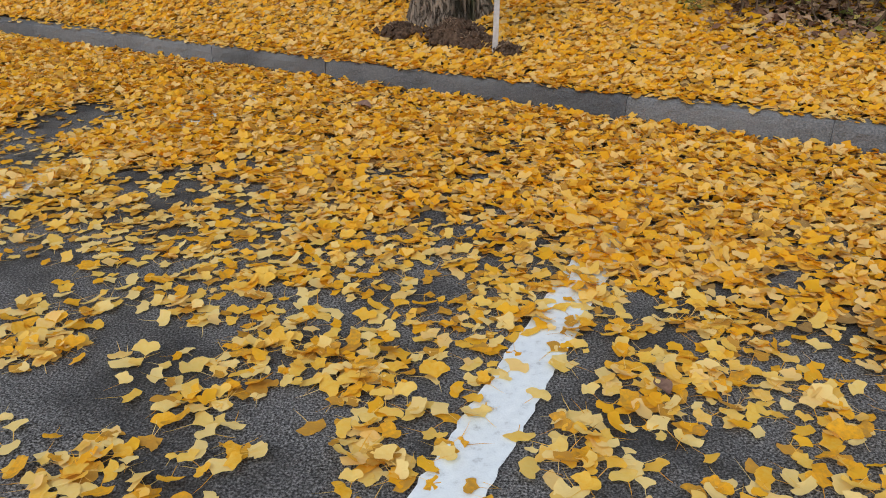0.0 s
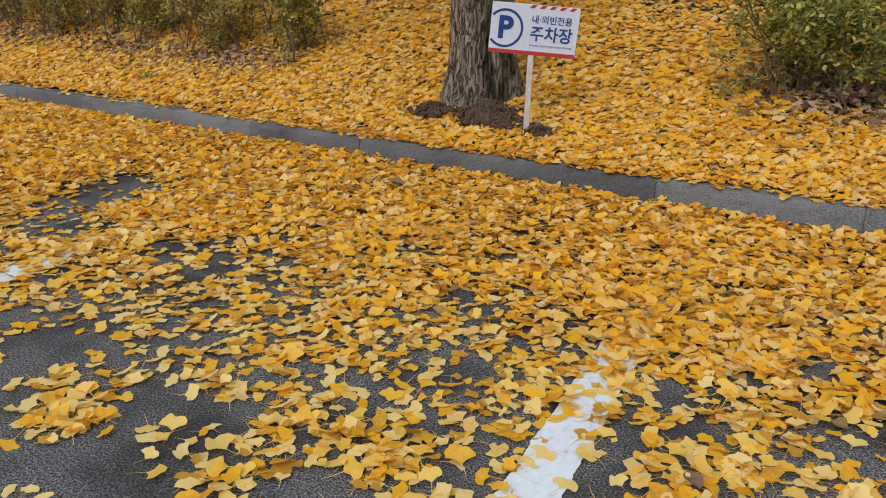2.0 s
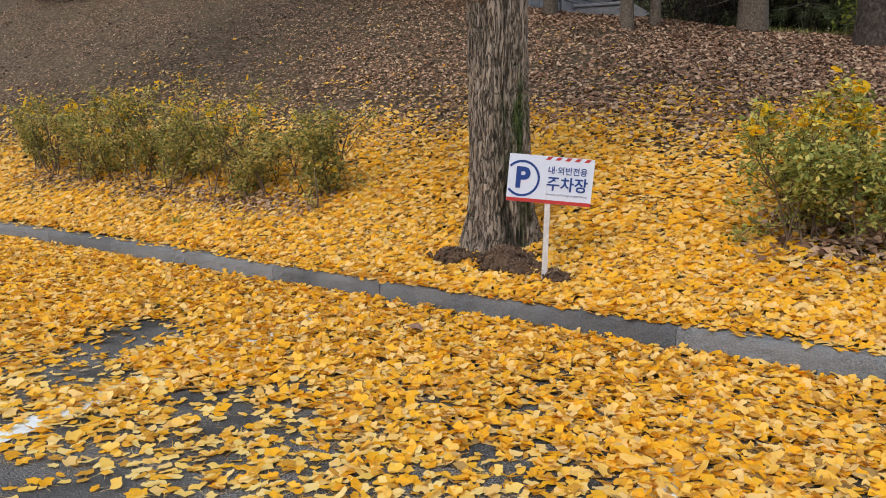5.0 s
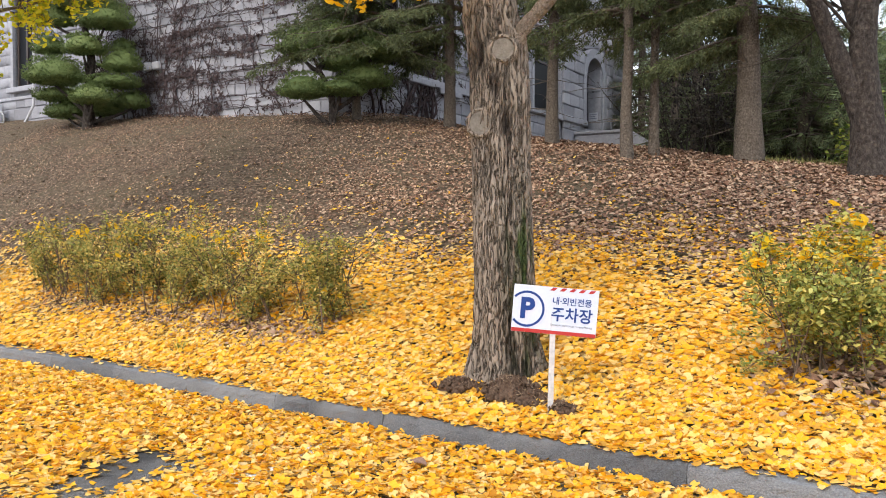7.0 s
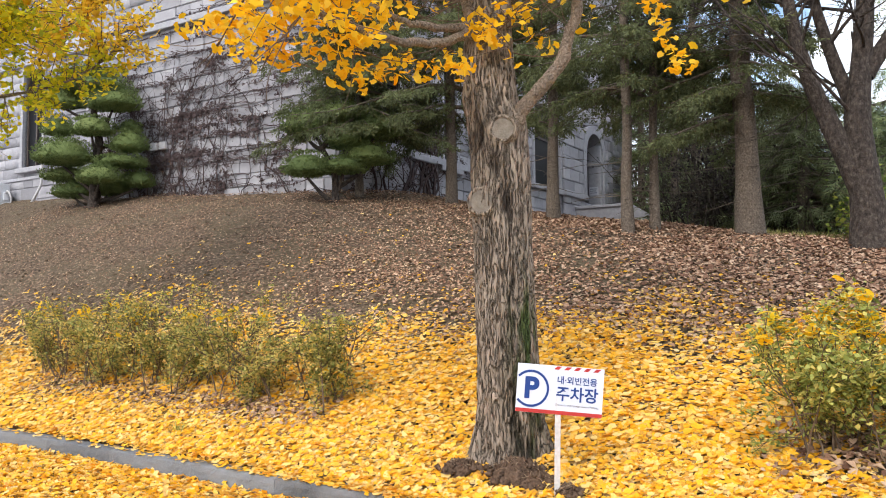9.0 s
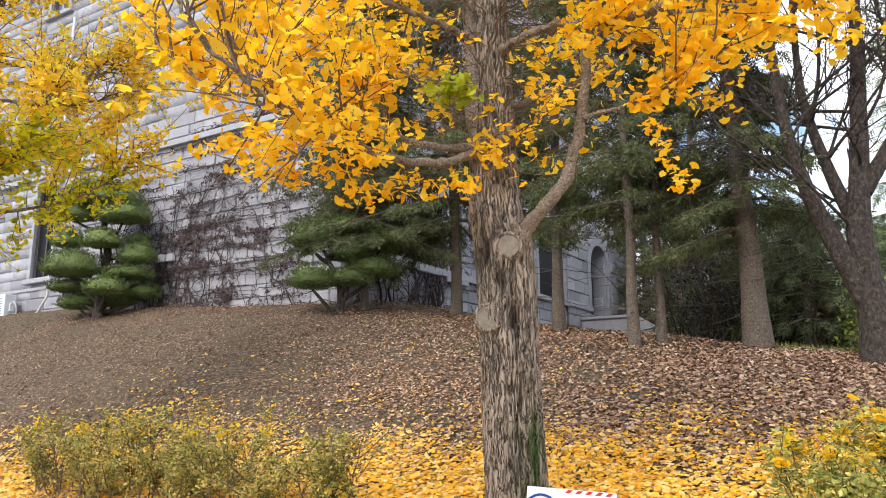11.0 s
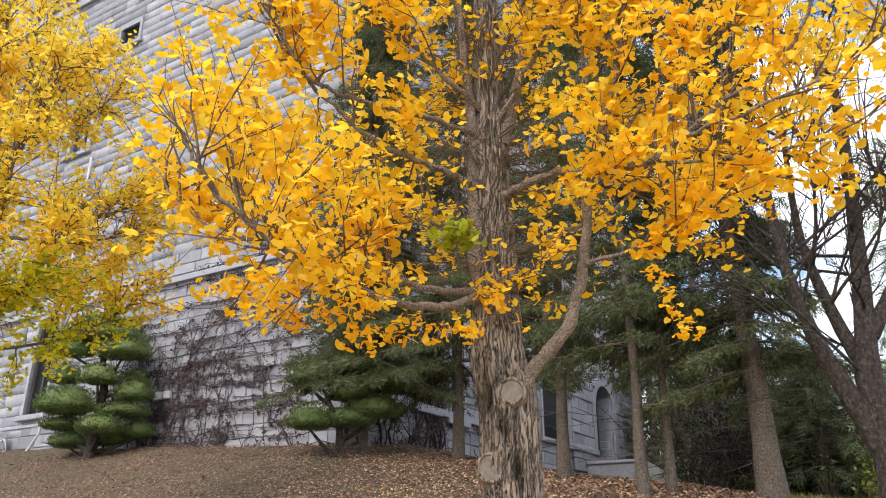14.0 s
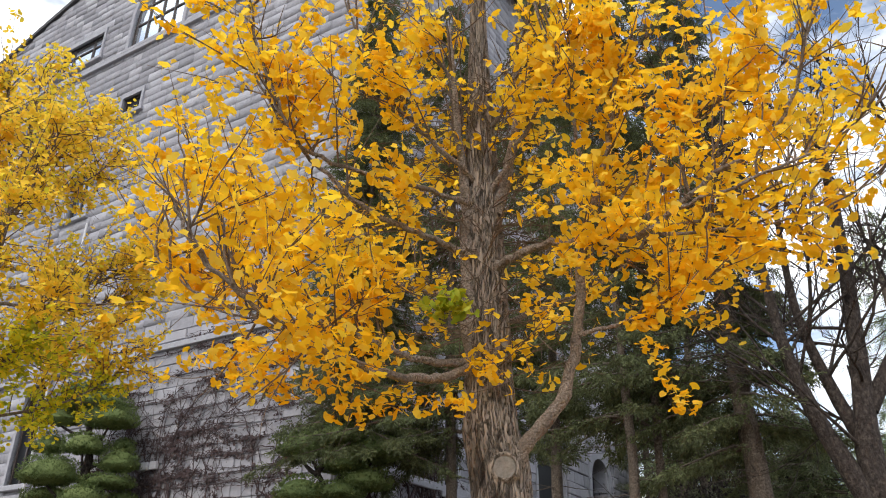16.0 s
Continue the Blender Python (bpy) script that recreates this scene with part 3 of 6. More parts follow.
def build_ginkgo():
    rng = np.random.RandomState(11)
    tree = thing("ginkgo_tree", (-0.05, 5.72, 0.40), "ginkgo tree with furrowed grey bark and golden yellow leaves", "tree")
    inv = tree.matrix_world.inverted()

    def under(ob):
        ob.matrix_parent_inverse = inv
        return ob
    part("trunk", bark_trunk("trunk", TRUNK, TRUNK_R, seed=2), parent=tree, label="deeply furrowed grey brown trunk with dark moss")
    for x, y, z, r, tilt in ((-0.085, 5.500, 2.762, 0.084, 3), (-0.248, 5.545, 2.234, 0.090, -16)):
        bm = bmesh.new()
        n = 36
        prof = ((1.50, -0.05), (1.32, 0.0), (1.16, 0.020), (1.02, 0.022), (0.95, 0.010), (0.93, -0.03))
        rows = [[bm.verts.new((r * k * math.cos(2 * math.pi * i / n) * (1 + 0.06 * noise.noise((i * 0.4, k * 3, z))), r * k * math.sin(2 * math.pi * i / n) * (1 + 0.06 * noise.noise((i * 0.4, k * 3, z + 5))), h)) for i in range(n)] for k, h in prof]
        for p, q in zip(rows, rows[1:]):
            for i in range(n):
                bm.faces.new((p[i], p[(i + 1) % n], q[(i + 1) % n], q[i]))
        bmesh.ops.recalc_face_normals(bm, faces=bm.faces)
        collar = part("branch_scar", bm, BARK, tree, "swollen bark collar round a sawn branch")
        collar.data.shade_smooth()
        collar.matrix_local = inv @ pose(x, y, z, 88, 0, tilt)
        bm = bmesh.new()
        bmesh.ops.create_cone(bm, segments=36, radius1=r * 0.97, radius2=r * 0.96, depth=0.012, cap_ends=True)
        face = part("sawn_face", bm, CUT, collar, "flat weathered sawn wood")
        face.matrix_local = pose(0, 0, 0.004)
    lines = [
        ([(-0.03, 5.66, 2.75), (0.07, 5.6, 2.93), (0.33, 5.55, 3.24), (0.47, 5.5, 3.61), (0.52, 5.45, 3.95), (0.60, 5.3, 4.5), (0.8, 5.1, 5.1), (0.95, 4.9, 5.9)], 0.105, 0.026, 0.55),
        ([(0.50, 5.47, 3.72), (0.62, 5.42, 3.74), (0.91, 5.2, 3.73), (1.16, 5.0, 3.74), (1.33, 4.8, 3.82), (1.6, 4.6, 4.0)], 0.030, 0.008),
        ([(-0.27, 5.70, 3.45), (-0.34, 5.66, 3.9), (-0.36, 5.64, 4.4), (-0.37, 5.62, 5.0), (-0.43, 5.55, 5.8), (-0.5, 5.45, 6.8)], 0.15, 0.03, 0.5),
        ([(-0.12, 5.70, 4.9), (0.0, 5.64, 5.3), (0.08, 5.6, 5.8), (0.12, 5.55, 6.8)], 0.11, 0.03, 0.4),
        ([(-0.20, 5.68, 3.62), (-0.36, 5.58, 3.57), (-0.62, 5.4, 3.53), (-0.84, 5.2, 3.55), (-1.05, 5.0, 3.6), (-1.3, 4.7, 3.62), (-1.6, 4.4, 3.8)], 0.066, 0.018, 0.45),
        ([(-0.22, 5.62, 3.55), (-0.38, 5.5, 3.48), (-0.59, 5.2, 3.33), (-0.81, 4.9, 3.27), (-1.02, 4.6, 3.28), (-1.24, 4.3, 3.33), (-1.4, 4.1, 3.41), (-1.63, 3.9, 3.56), (-1.83, 3.8, 3.78), (-2.0, 3.75, 4.1)], 0.072, 0.016, 0.40),
        ([(-0.22, 5.66, 4.48), (-0.38, 5.55, 4.5), (-0.62, 5.3, 4.52), (-0.91, 5.1, 4.58), (-1.18, 4.9, 4.69), (-1.29, 4.8, 4.79), (-1.6, 4.6, 5.1), (-1.9, 4.5, 5.6)], 0.062, 0.014),
        ([(-0.20, 5.68, 4.33), (-0.06, 5.58, 4.39), (0.26, 5.4, 4.45), (0.64, 5.2, 4.36), (0.95, 5.0, 4.30), (1.22, 4.8, 4.41), (1.45, 4.7, 4.58), (1.71, 4.6, 4.69), (1.9, 4.5, 4.84), (2.09, 4.4, 5.22), (2.2, 4.3, 5.7)], 0.068, 0.014),
        ([(-0.24, 5.7, 5.2), (-0.5, 5.4, 5.35), (-0.93, 5.2, 5.75), (-1.15, 5.0, 6.14), (-1.4, 4.8, 6.8)], 0.05, 0.012),
        ([(-0.24, 5.7, 4.95), (-0.6, 5.3, 4.95), (-1.1, 4.9, 4.90), (-1.47, 4.6, 4.95), (-1.65, 4.4, 5.25), (-1.87, 4.3, 5.85), (-2.0, 4.3, 6.3)], 0.045, 0.012),
        ([(-0.23, 5.7, 5.0), (0.1, 5.4, 5.4), (0.5, 5.0, 5.9), (0.8, 4.7, 6.6)], 0.05, 0.012),
        ([(-0.24, 5.75, 5.7), (0.2, 5.5, 6.2), (0.7, 5.2, 6.9), (1.0, 5.0, 7.8)], 0.045, 0.012),
        ([(-0.24, 5.8, 6.1), (-0.7, 5.6, 6.7), (-1.1, 5.4, 7.6)], 0.04, 0.012),
        ([(-0.22, 5.8, 3.9), (0.3, 6.3, 4.3), (0.9, 6.9, 4.8), (1.5, 7.3, 5.6)], 0.055, 0.014),
        ([(-0.22, 5.85, 4.2), (-0.7, 6.4, 4.5), (-1.4, 6.9, 5.0), (-2.0, 7.2, 5.8)], 0.055, 0.014),
        ([(0.64, 5.2, 4.36), (1.2, 5.3, 4.5), (1.8, 5.5, 4.75), (2.4, 5.6, 5.2), (2.7, 5.6, 5.8)], 0.034, 0.010),
        ([(-1.05, 5.0, 4.62), (-1.7, 5.2, 4.7), (-2.4, 5.3, 4.9), (-3.0, 5.3, 5.4)], 0.034, 0.010),
        ([(-0.84, 5.2, 3.56), (-1.3, 5.4, 3.8), (-1.9, 5.5, 4.1), (-2.4, 5.5, 4.5)], 0.030, 0.009),
        ([(-1.24, 4.3, 3.33), (-1.6, 4.3, 3.5), (-2.1, 4.3, 3.75), (-2.5, 4.3, 4.2)], 0.026, 0.008),
        ([(1.22, 4.8, 4.41), (1.6, 4.4, 4.35), (2.1, 4.2, 4.5), (2.5, 4.1, 4.8)], 0.026, 0.008),
        ([(0.95, 5.0, 4.30), (1.4, 4.85, 4.22), (1.9, 4.7, 4.2), (2.3, 4.6, 4.32), (2.6, 4.55, 4.5)], 0.026, 0.007),
        ([(0.55, 5.4, 4.2), (0.9, 5.2, 4.75), (1.5, 4.9, 5.2), (2.1, 4.7, 5.5)], 0.030, 0.008),
        ([(-0.9, 5.15, 4.58), (-1.4, 5.0, 4.3), (-1.9, 4.9, 4.1), (-2.4, 4.9, 4.05)], 0.026, 0.007),
        ([(0.6, 5.2, 5.0), (0.5, 4.9, 5.5), (0.3, 4.6, 6.1), (0.2, 4.5, 6.8)], 0.030, 0.008),
    ]
    twigs, spurs = Heap(), []
    limb_set(tree, lines, twigs, rng, LIMB, spurs, per_m=6.5, thin=0.62, wands=1.5)
    # fine bare shoots along the upper trunk
    bare = []
    for _ in range(190):
        z = rng.uniform(3.4, 6.3)
        a = rng.uniform(0, 2 * np.pi)
        o = np.array([np.interp(z, [3.1, 5.66], [-0.195, -0.236]) + 0.14 * math.cos(a), 5.72 + 0.14 * math.sin(a), z])
        shoot(o, np.array([math.cos(a), math.sin(a), rng.uniform(-0.5, 0.4)]), rng.uniform(0.3, 0.9), 0.007, twigs, rng, bare, 1)
    for i in rng.choice(len(bare), len(bare) // 9, replace=False):
        spurs.append(bare[i])
    tagged(part("twig_work", twigs.mesh("twig_work", TWIG), parent=tree), kind="stuff")
    # keep the space under the lowest limbs free, but for two hanging sprays
    spurs = [s for s in spurs if s[0][2] > 3.16 and (abs(s[0][0] + 0.22) > 0.30 or s[0][1] > 5.75 or rng.uniform() < 0.3)]
    # leaves sit in clumps with gaps between them
    spurs = [s for s in spurs if rng.uniform() < min(1.0, max(0.10, ((0.56 if s[0][0] < -0.4 else 0.80) if s[0][2] < 4.6 else (0.52 if s[0][0] > 0.1 else 0.72) if s[0][2] < 6.3 else 0.36) + 1.9 * noise.noise(tuple(s[0] * 2.1))))]
    v, t = crown_leaves(spurs, 4, 0.063, rng)
    part("crown", tri_mesh("crown", v, t, CROWN), parent=tree, label="golden yellow fan-shaped leaves in whorls")["kind"] = "stuff"
    sprays = []
    for o, e in (((-0.50, 5.3, 3.22), (-1.15, 4.9, 3.04)), ((0.96, 5.2, 3.55), (1.19, 5.15, 3.08)), ((-0.40, 5.35, 3.3), (-0.36, 5.2, 3.12)), ((-1.2, 4.4, 3.30), (-1.75, 4.3, 3.06)), ((-1.5, 4.6, 3.35), (-2.1, 4.5, 3.30)), ((-0.75, 5.0, 3.5), (-1.35, 4.5, 3.45)), ((-0.9, 5.1, 3.4), (-1.7, 4.9, 3.2)), ((-1.3, 5.0, 3.55), (-2.0, 4.9, 3.45)), ((-0.28, 5.4, 3.66), (-0.12, 5.36, 3.42)), ((-0.14, 5.4, 3.62), (-0.22, 5.36, 3.45)), ((0.12, 5.3, 3.98), (0.40, 5.25, 3.78)), ((0.36, 5.25, 4.35), (0.66, 5.1, 4.15))):
        for f in np.linspace(0, 1, max(5, int(28 * math.dist(o, e)))):
            sprays.append((np.array(o) + (np.array(e) - np.array(o)) * f + rng.normal(0, 0.035, 3), 0.05))
    v, t = crown_leaves(sprays, 6, 0.052, rng)
    tagged(part("hanging_spray", tri_mesh("hanging_spray", v, t, CROWN), parent=tree), kind="stuff")
    v, t = crown_leaves([(np.array((-0.43, 5.15, 3.90)) + rng.normal(0, 0.055, 3) * np.array((1.5, 1, 0.7)), 0.05) for _ in range(40)], 4, 0.056, rng)
    part("green_tuft", tri_mesh("green_tuft", v, t, GREEN_LEAF), parent=tree, label="tuft of leaves still green")["kind"] = "stuff"
    for ob in tree.children:
        if ob.name.split(".")[0] != "branch_scar":
            ob.matrix_parent_inverse = inv


build_ginkgo()


# ---- sign, dug soil, shrubs, grass on the verge ----
WHITE_BOARD = plain("white_board", (0.60, 0.65, 0.78), 0.35)
BLUE = plain("blue_print", (0.010, 0.045, 0.22), 0.4)
RED = plain("red_print", (0.42, 0.035, 0.035), 0.4)
GREY_PRINT = plain("grey_print", (0.22, 0.24, 0.30), 0.5)
POST_PAINT = material("post_paint", [(0.42, 0.41, 0.42), (0.62, 0.61, 0.63)], scale=30, rough=0.6, bump=0.2)


def letters(text, size, mat, parent, name, x, z, wide=1.0, weight=0.0):
    """Flat lettering as a mesh, its lower left corner at x, z on the board's front."""
    cu = bpy.data.curves.new(name, "FONT")
    cu.body, cu.size, cu.extrude, cu.offset = text, size, 0.0006, weight
    tmp = bpy.data.objects.new(name, cu)
    scene.collection.objects.link(tmp)
    dg = bpy.context.evaluated_depsgraph_get()
    me = bpy.data.meshes.new_from_object(tmp.evaluated_get(dg))
    bpy.data.objects.remove(tmp)
    me.materials.clear()
    me.materials.append(mat)
    xs = [v.co.x for v in me.vertices]
    ys = [v.co.y for v in me.vertices]
    k = wide / (max(xs) - min(xs)) if xs else 1
    for v in me.vertices:
        v.co = Vector(((v.co.x - min(xs)) * k, (v.co.y - min(ys)) * k, v.co.z))
    ob = part(name, me, parent=parent)
    ob.matrix_local = pose(x, -0.0085, z, 90, 0, 0)
    return ob


def build_sign():
    x, y, z = 0.268, 4.99, 0.24
    sign = thing("parking_sign", (x, y, z), "white parking sign with blue lettering on a thin grey post", "sign")
    bm = bmesh.new()
    box(bm, -0.018, 0.018, -0.014, 0.014, -0.12, 0.64, 0.003)
    post = part("post", bm, POST_PAINT, sign)
    post.matrix_local = pose(0, 0.022, 0, 1.0, 1.2, 8)
    W, H = 0.588, 0.322
    bm = bmesh.new()
    box(bm, 0, W, -0.006, 0.006, 0, H, 0.002)
    board = part("board", bm, WHITE_BOARD, sign)
    board.matrix_local = pose(-0.266, -0.004, 0.532, 1.0, 4.6, 2.0) @ Matrix.Diagonal((0.955, 1, 0.98, 1))
    bm = bmesh.new()
    box(bm, 0.001, W - 0.001, -0.0075, -0.0065, 0.001, 0.026)
    part("red_band", bm, RED, board)
    for i in range(5):
        bm = bmesh.new()
        v = [bm.verts.new(p) for p in ((0.248 + 0.066 * i, -0.0075, H - 0.024), (0.280 + 0.066 * i, -0.0075, H - 0.024), (0.302 + 0.066 * i, -0.0075, H - 0.002), (0.270 + 0.066 * i, -0.0075, H - 0.002))]
        bm.faces.new(v)
        part("red_stripe", bm, RED, board)
    # ring, cut off by the board's edge and by the band
    bm = bmesh.new()
    cx, cz, r0, r1, n = 0.098, 0.160, 0.108, 0.124, 96
    for i in range(n):
        a0, a1 = 2 * math.pi * i / n, 2 * math.pi * (i + 1) / n
        q = [(cx + r * math.cos(a), cz + r * math.sin(a)) for r, a in ((r0, a0), (r1, a0), (r1, a1), (r0, a1))]
        if min(p[0] for p in q) < 0.002 or min(p[1] for p in q) < 0.028:
            continue
        bm.faces.new([bm.verts.new((p[0], -0.0078, p[1])) for p in q])
    bmesh.ops.recalc_face_normals(bm, faces=bm.faces)
    part("ring", bm, BLUE, board)
    letters("P", 0.15, BLUE, board, "letter", 0.056, 0.093, 0.098, 0.006)
    letters("내·외빈전용", 0.06, BLUE, board, "upper_lettering", 0.275, 0.205, 0.268, 0.0008)
    letters("주차장", 0.1, BLUE, board, "large_lettering", 0.272, 0.092, 0.282, 0.0020)
    letters("Domestic and Foreign Guests Parking", 0.02, GREY_PRINT, board, "small_lettering", 0.272, 0.056, 0.285)


STRAW_STALK = plain("straw_stalk", (0.36, 0.26, 0.17), 0.8)


def soil_mound(x, y, z, rx, ry, rz, turn, seed, label):
    """A heap of loose clods: a lumpy base with crumbs on and round it."""
    rng = np.random.RandomState(seed)
    heap, straw = Heap(), Heap()
    n, m = 44, 20
    verts = []
    for i in range(m + 1):
        f = i / m
        for k in range(n):
            a = 2 * math.pi * k / n
            lump = 1 + 0.55 * noise.noise((math.cos(a) * 1.6, math.sin(a) * 1.6, seed))
            px, py = math.cos(a) * f * lump, math.sin(a) * f * lump
            h = max(0.0, 1 - f ** 1.6) + 0.55 * noise.noise((px * 3.4, py * 3.4, seed + 2)) * (1 - f * 0.5) + 0.30 * noise.noise((px * 9, py * 9, seed + 4))
            verts.append((px * rx, py * ry, h * rz - 0.03 * f * f))
    tris = []
    for i in range(m):
        for k in range(n):
            p, q = i * n + k, i * n + (k + 1) % n
            tris += [(p, p + n, q + n), (p, q + n, q)]
    heap.add(verts, tris)
    for _ in range(int(700 * rx)):
        a, f = rng.uniform(0, 6.28), rng.uniform(0.1, 1.25)
        r = rng.uniform(0.006, 0.022) * (1.6 if f > 0.9 else 1)
        c = np.array([math.cos(a) * f * rx, math.sin(a) * f * ry, max(0.0, 1 - f ** 1.6) * rz])
        o = rng.normal(0, 1, (6, 3))
        p = np.array([(1, 0, 0), (-1, 0, 0), (0, 1, 0), (0, -1, 0), (0, 0, 1), (0, 0, -1)]) * r * rng.uniform(0.6, 1.3, (6, 1)) + c
        heap.add(p, [(0, 2, 4), (2, 1, 4), (1, 3, 4), (3, 0, 4), (2, 0, 5), (1, 2, 5), (3, 1, 5), (0, 3, 5)])
    for _ in range(int(80 * rx)):
        # dry grass roots and stalks in the loose earth
        a, f, w = rng.uniform(0, 6.28), rng.uniform(0.0, 0.9), rng.uniform(0, 6.28)
        c = np.array([math.cos(a) * f * rx, math.sin(a) * f * ry, max(0.0, 1 - f ** 1.6) * rz + 0.004])
        d = np.array([math.cos(w), math.sin(w), rng.uniform(0.0, 0.5)]) * rng.uniform(0.04, 0.10)
        straw.tube(np.array([c - d * 0.3, c + d * 0.3 + (0, 0, 0.012), c + d]), [0.0016, 0.0014, 0.0008], 3)
    mound = part("soil_mound", heap.mesh("soil_mound", MOUND, False))
    mound.matrix_world = pose(x, y, z, 13, 0, turn)
    tagged(mound, label, "soil")
    tagged(part("root_straw", straw.mesh("root_straw", STRAW_STALK), parent=mound), kind="stuff")


soil_mound(-0.01, 5.34, 0.300, 0.22, 0.16, 0.095, -20, 3, "heap of freshly dug dark brown soil at the trunk's foot")
soil_mound(0.15, 5.17, 0.272, 0.15, 0.085, 0.06, -10, 7, "low mound of dug dark soil between trunk and sign post")
soil_mound(-0.42, 5.46, 0.305, 0.13, 0.09, 0.05, 10, 12, "small heap of dark crumbly soil among the yellow leaves")
soil_mound(0.34, 4.99, 0.255, 0.09, 0.06, 0.04, 5, 9, "little dark soil at the foot of the sign post")
build_sign()

SHRUB_STEM = material("shrub_stem", [(0.075, 0.05, 0.035), (0.19, 0.135, 0.09)], scale=40, rough=0.9, bump=0.3)
SHRUB_LEAF = material("shrub_leaf", [(0.09, 0.12, 0.03), (0.23, 0.26, 0.07), (0.44, 0.40, 0.12), (0.64, 0.50, 0.14), (0.54, 0.34, 0.13)], scale=1.4, rough=0.55, bump=0.0, per="island", translucent=0.3, positions=[0.10, 0.32, 0.54, 0.78, 0.95])
SHRUB_LEAF_GREEN = material("shrub_leaf_green", [(0.13, 0.17, 0.045), (0.31, 0.35, 0.09), (0.52, 0.49, 0.14), (0.76, 0.60, 0.17)], scale=1.4, rough=0.55, bump=0.0, per="island", translucent=0.3, positions=[0.12, 0.42, 0.7, 0.92])


OVAL_FAR = [(np.array([(0, 0, 0), (w, 0.45, h), (0, 1, 0), (-w, 0.5, h)], np.float32), np.array([(0, 1, 2), (0, 2, 3)], np.int32)) for w, h in ((0.3, 0.1), (0.24, -0.1), (0.36, 0.15))]


def build_shrub(name, u0, u1, v0, depth, height, stems, leaves, caught, mat, label, seed, leaf=(0.020, 0.046), foot=0.42):
    """A loose hedge of thin stems that fan out and fork, clumps of small leaves, and ginkgo leaves caught in it."""
    rng = np.random.RandomState(seed)
    um = (u0 + u1) / 2
    x, y = xy(um, v0)
    z0 = on_bank(x, y)
    shrub = thing(name, (x, y, z0), label, "shrub")
    wood, tips = Heap(), []

    def fork(o, d, L, r, level):
        p = [o]
        for k in range(5):
            d = d + rng.normal(0, 0.12, 3) + np.array([0, 0, 0.02])
            d /= np.linalg.norm(d)
            p.append(p[-1] + d * L / 5)
        p = np.array(p)
        wood.tube(p, np.linspace(r, r * 0.45, 6), 4 if level else 5)
        if level < 2:
            for _ in range(rng.randint(3, 6)):
                k = rng.randint(1, 6)
                dd = d * 0.8 + rng.normal(0, 0.42, 3)
                fork(p[k], dd / np.linalg.norm(dd), L * rng.uniform(0.35, 0.62), r * 0.55, level + 1)
        if level:
            tips.extend(p[1:])
    clumps = max(3, int((u1 - u0) / 0.55))
    for c in range(clumps):
        cu = u0 + (u1 - u0) * (c + 0.5) / clumps + rng.uniform(-0.12, 0.12)
        ch = height * rng.uniform(0.82, 1.05) * (0.86 if c in (0, clumps - 1) else 1.0)
        for _ in range(stems // clumps):
            u, v = cu + rng.normal(0, 0.13), v0 + rng.uniform(-0.5, 0.5) * depth * 0.6
            bx, by = xy(u, v)
            o = np.array([bx, by, on_bank(bx, by) - 0.03])
            d = np.array([rng.normal(0, 0.25), rng.normal(0, 0.25), 1.0])
            fork(o, d / np.linalg.norm(d), ch * rng.uniform(0.5, 0.80), rng.uniform(0.006, 0.011), 0)
    tagged(part("stem_work", wood.mesh("stem_work", SHRUB_STEM), parent=shrub), kind="stuff")
    tips = np.array(tips)
    w = np.array([noise.noise((p[0] * 2.4, p[1] * 2.4, p[2] * 2.4 + seed)) for p in tips])
    low = np.array([p[2] - on_bank(p[0], p[1]) for p in tips]) / height
    w = np.clip(0.55 + 1.1 * w, 0.08, 1.0) * np.clip(foot + 1.3 * low, 0, 1) * (low < 1.05)
    pick = rng.choice(len(tips), leaves, p=w / w.sum())
    at = tips[pick] + rng.normal(0, 0.028, (leaves, 3))
    v, t = scatter(OVAL_FAR, at, rng.uniform(*leaf, leaves), rotations(leaves, rng, 0.8), rng)
    tagged(part("foliage", tri_mesh("foliage", v, t, mat), parent=shrub), kind="stuff")
    ok = tips[low < 1.04]
    hi = ok[ok[:, 2] > np.percentile(ok[:, 2], 86)]
    stay = np.vstack([hi[rng.randint(0, len(hi), caught)] + (0, 0, 0.02), tips[rng.randint(0, len(tips), caught // 3)]])
    v, t = scatter(LEAF_SHAPES, stay, rng.uniform(0.040, 0.056, len(stay)), rotations(len(stay), rng, 0.6), rng)
    part("caught_leaves", tri_mesh("caught_leaves", v, t, CROWN), parent=shrub, label="fallen golden ginkgo leaves caught in the twigs")["kind"] = "stuff"
    inv = shrub.matrix_world.inverted()
    for ob in shrub.children:
        ob.matrix_parent_inverse = inv


build_shrub("shrub", -7.9, -2.55, 1.28, 1.0, 0.97, 104, 36000, 190, SHRUB_LEAF, "low straggly hedge with thinning green and yellowed leaves", 3, (0.022, 0.050), 0.6)
build_shrub("shrub", 1.32, 3.6, 1.60, 1.4, 1.0, 72, 23000, 560, SHRUB_LEAF_GREEN, "green hedge topped with fallen golden ginkgo leaves", 5, (0.028, 0.058), 0.55)


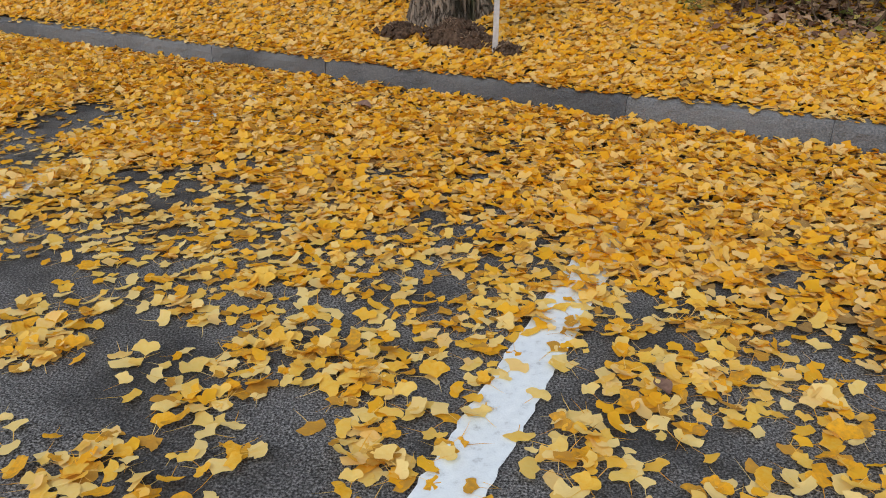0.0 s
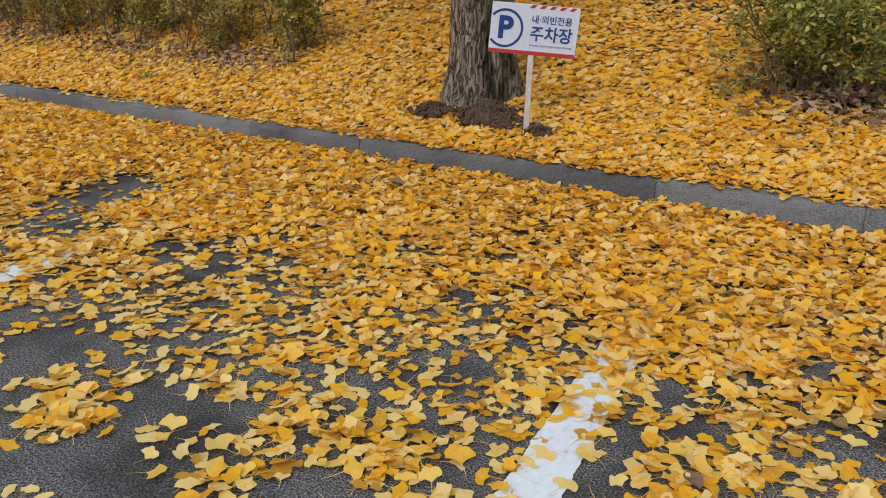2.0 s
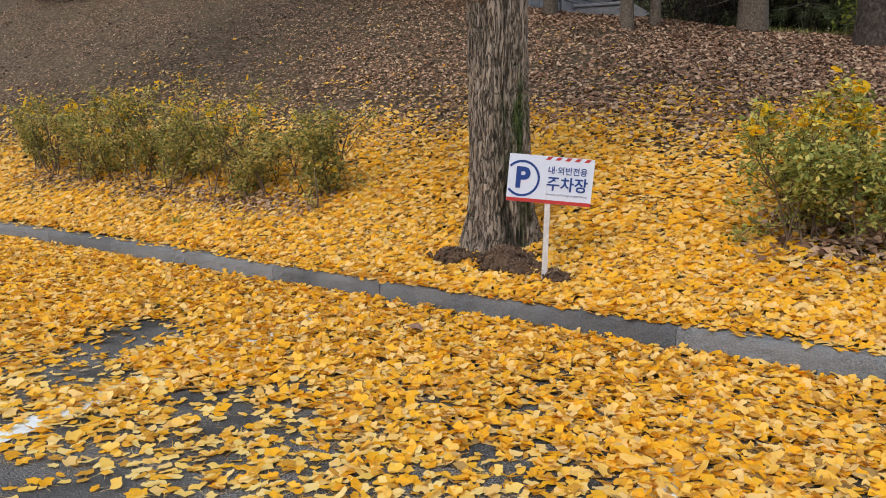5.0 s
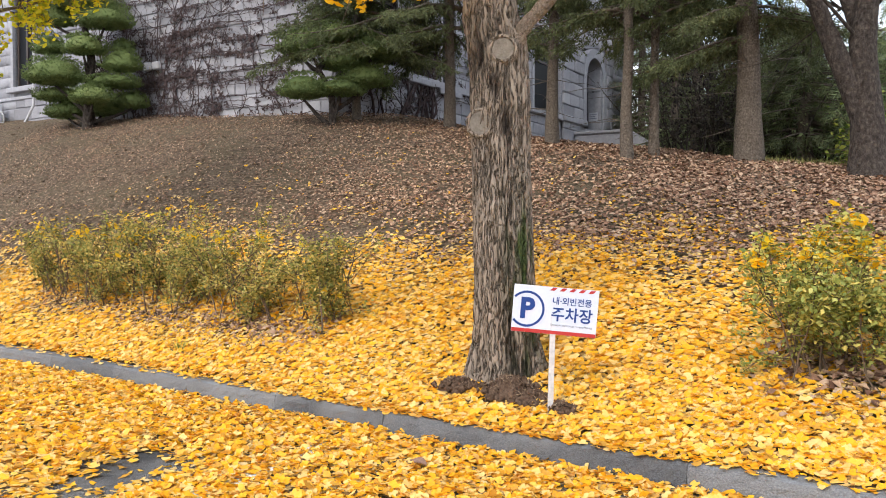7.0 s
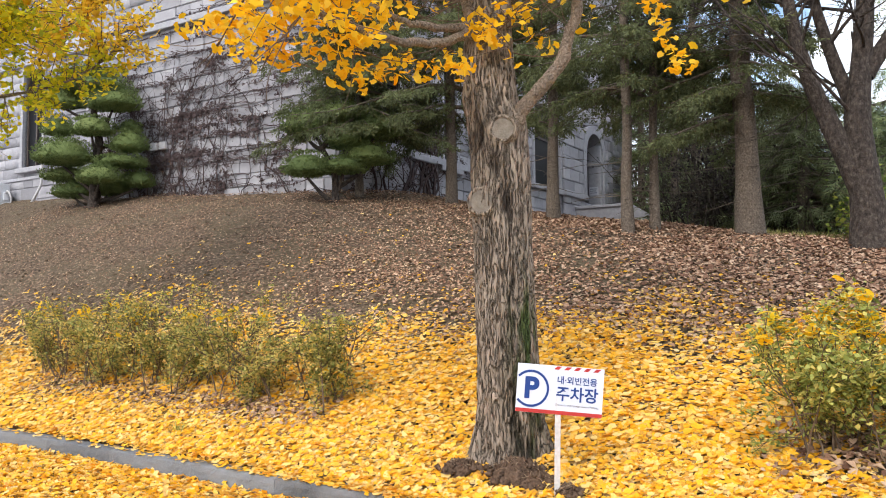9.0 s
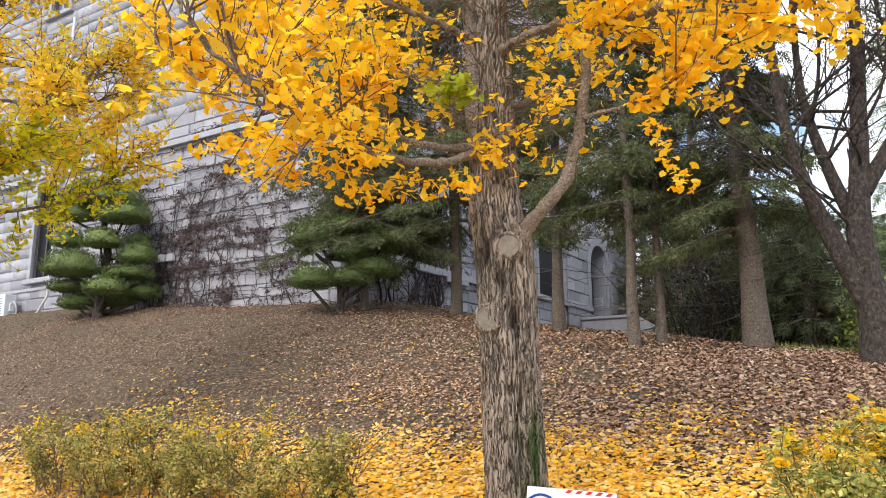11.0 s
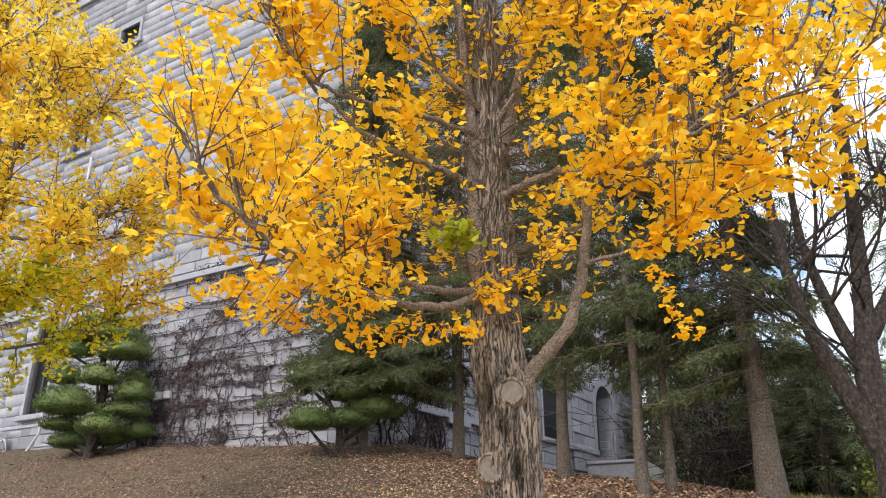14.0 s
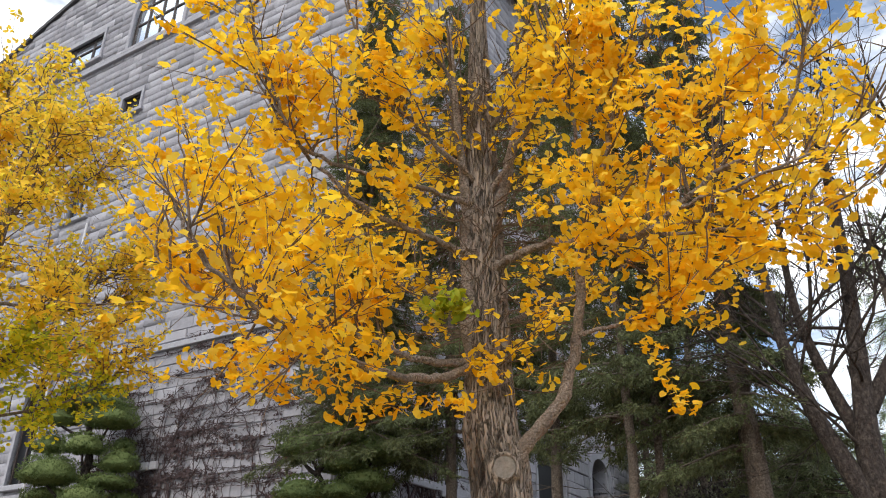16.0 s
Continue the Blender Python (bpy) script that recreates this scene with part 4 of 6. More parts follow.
def build_tuft(x, y, seed, label):
    rng = np.random.RandomState(seed)
    heap = Heap()
    for _ in range(60):
        a, L = rng.uniform(0, 6.28), rng.uniform(0.06, 0.14)
        o = np.array([rng.normal(0, 0.035), rng.normal(0, 0.035), -0.01])
        d = np.array([math.cos(a), math.sin(a), 0])
        s = np.array([-d[1], d[0], 0]) * 0.0035
        p1, p2 = o + d * L * 0.35 + (0, 0, L * 0.6), o + d * L * 0.8 + (0, 0, L * 0.75)
        heap.add([o - s, o + s, p1 + s, p1 - s, p2], [(0, 1, 2), (0, 2, 3), (3, 2, 4)])
    ob = part("grass_tuft", heap.mesh("grass_tuft", SHRUB_LEAF_GREEN, False))
    ob.matrix_world = pose(x, y, on_bank(x, y))
    tagged(ob, label, "grass")


build_tuft(-3.25, 6.90, 1, "small tuft of green grass among the fallen leaves")


def dry_leaf(x, y, z, size, turn, label):
    """One large curled brown leaf."""
    bm = bmesh.new()
    n = 9
    rows = []
    for i in range(n):
        f = i / (n - 1)
        w = 0.34 * math.sin(math.pi * min(1, f * 0.92 + 0.06)) ** 0.8
        rows.append([bm.verts.new((k * w * size, (f - 0.5) * size, size * (0.16 * abs(k) ** 1.5 + 0.10 * math.sin(f * 5)))) for k in (-1, -0.5, 0, 0.5, 1)])
    for p, q in zip(rows, rows[1:]):
        for k in range(4):
            bm.faces.new((p[k], p[k + 1], q[k + 1], q[k]))
    ob = part("dry_leaf", bm, DRY)
    ob.matrix_world = pose(x, y, z, 8, -6, turn)
    tagged(ob, label, "leaf")


DRY = material("dry_leaf", [(0.14, 0.075, 0.055), (0.26, 0.16, 0.12)], scale=40, rough=0.8, bump=0.4)
dry_leaf(-0.54, 4.36, 0.034, 0.13, 75, "large curled brown leaf on the yellow carpet")
dry_leaf(0.72, 1.52, 0.022, 0.07, 20, "small dark red brown leaf beside the painted line")


# ---- conifers and the bare tree up the bank ----
NEEDLE = material("needles", [(0.115, 0.082, 0.046), (0.072, 0.088, 0.040), (0.130, 0.152, 0.064), (0.23, 0.25, 0.11)], scale=1.7, rough=0.65, bump=0.0, per="island", translucent=0.25, positions=[0.20, 0.34, 0.58, 0.86], spread=0.42)
NEEDLE_PAD = material("needles_clipped", [(0.065, 0.098, 0.034), (0.145, 0.195, 0.064), (0.25, 0.305, 0.11)], scale=3, rough=0.75, bump=0.0, per="island", translucent=0.15, positions=[0.2, 0.5, 0.85], spread=0.45)
PINE_BARK = material("conifer_bark", [(0.045, 0.036, 0.029), (0.118, 0.095, 0.076), (0.215, 0.178, 0.143)], scale=42, rough=0.95, bump=0.9, bump_scale=28, bump_dist=0.03, stretch=(1, 1, 0.8))
DARK_BARK = material("dark_bark", [(0.018, 0.014, 0.012), (0.052, 0.041, 0.035), (0.115, 0.094, 0.08)], scale=22, detail=10, rough=0.95, bump=1.0, bump_scale=30, bump_dist=0.05, stretch=(1, 1, 0.6))
FAR_GREEN = material("far_foliage", [(0.07, 0.10, 0.05), (0.17, 0.22, 0.10), (0.32, 0.37, 0.17)], scale=1.2, rough=0.7, bump=0.0, per="island", translucent=0.15, positions=[0.2, 0.5, 0.85])
GRASS = material("autumn_grass", [(0.09, 0.10, 0.03), (0.19, 0.20, 0.06), (0.30, 0.27, 0.10)], scale=4, rough=0.7, bump=0.0, per="island", translucent=0.2)
LIME = material("lime_shrub", [(0.10, 0.16, 0.03), (0.25, 0.32, 0.05), (0.40, 0.42, 0.08)], scale=4, rough=0.6, bump=0.0, per="island", translucent=0.35)


def spray(blades=9, seed=0, width=0.045):
    """A flat twig set with needles, of length 1."""
    r = np.random.RandomState(seed)
    v, t = [], []
    for k in range(blades):
        f = k / (blades - 1)
        side = -1 if k % 2 else 1
        base = np.array([0, 0.75 * f, 0.05 * math.sin(f * 3)])
        tip = base + np.array([side * (0.34 - 0.20 * f) * r.uniform(0.7, 1.2), 0.24 + 0.1 * r.uniform(), r.uniform(-0.10, 0.10)])
        w = np.array([0, width, 0])
        i = len(v)
        v += [base - w, base + w, tip]
        t.append((i, i + 1, i + 2))
    return np.array(v, np.float32), np.array(t, np.int32)


SPRAYS_FAR = [spray(9, 5, 0.034), spray(9, 6, 0.038), spray(9, 7, 0.042)]


def brush(fingers=9, seed=0, width=0.036):
    """A twig bristling with short tapering needle shoots to all sides, of length 1."""
    r = np.random.RandomState(seed)
    v, t = [], []
    for k in range(fingers):
        f = k / (fingers - 1)
        base = np.array([0, 0.66 * f, 0.0])
        turn = k * 2.4 + r.uniform(-0.4, 0.4)
        out = 0.0 if k == fingers - 1 else radians(r.uniform(28, 52))
        L = (0.33 - 0.08 * f) * r.uniform(0.75, 1.2)
        d = np.array([math.sin(out) * math.cos(turn), math.cos(out), 0.6 * math.sin(out) * math.sin(turn)])
        s = np.cross(d, r.normal(0, 1, 3))
        s = s / np.linalg.norm(s) * width
        i = len(v)
        # blunt tufts and pointed shoots by turns
        v += [base - s, base + s, base + d * L] if k % 2 else [base, base + d * L - s, base + d * L + s]
        t.append((i, i + 1, i + 2))
    return np.array(v, np.float32), np.array(t, np.int32)


SPRAYS = [brush(9, 1, 0.046), brush(8, 2, 0.050), brush(8, 3, 0.054)]
TUFTS = []
for _k in range(3):
    _r = np.random.RandomState(_k)
    _v, _t = [], []
    for _i in range(6):
        _a, _b = _r.uniform(0, 6.28), _r.uniform(0.1, 0.9)
        _tip = np.array([math.cos(_a) * _b, math.sin(_a) * _b, 1.0 - 0.4 * _b])
        _s = np.array([-math.sin(_a), math.cos(_a), 0]) * 0.14
        _v += [-_s, _s, _tip]
        _t.append((3 * _i, 3 * _i + 1, 3 * _i + 2))
    TUFTS.append((np.array(_v, np.float32), np.array(_t, np.int32)))


def aim(dirs, rng, roll=0.5):
    """Rotations that turn y along each direction, flat side up, with some roll."""
    d = dirs / (np.linalg.norm(dirs, axis=1)[:, None] + 1e-9)
    up = np.tile(np.array([0, 0, 1.0]), (len(d), 1)) + rng.normal(0, roll, (len(d), 3))
    x = np.cross(d, up)
    x /= np.linalg.norm(x, axis=1)[:, None] + 1e-9
    z = np.cross(x, d)
    return np.stack([x, d, z], -1)


def conifer(name, x, y, height, clear, reach, label, seed, trunk_r=0.14, lean=(0, 0), mat=None, sprays=16, whorls=None, droop=0.25, size=0.19, dead=True, z=None, group="", boughs=(4, 7)):
    """A spruce or fir: straight trunk, whorls of drooping boughs, each set with sprays; dead twigs below."""
    rng = np.random.RandomState(seed)
    z0 = on_bank(x, y) if z is None else z
    tree = thing(name, (x, y, z0), label, "tree", group)
    inv = tree.matrix_world.inverted()
    n = 14
    zz = np.linspace(-0.15, height, n)
    line = np.stack([x + lean[0] * zz / height + rng.normal(0, 0.012, n), y + lean[1] * zz / height + rng.normal(0, 0.012, n), z0 + zz], -1)
    rad = trunk_r * (1 - np.clip(zz, 0, None) / height) ** 0.8 + 0.01
    rad[0] *= 1.35
    rad[1] *= 1.04
    v, t = tube_arrays(bend(line, 4), np.interp(np.linspace(0, n - 1, (n - 1) * 4 + 1), range(n), rad), 16, 0.05, rng)
    part("trunk", tri_mesh("trunk", v, t, PINE_BARK, True), parent=tree)
    wood, at, way, sz = Heap(), [], [], []
    whorls = whorls or int((height - clear) / 0.45)
    for w in range(whorls):
        f = (w + rng.uniform(-0.3, 0.3)) / whorls
        h = clear + (height - clear) * max(0.0, f)
        o = np.array([np.interp(h, zz, line[:, i]) for i in range(3)])
        R = reach * (1 - f) ** 0.75 * rng.uniform(0.75, 1.1) + 0.25
        for b in range(rng.randint(*boughs)):
            a = rng.uniform(0, 6.283)
            L = R * rng.uniform(0.6, 1.1)
            d = np.array([math.cos(a), math.sin(a), 0])
            s = np.linspace(0, 1, 6)
            pts = o + np.outer(s * L, d) + np.outer(-droop * L * s ** 1.5 + 0.10 * L * s ** 4, [0, 0, 1]) + rng.normal(0, 0.02, (6, 3))
            wood.tube(pts, np.linspace(0.012 + 0.012 * L, 0.004, 6), 4)
            k = int(sprays * L) + 3
            fr = rng.uniform(0.15, 1.0, k)
            base = np.stack([np.interp(fr, s, pts[:, i]) for i in range(3)], -1)
            side = np.array([-d[1], d[0], 0])
            dd = d[None] * rng.uniform(0.2, 1.0, (k, 1)) + side[None] * rng.uniform(-1, 1, (k, 1)) + np.array([0, 0, -1.0]) * rng.uniform(0.1, 1.3, (k, 1)) + rng.normal(0, 0.3, (k, 3))
            off = rng.uniform(0, 0.35, (k, 1)) * (1 - fr[:, None] * 0.6) * L * 0.5 * np.sign(rng.uniform(-1, 1, (k, 1))) * side[None]
            at.append(base + off - np.array([0, 0, 1.0]) * rng.uniform(0, 0.22, (k, 1)) ** 1.5)
            way.append(dd)
            sz.append(rng.uniform(0.6, 1.2, k) * size)
    if dead:
        for _ in range(int(clear * 9)):
            h = rng.uniform(0.5, clear)
            a = rng.uniform(0, 6.283)
            o = np.array([np.interp(h, zz, line[:, i]) for i in range(3)])
            L = rng.uniform(0.3, 1.3)
            pts = o + np.outer(np.linspace(0, 1, 4) * L, [math.cos(a), math.sin(a), rng.uniform(-0.25, 0.1)]) + rng.normal(0, 0.02, (4, 3))
            wood.tube(pts, np.linspace(0.010, 0.003, 4), 3)
    tagged(part("bough_work", wood.mesh("bough_work", PINE_BARK), parent=tree), kind="stuff")
    at, way, sz = np.vstack(at), np.vstack(way), np.concatenate(sz)
    v, t = scatter(SPRAYS if size < 0.4 else SPRAYS_FAR, at, sz, aim(way, rng, 0.9), rng)
    tagged(part("needles", tri_mesh("needles", v, t, mat or NEEDLE), parent=tree), kind="stuff")
    for ob in tree.children:
        ob.matrix_parent_inverse = inv
    return tree


SPRUCE = "tall dark green spruce with a bare scaly lower trunk"
conifer("spruce_tree", 3.45, 12.8, 12.8, 1.95, 1.5, SPRUCE, 21, 0.18, (-0.3, 0), sprays=62, droop=0.40, size=0.26, whorls=38, boughs=(5, 8))
conifer("spruce_tree", 1.56, 12.9, 12.2, 2.45, 2.0, SPRUCE, 22, 0.078, sprays=54, droop=0.30, size=0.27, boughs=(5, 8))
conifer("spruce_tree", 2.03, 13.3, 12.6, 2.6, 2.0, SPRUCE, 23, 0.066, (0.15, 0), sprays=52, size=0.27, droop=0.30, boughs=(5, 8))
conifer("spruce_tree", 0.36, 15.2, 13.8, 2.7, 2.2, SPRUCE, 24, 0.10, (0.25, 0), sprays=60, size=0.28, boughs=(5, 9))
conifer("spruce_tree", -1.75, 16.2, 14.0, 2.1, 2.7, SPRUCE, 25, 0.10, sprays=60, size=0.28, droop=0.38, boughs=(5, 9))
conifer("fir_tree", -3.75, 16.3, 14.6, 1.7, 1.95, "dense dark fir with drooping boughs beside the stone building", 26, 0.07, sprays=58, droop=0.45, dead=False, size=0.28, whorls=44, boughs=(6, 10))
for i, (fx, fy, fh, fr) in enumerate(((6.4, 20.5, 4.2, 2.4), (9.0, 23.0, 4.6, 2.6), (8.3, 28.0, 6.0, 3.0), (12.5, 26.0, 5.0, 3.0), (5.9, 18.0, 3.4, 1.8), (8.0, 33.0, 7.5, 3.2), (15.5, 31.0, 6.5, 3.4), (7.2, 16.4, 2.8, 1.7), (4.7, 24.0, 13, 2.0), (4.8, 28.5, 15, 2.0), (11.0, 20.0, 4, 2.2), (10.5, 36.0, 8.5, 3.6), (4.3, 34.0, 15, 1.7), (8.6, 18.8, 9.5, 1.5), (6.2, 31.5, 8, 2.6), (5.4, 35.5, 9, 2.8), (4.9, 39.5, 11, 3.0))):
    conifer("background_conifer", fx, fy, fh, 0.8, fr, "dark green conifer in the wood behind the bank", 40 + i, 0.16, mat=FAR_GREEN if i % 2 else NEEDLE, sprays=8 if i < 14 else 18, size=0.5, dead=False, whorls=24, group="wood behind the bank")


def cloud_pine(name, x, y, z0, pads, trunk, label, seed, tuft=0.05, dense=1500, girth=0.15):
    """A pine clipped into cushions on bare crooked limbs."""
    rng = np.random.RandomState(seed)
    tree = thing(name, (x, y, z0), label, "tree")
    inv = tree.matrix_world.inverted()
    line = bend([np.array(p) + (x, y, z0) for p in trunk], 5)
    v, t = tube_arrays(line, np.linspace(girth, girth / 3, len(line)), 12, 0.08, rng)
    part("trunk", tri_mesh("trunk", v, t, DARK_BARK, True), parent=tree)
    for cx, cy, cz, rx, ry, rz in pads:
        c = np.array([x + cx, y + cy, z0 + cz])
        k = int(np.argmin(np.linalg.norm(line - (c - (0, 0, rz + 0.3)), axis=1)))
        limb = bend([line[k], (line[k] + c) / 2 + (0, 0, -0.12), c - (0, 0, rz * 0.4)], 4)
        v, t = tube_arrays(limb, np.linspace(0.06, 0.025, len(limb)), 8, 0.08, rng)
        part("limb", tri_mesh("limb", v, t, DARK_BARK, True), parent=tree)
        n = int(dense * (rx * ry + rx * rz + ry * rz) * 1.6)
        d = rng.normal(0, 1, (n, 3))
        d /= np.linalg.norm(d, axis=1)[:, None]
        low = d[:, 2] < -0.15
        d[low, 2] *= 0.35
        lump = np.array([1 + 0.20 * noise.noise((q[0] * 2.2 + cx * 5, q[1] * 2.2, q[2] * 2.2 + cz)) + 0.16 * noise.noise((q[0] * 4 + cz, q[1] * 4, q[2] * 4 + cx)) for q in d])
        p = c + d * np.array([rx, ry, rz]) * (lump * rng.uniform(0.90, 1.03, n))[:, None]
        nz = d / np.array([rx, ry, rz])
        nz /= np.linalg.norm(nz, axis=1)[:, None]
        nz = nz + rng.normal(0, 0.25, (n, 3)) + np.array([0, 0, 0.4])
        nz /= np.linalg.norm(nz, axis=1)[:, None]
        xx = np.cross(nz, rng.normal(0, 1, (n, 3)))
        xx /= np.linalg.norm(xx, axis=1)[:, None]
        rot = np.stack([xx, np.cross(nz, xx), nz], -1)
        v, t = scatter(TUFTS, p, rng.uniform(0.7, 1.3, n) * tuft, rot, rng)
        rows, ring = 10, 20
        th = np.linspace(0.08, math.pi - 0.08, rows)
        core = np.array([(math.sin(q) * math.cos(2 * math.pi * k / ring) * rx, math.sin(q) * math.sin(2 * math.pi * k / ring) * ry, math.cos(q) * rz * (1 if q < 1.6 else 0.4)) for q in th for k in range(ring)]) * 0.84 + c
        ct = [(i * ring + k, (i + 1) * ring + k, (i + 1) * ring + (k + 1) % ring) for i in range(rows - 1) for k in range(ring)] + [(i * ring + k, (i + 1) * ring + (k + 1) % ring, i * ring + (k + 1) % ring) for i in range(rows - 1) for k in range(ring)]
        t = np.vstack([t, np.array(ct) + len(v)])
        v = np.vstack([v, core])
        part("cushion", tri_mesh("cushion", v, t, NEEDLE_PAD), parent=tree)
    for ob in tree.children:
        ob.matrix_parent_inverse = inv


def bare_tree(x, y, z0, label, seed):
    """A many-stemmed leafless tree."""
    rng = np.random.RandomState(seed)
    tree = thing("bare_tree", (x, y, z0), label, "tree")
    inv = tree.matrix_world.inverted()
    fine = Heap()

    def grow(o, d, L, r, depth):
        n = 7
        p = [o]
        for k in range(n - 1):
            d = d + rng.normal(0, 0.07, 3) + np.array([0, 0, 0.04])
            d /= np.linalg.norm(d)
            p.append(p[-1] + d * L / (n - 1))
        p = np.array(p)
        fine.tube(p, np.linspace(r, r * 0.5, n), 6 if r > 0.02 else 3)
        if depth:
            for _ in range(rng.randint(3, 5)):
                k = rng.randint(2, n)
                dd = d + rng.normal(0, 0.5, 3)
                grow(p[k], dd / np.linalg.norm(dd), L * rng.uniform(0.5, 0.8), r * 0.55, depth - 1)
    stems = (([(0.1, 0, -0.2), (0.05, 0, 0.8), (-0.02, 0, 1.8), (0.1, 0, 3.0), (0.25, 0, 5.0), (0.3, 0, 7.5)], 0.25, 0.05),
             ([(0.0, 0, 0.8), (-0.35, 0.05, 1.7), (-0.62, 0.05, 2.4), (-0.85, 0.05, 3.4), (-1.0, 0, 5.0), (-1.2, 0, 7.0)], 0.16, 0.035),
             ([(0.0, 0.1, 1.9), (-0.3, 0.2, 2.9), (-0.55, 0.2, 4.2), (-0.5, 0.2, 6.5)], 0.11, 0.03),
             ([(0.1, 0, 2.4), (0.7, 0, 3.4), (1.2, 0, 4.8), (1.5, 0, 7.0)], 0.12, 0.03))
    for pts, r0, r1 in stems:
        line = bend([np.array(q) + (x, y, z0) for q in pts], 6)
        rad = np.linspace(r0, r1, len(line))
        if pts[0][2] < 0:
            rad[:4] *= (1.45, 1.28, 1.14, 1.05)
        v, t = tube_arrays(line, rad, 18, 0.06, rng)
        part("stem", tri_mesh("stem", v, t, DARK_BARK, True), parent=tree)
        for _ in range(12):
            k = rng.randint(len(line) // 3, len(line))
            d = np.array([rng.normal(0, 0.6), rng.normal(0, 0.6), rng.uniform(0.3, 1.0)])
            grow(line[k], d / np.linalg.norm(d), rng.uniform(1.0, 2.2), 0.028, 3)
    tagged(part("branch_work", fine.mesh("branch_work", DARK_BARK), parent=tree), kind="stuff")
    for ob in tree.children:
        ob.matrix_parent_inverse = inv


bare_tree(4.55, 11.2, on_bank(4.55, 11.2), "dark leafless tree forking into several crooked stems", 8)


def build_left_ginkgo():
    """The next ginkgo of the row, still half green."""
    rng = np.random.RandomState(31)
    x, y = -7.7, 9.35
    z0 = on_bank(x, y)
    tree = thing("ginkgo_tree", (x, y, z0), "ginkgo tree with leaves turning from green to yellow", "tree")
    inv = tree.matrix_world.inverted()
    v, t = tube_arrays(bend([(x, y, z0 - 0.2), (x + 0.05, y, z0 + 1.5), (x, y, z0 + 3), (x - 0.05, y, z0 + 5.5), (x, y, z0 + 9)], 5), np.linspace(0.24, 0.03, 21), 16, 0.06, rng)
    part("trunk", tri_mesh("trunk", v, t, BARK, True), parent=tree)
    lines = []
    for k in range(17):
        h = 3.6 + 0.28 * k
        a = rng.uniform(-1.9, 1.0)
        L = (2.35 if k < 12 else 2.0) * (1 - max(0, k - 8) / 16) * rng.uniform(0.8, 1.05)
        d = np.array([math.cos(a), math.sin(a), 0])
        o = np.array([x, y, z0 + h])
        lines.append(([o, o + d * L * 0.4 + (0, 0, 0.15), o + d * L * 0.75 + (0, 0, 0.5), o + d * L + (0, 0, 1.0)], 0.05, 0.012))
    twigs, spurs = Heap(), []
    limb_set(tree, lines, twigs, rng, LIMB, spurs, per_m=16.0, twig_len=(0.3, 0.8), droop=0.25, thin=0.7, wands=1.3)
    tagged(part("twig_work", twigs.mesh("twig_work", TWIG), parent=tree), kind="stuff")
    # the crown's hem rises towards the open side
    spurs = [s for s in spurs if s[0][2] > 3.72 + 0.36 * (s[0][0] + 6.3) + rng.uniform(-0.15, 0.1)]
    spurs = [s for s in spurs if rng.uniform() < (0.9 if s[0][2] < 6 else 0.62) + 1.2 * noise.noise(tuple(s[0] * 1.6))]
    low = [s for s in spurs if s[0][2] < 5.0 + 0.9 * noise.noise(tuple(s[0] * 0.9))]
    spurs = [s for s in spurs if s[0][2] >= 5.0 + 0.9 * noise.noise(tuple(s[0] * 0.9))]
    v, t = crown_leaves(low, 4, 0.058, rng, shapes=FAR_SHAPES)
    part("lower_crown", tri_mesh("lower_crown", v, t, CROWN_GREEN), parent=tree, label="fan leaves still yellowish green")["kind"] = "stuff"
    v, t = crown_leaves(spurs, 4, 0.058, rng, shapes=FAR_SHAPES)
    part("crown", tri_mesh("crown", v, t, CROWN_PALE), parent=tree, label="fan leaves turned mostly golden")["kind"] = "stuff"
    for ob in tree.children:
        ob.matrix_parent_inverse = inv


build_left_ginkgo()


def thicket(x, y, rx, ry, height, count, label, seed, mat, leaf_mat, leaves):
    """Tangled bare undergrowth with some dull leaves."""
    rng = np.random.RandomState(seed)
    ob = thing("undergrowth", (x, y, on_bank(x, y)), label, "shrub")
    heap, tips = Heap(), []
    for _ in range(count):
        px, py = x + rng.uniform(-rx, rx), y + rng.uniform(-ry, ry)
        o = np.array([px, py, on_bank(px, py) - 0.05])
        d = np.array([rng.normal(0, 0.3), rng.normal(0, 0.3), 1.0])
        L = height * rng.uniform(0.5, 1.1)
        p = [o]
        for k in range(6):
            d = d + rng.normal(0, 0.18, 3)
            d /= np.linalg.norm(d)
            p.append(p[-1] + d * L / 6)
        p = np.array(p)
        heap.tube(p, np.linspace(0.025, 0.006, 7), 4)
        for k in range(2, 7):
            for _ in range(2):
                dd = rng.normal(0, 1, 3) + (0, 0, 0.4)
                q = p[k] + dd / np.linalg.norm(dd) * rng.uniform(0.3, 0.8)
                heap.tube(np.array([p[k], (p[k] + q) / 2 + rng.normal(0, 0.04, 3), q]), [0.010, 0.007, 0.004], 3)
                tips += [p[k], q, (p[k] + q) / 2]
    tagged(part("stem_work", heap.mesh("stem_work", mat), parent=ob), kind="stuff")
    tips = np.array(tips)
    at = tips[rng.randint(0, len(tips), leaves)] + rng.normal(0, 0.10, (leaves, 3))
    v, t = scatter(OVAL_FAR, at, rng.uniform(0.06, 0.13, leaves), rotations(leaves, rng, 1.0), rng)
    tagged(part("foliage", tri_mesh("foliage", v, t, leaf_mat), parent=ob), kind="stuff")
    inv = ob.matrix_world.inverted()
    for c in ob.children:
        c.matrix_parent_inverse = inv


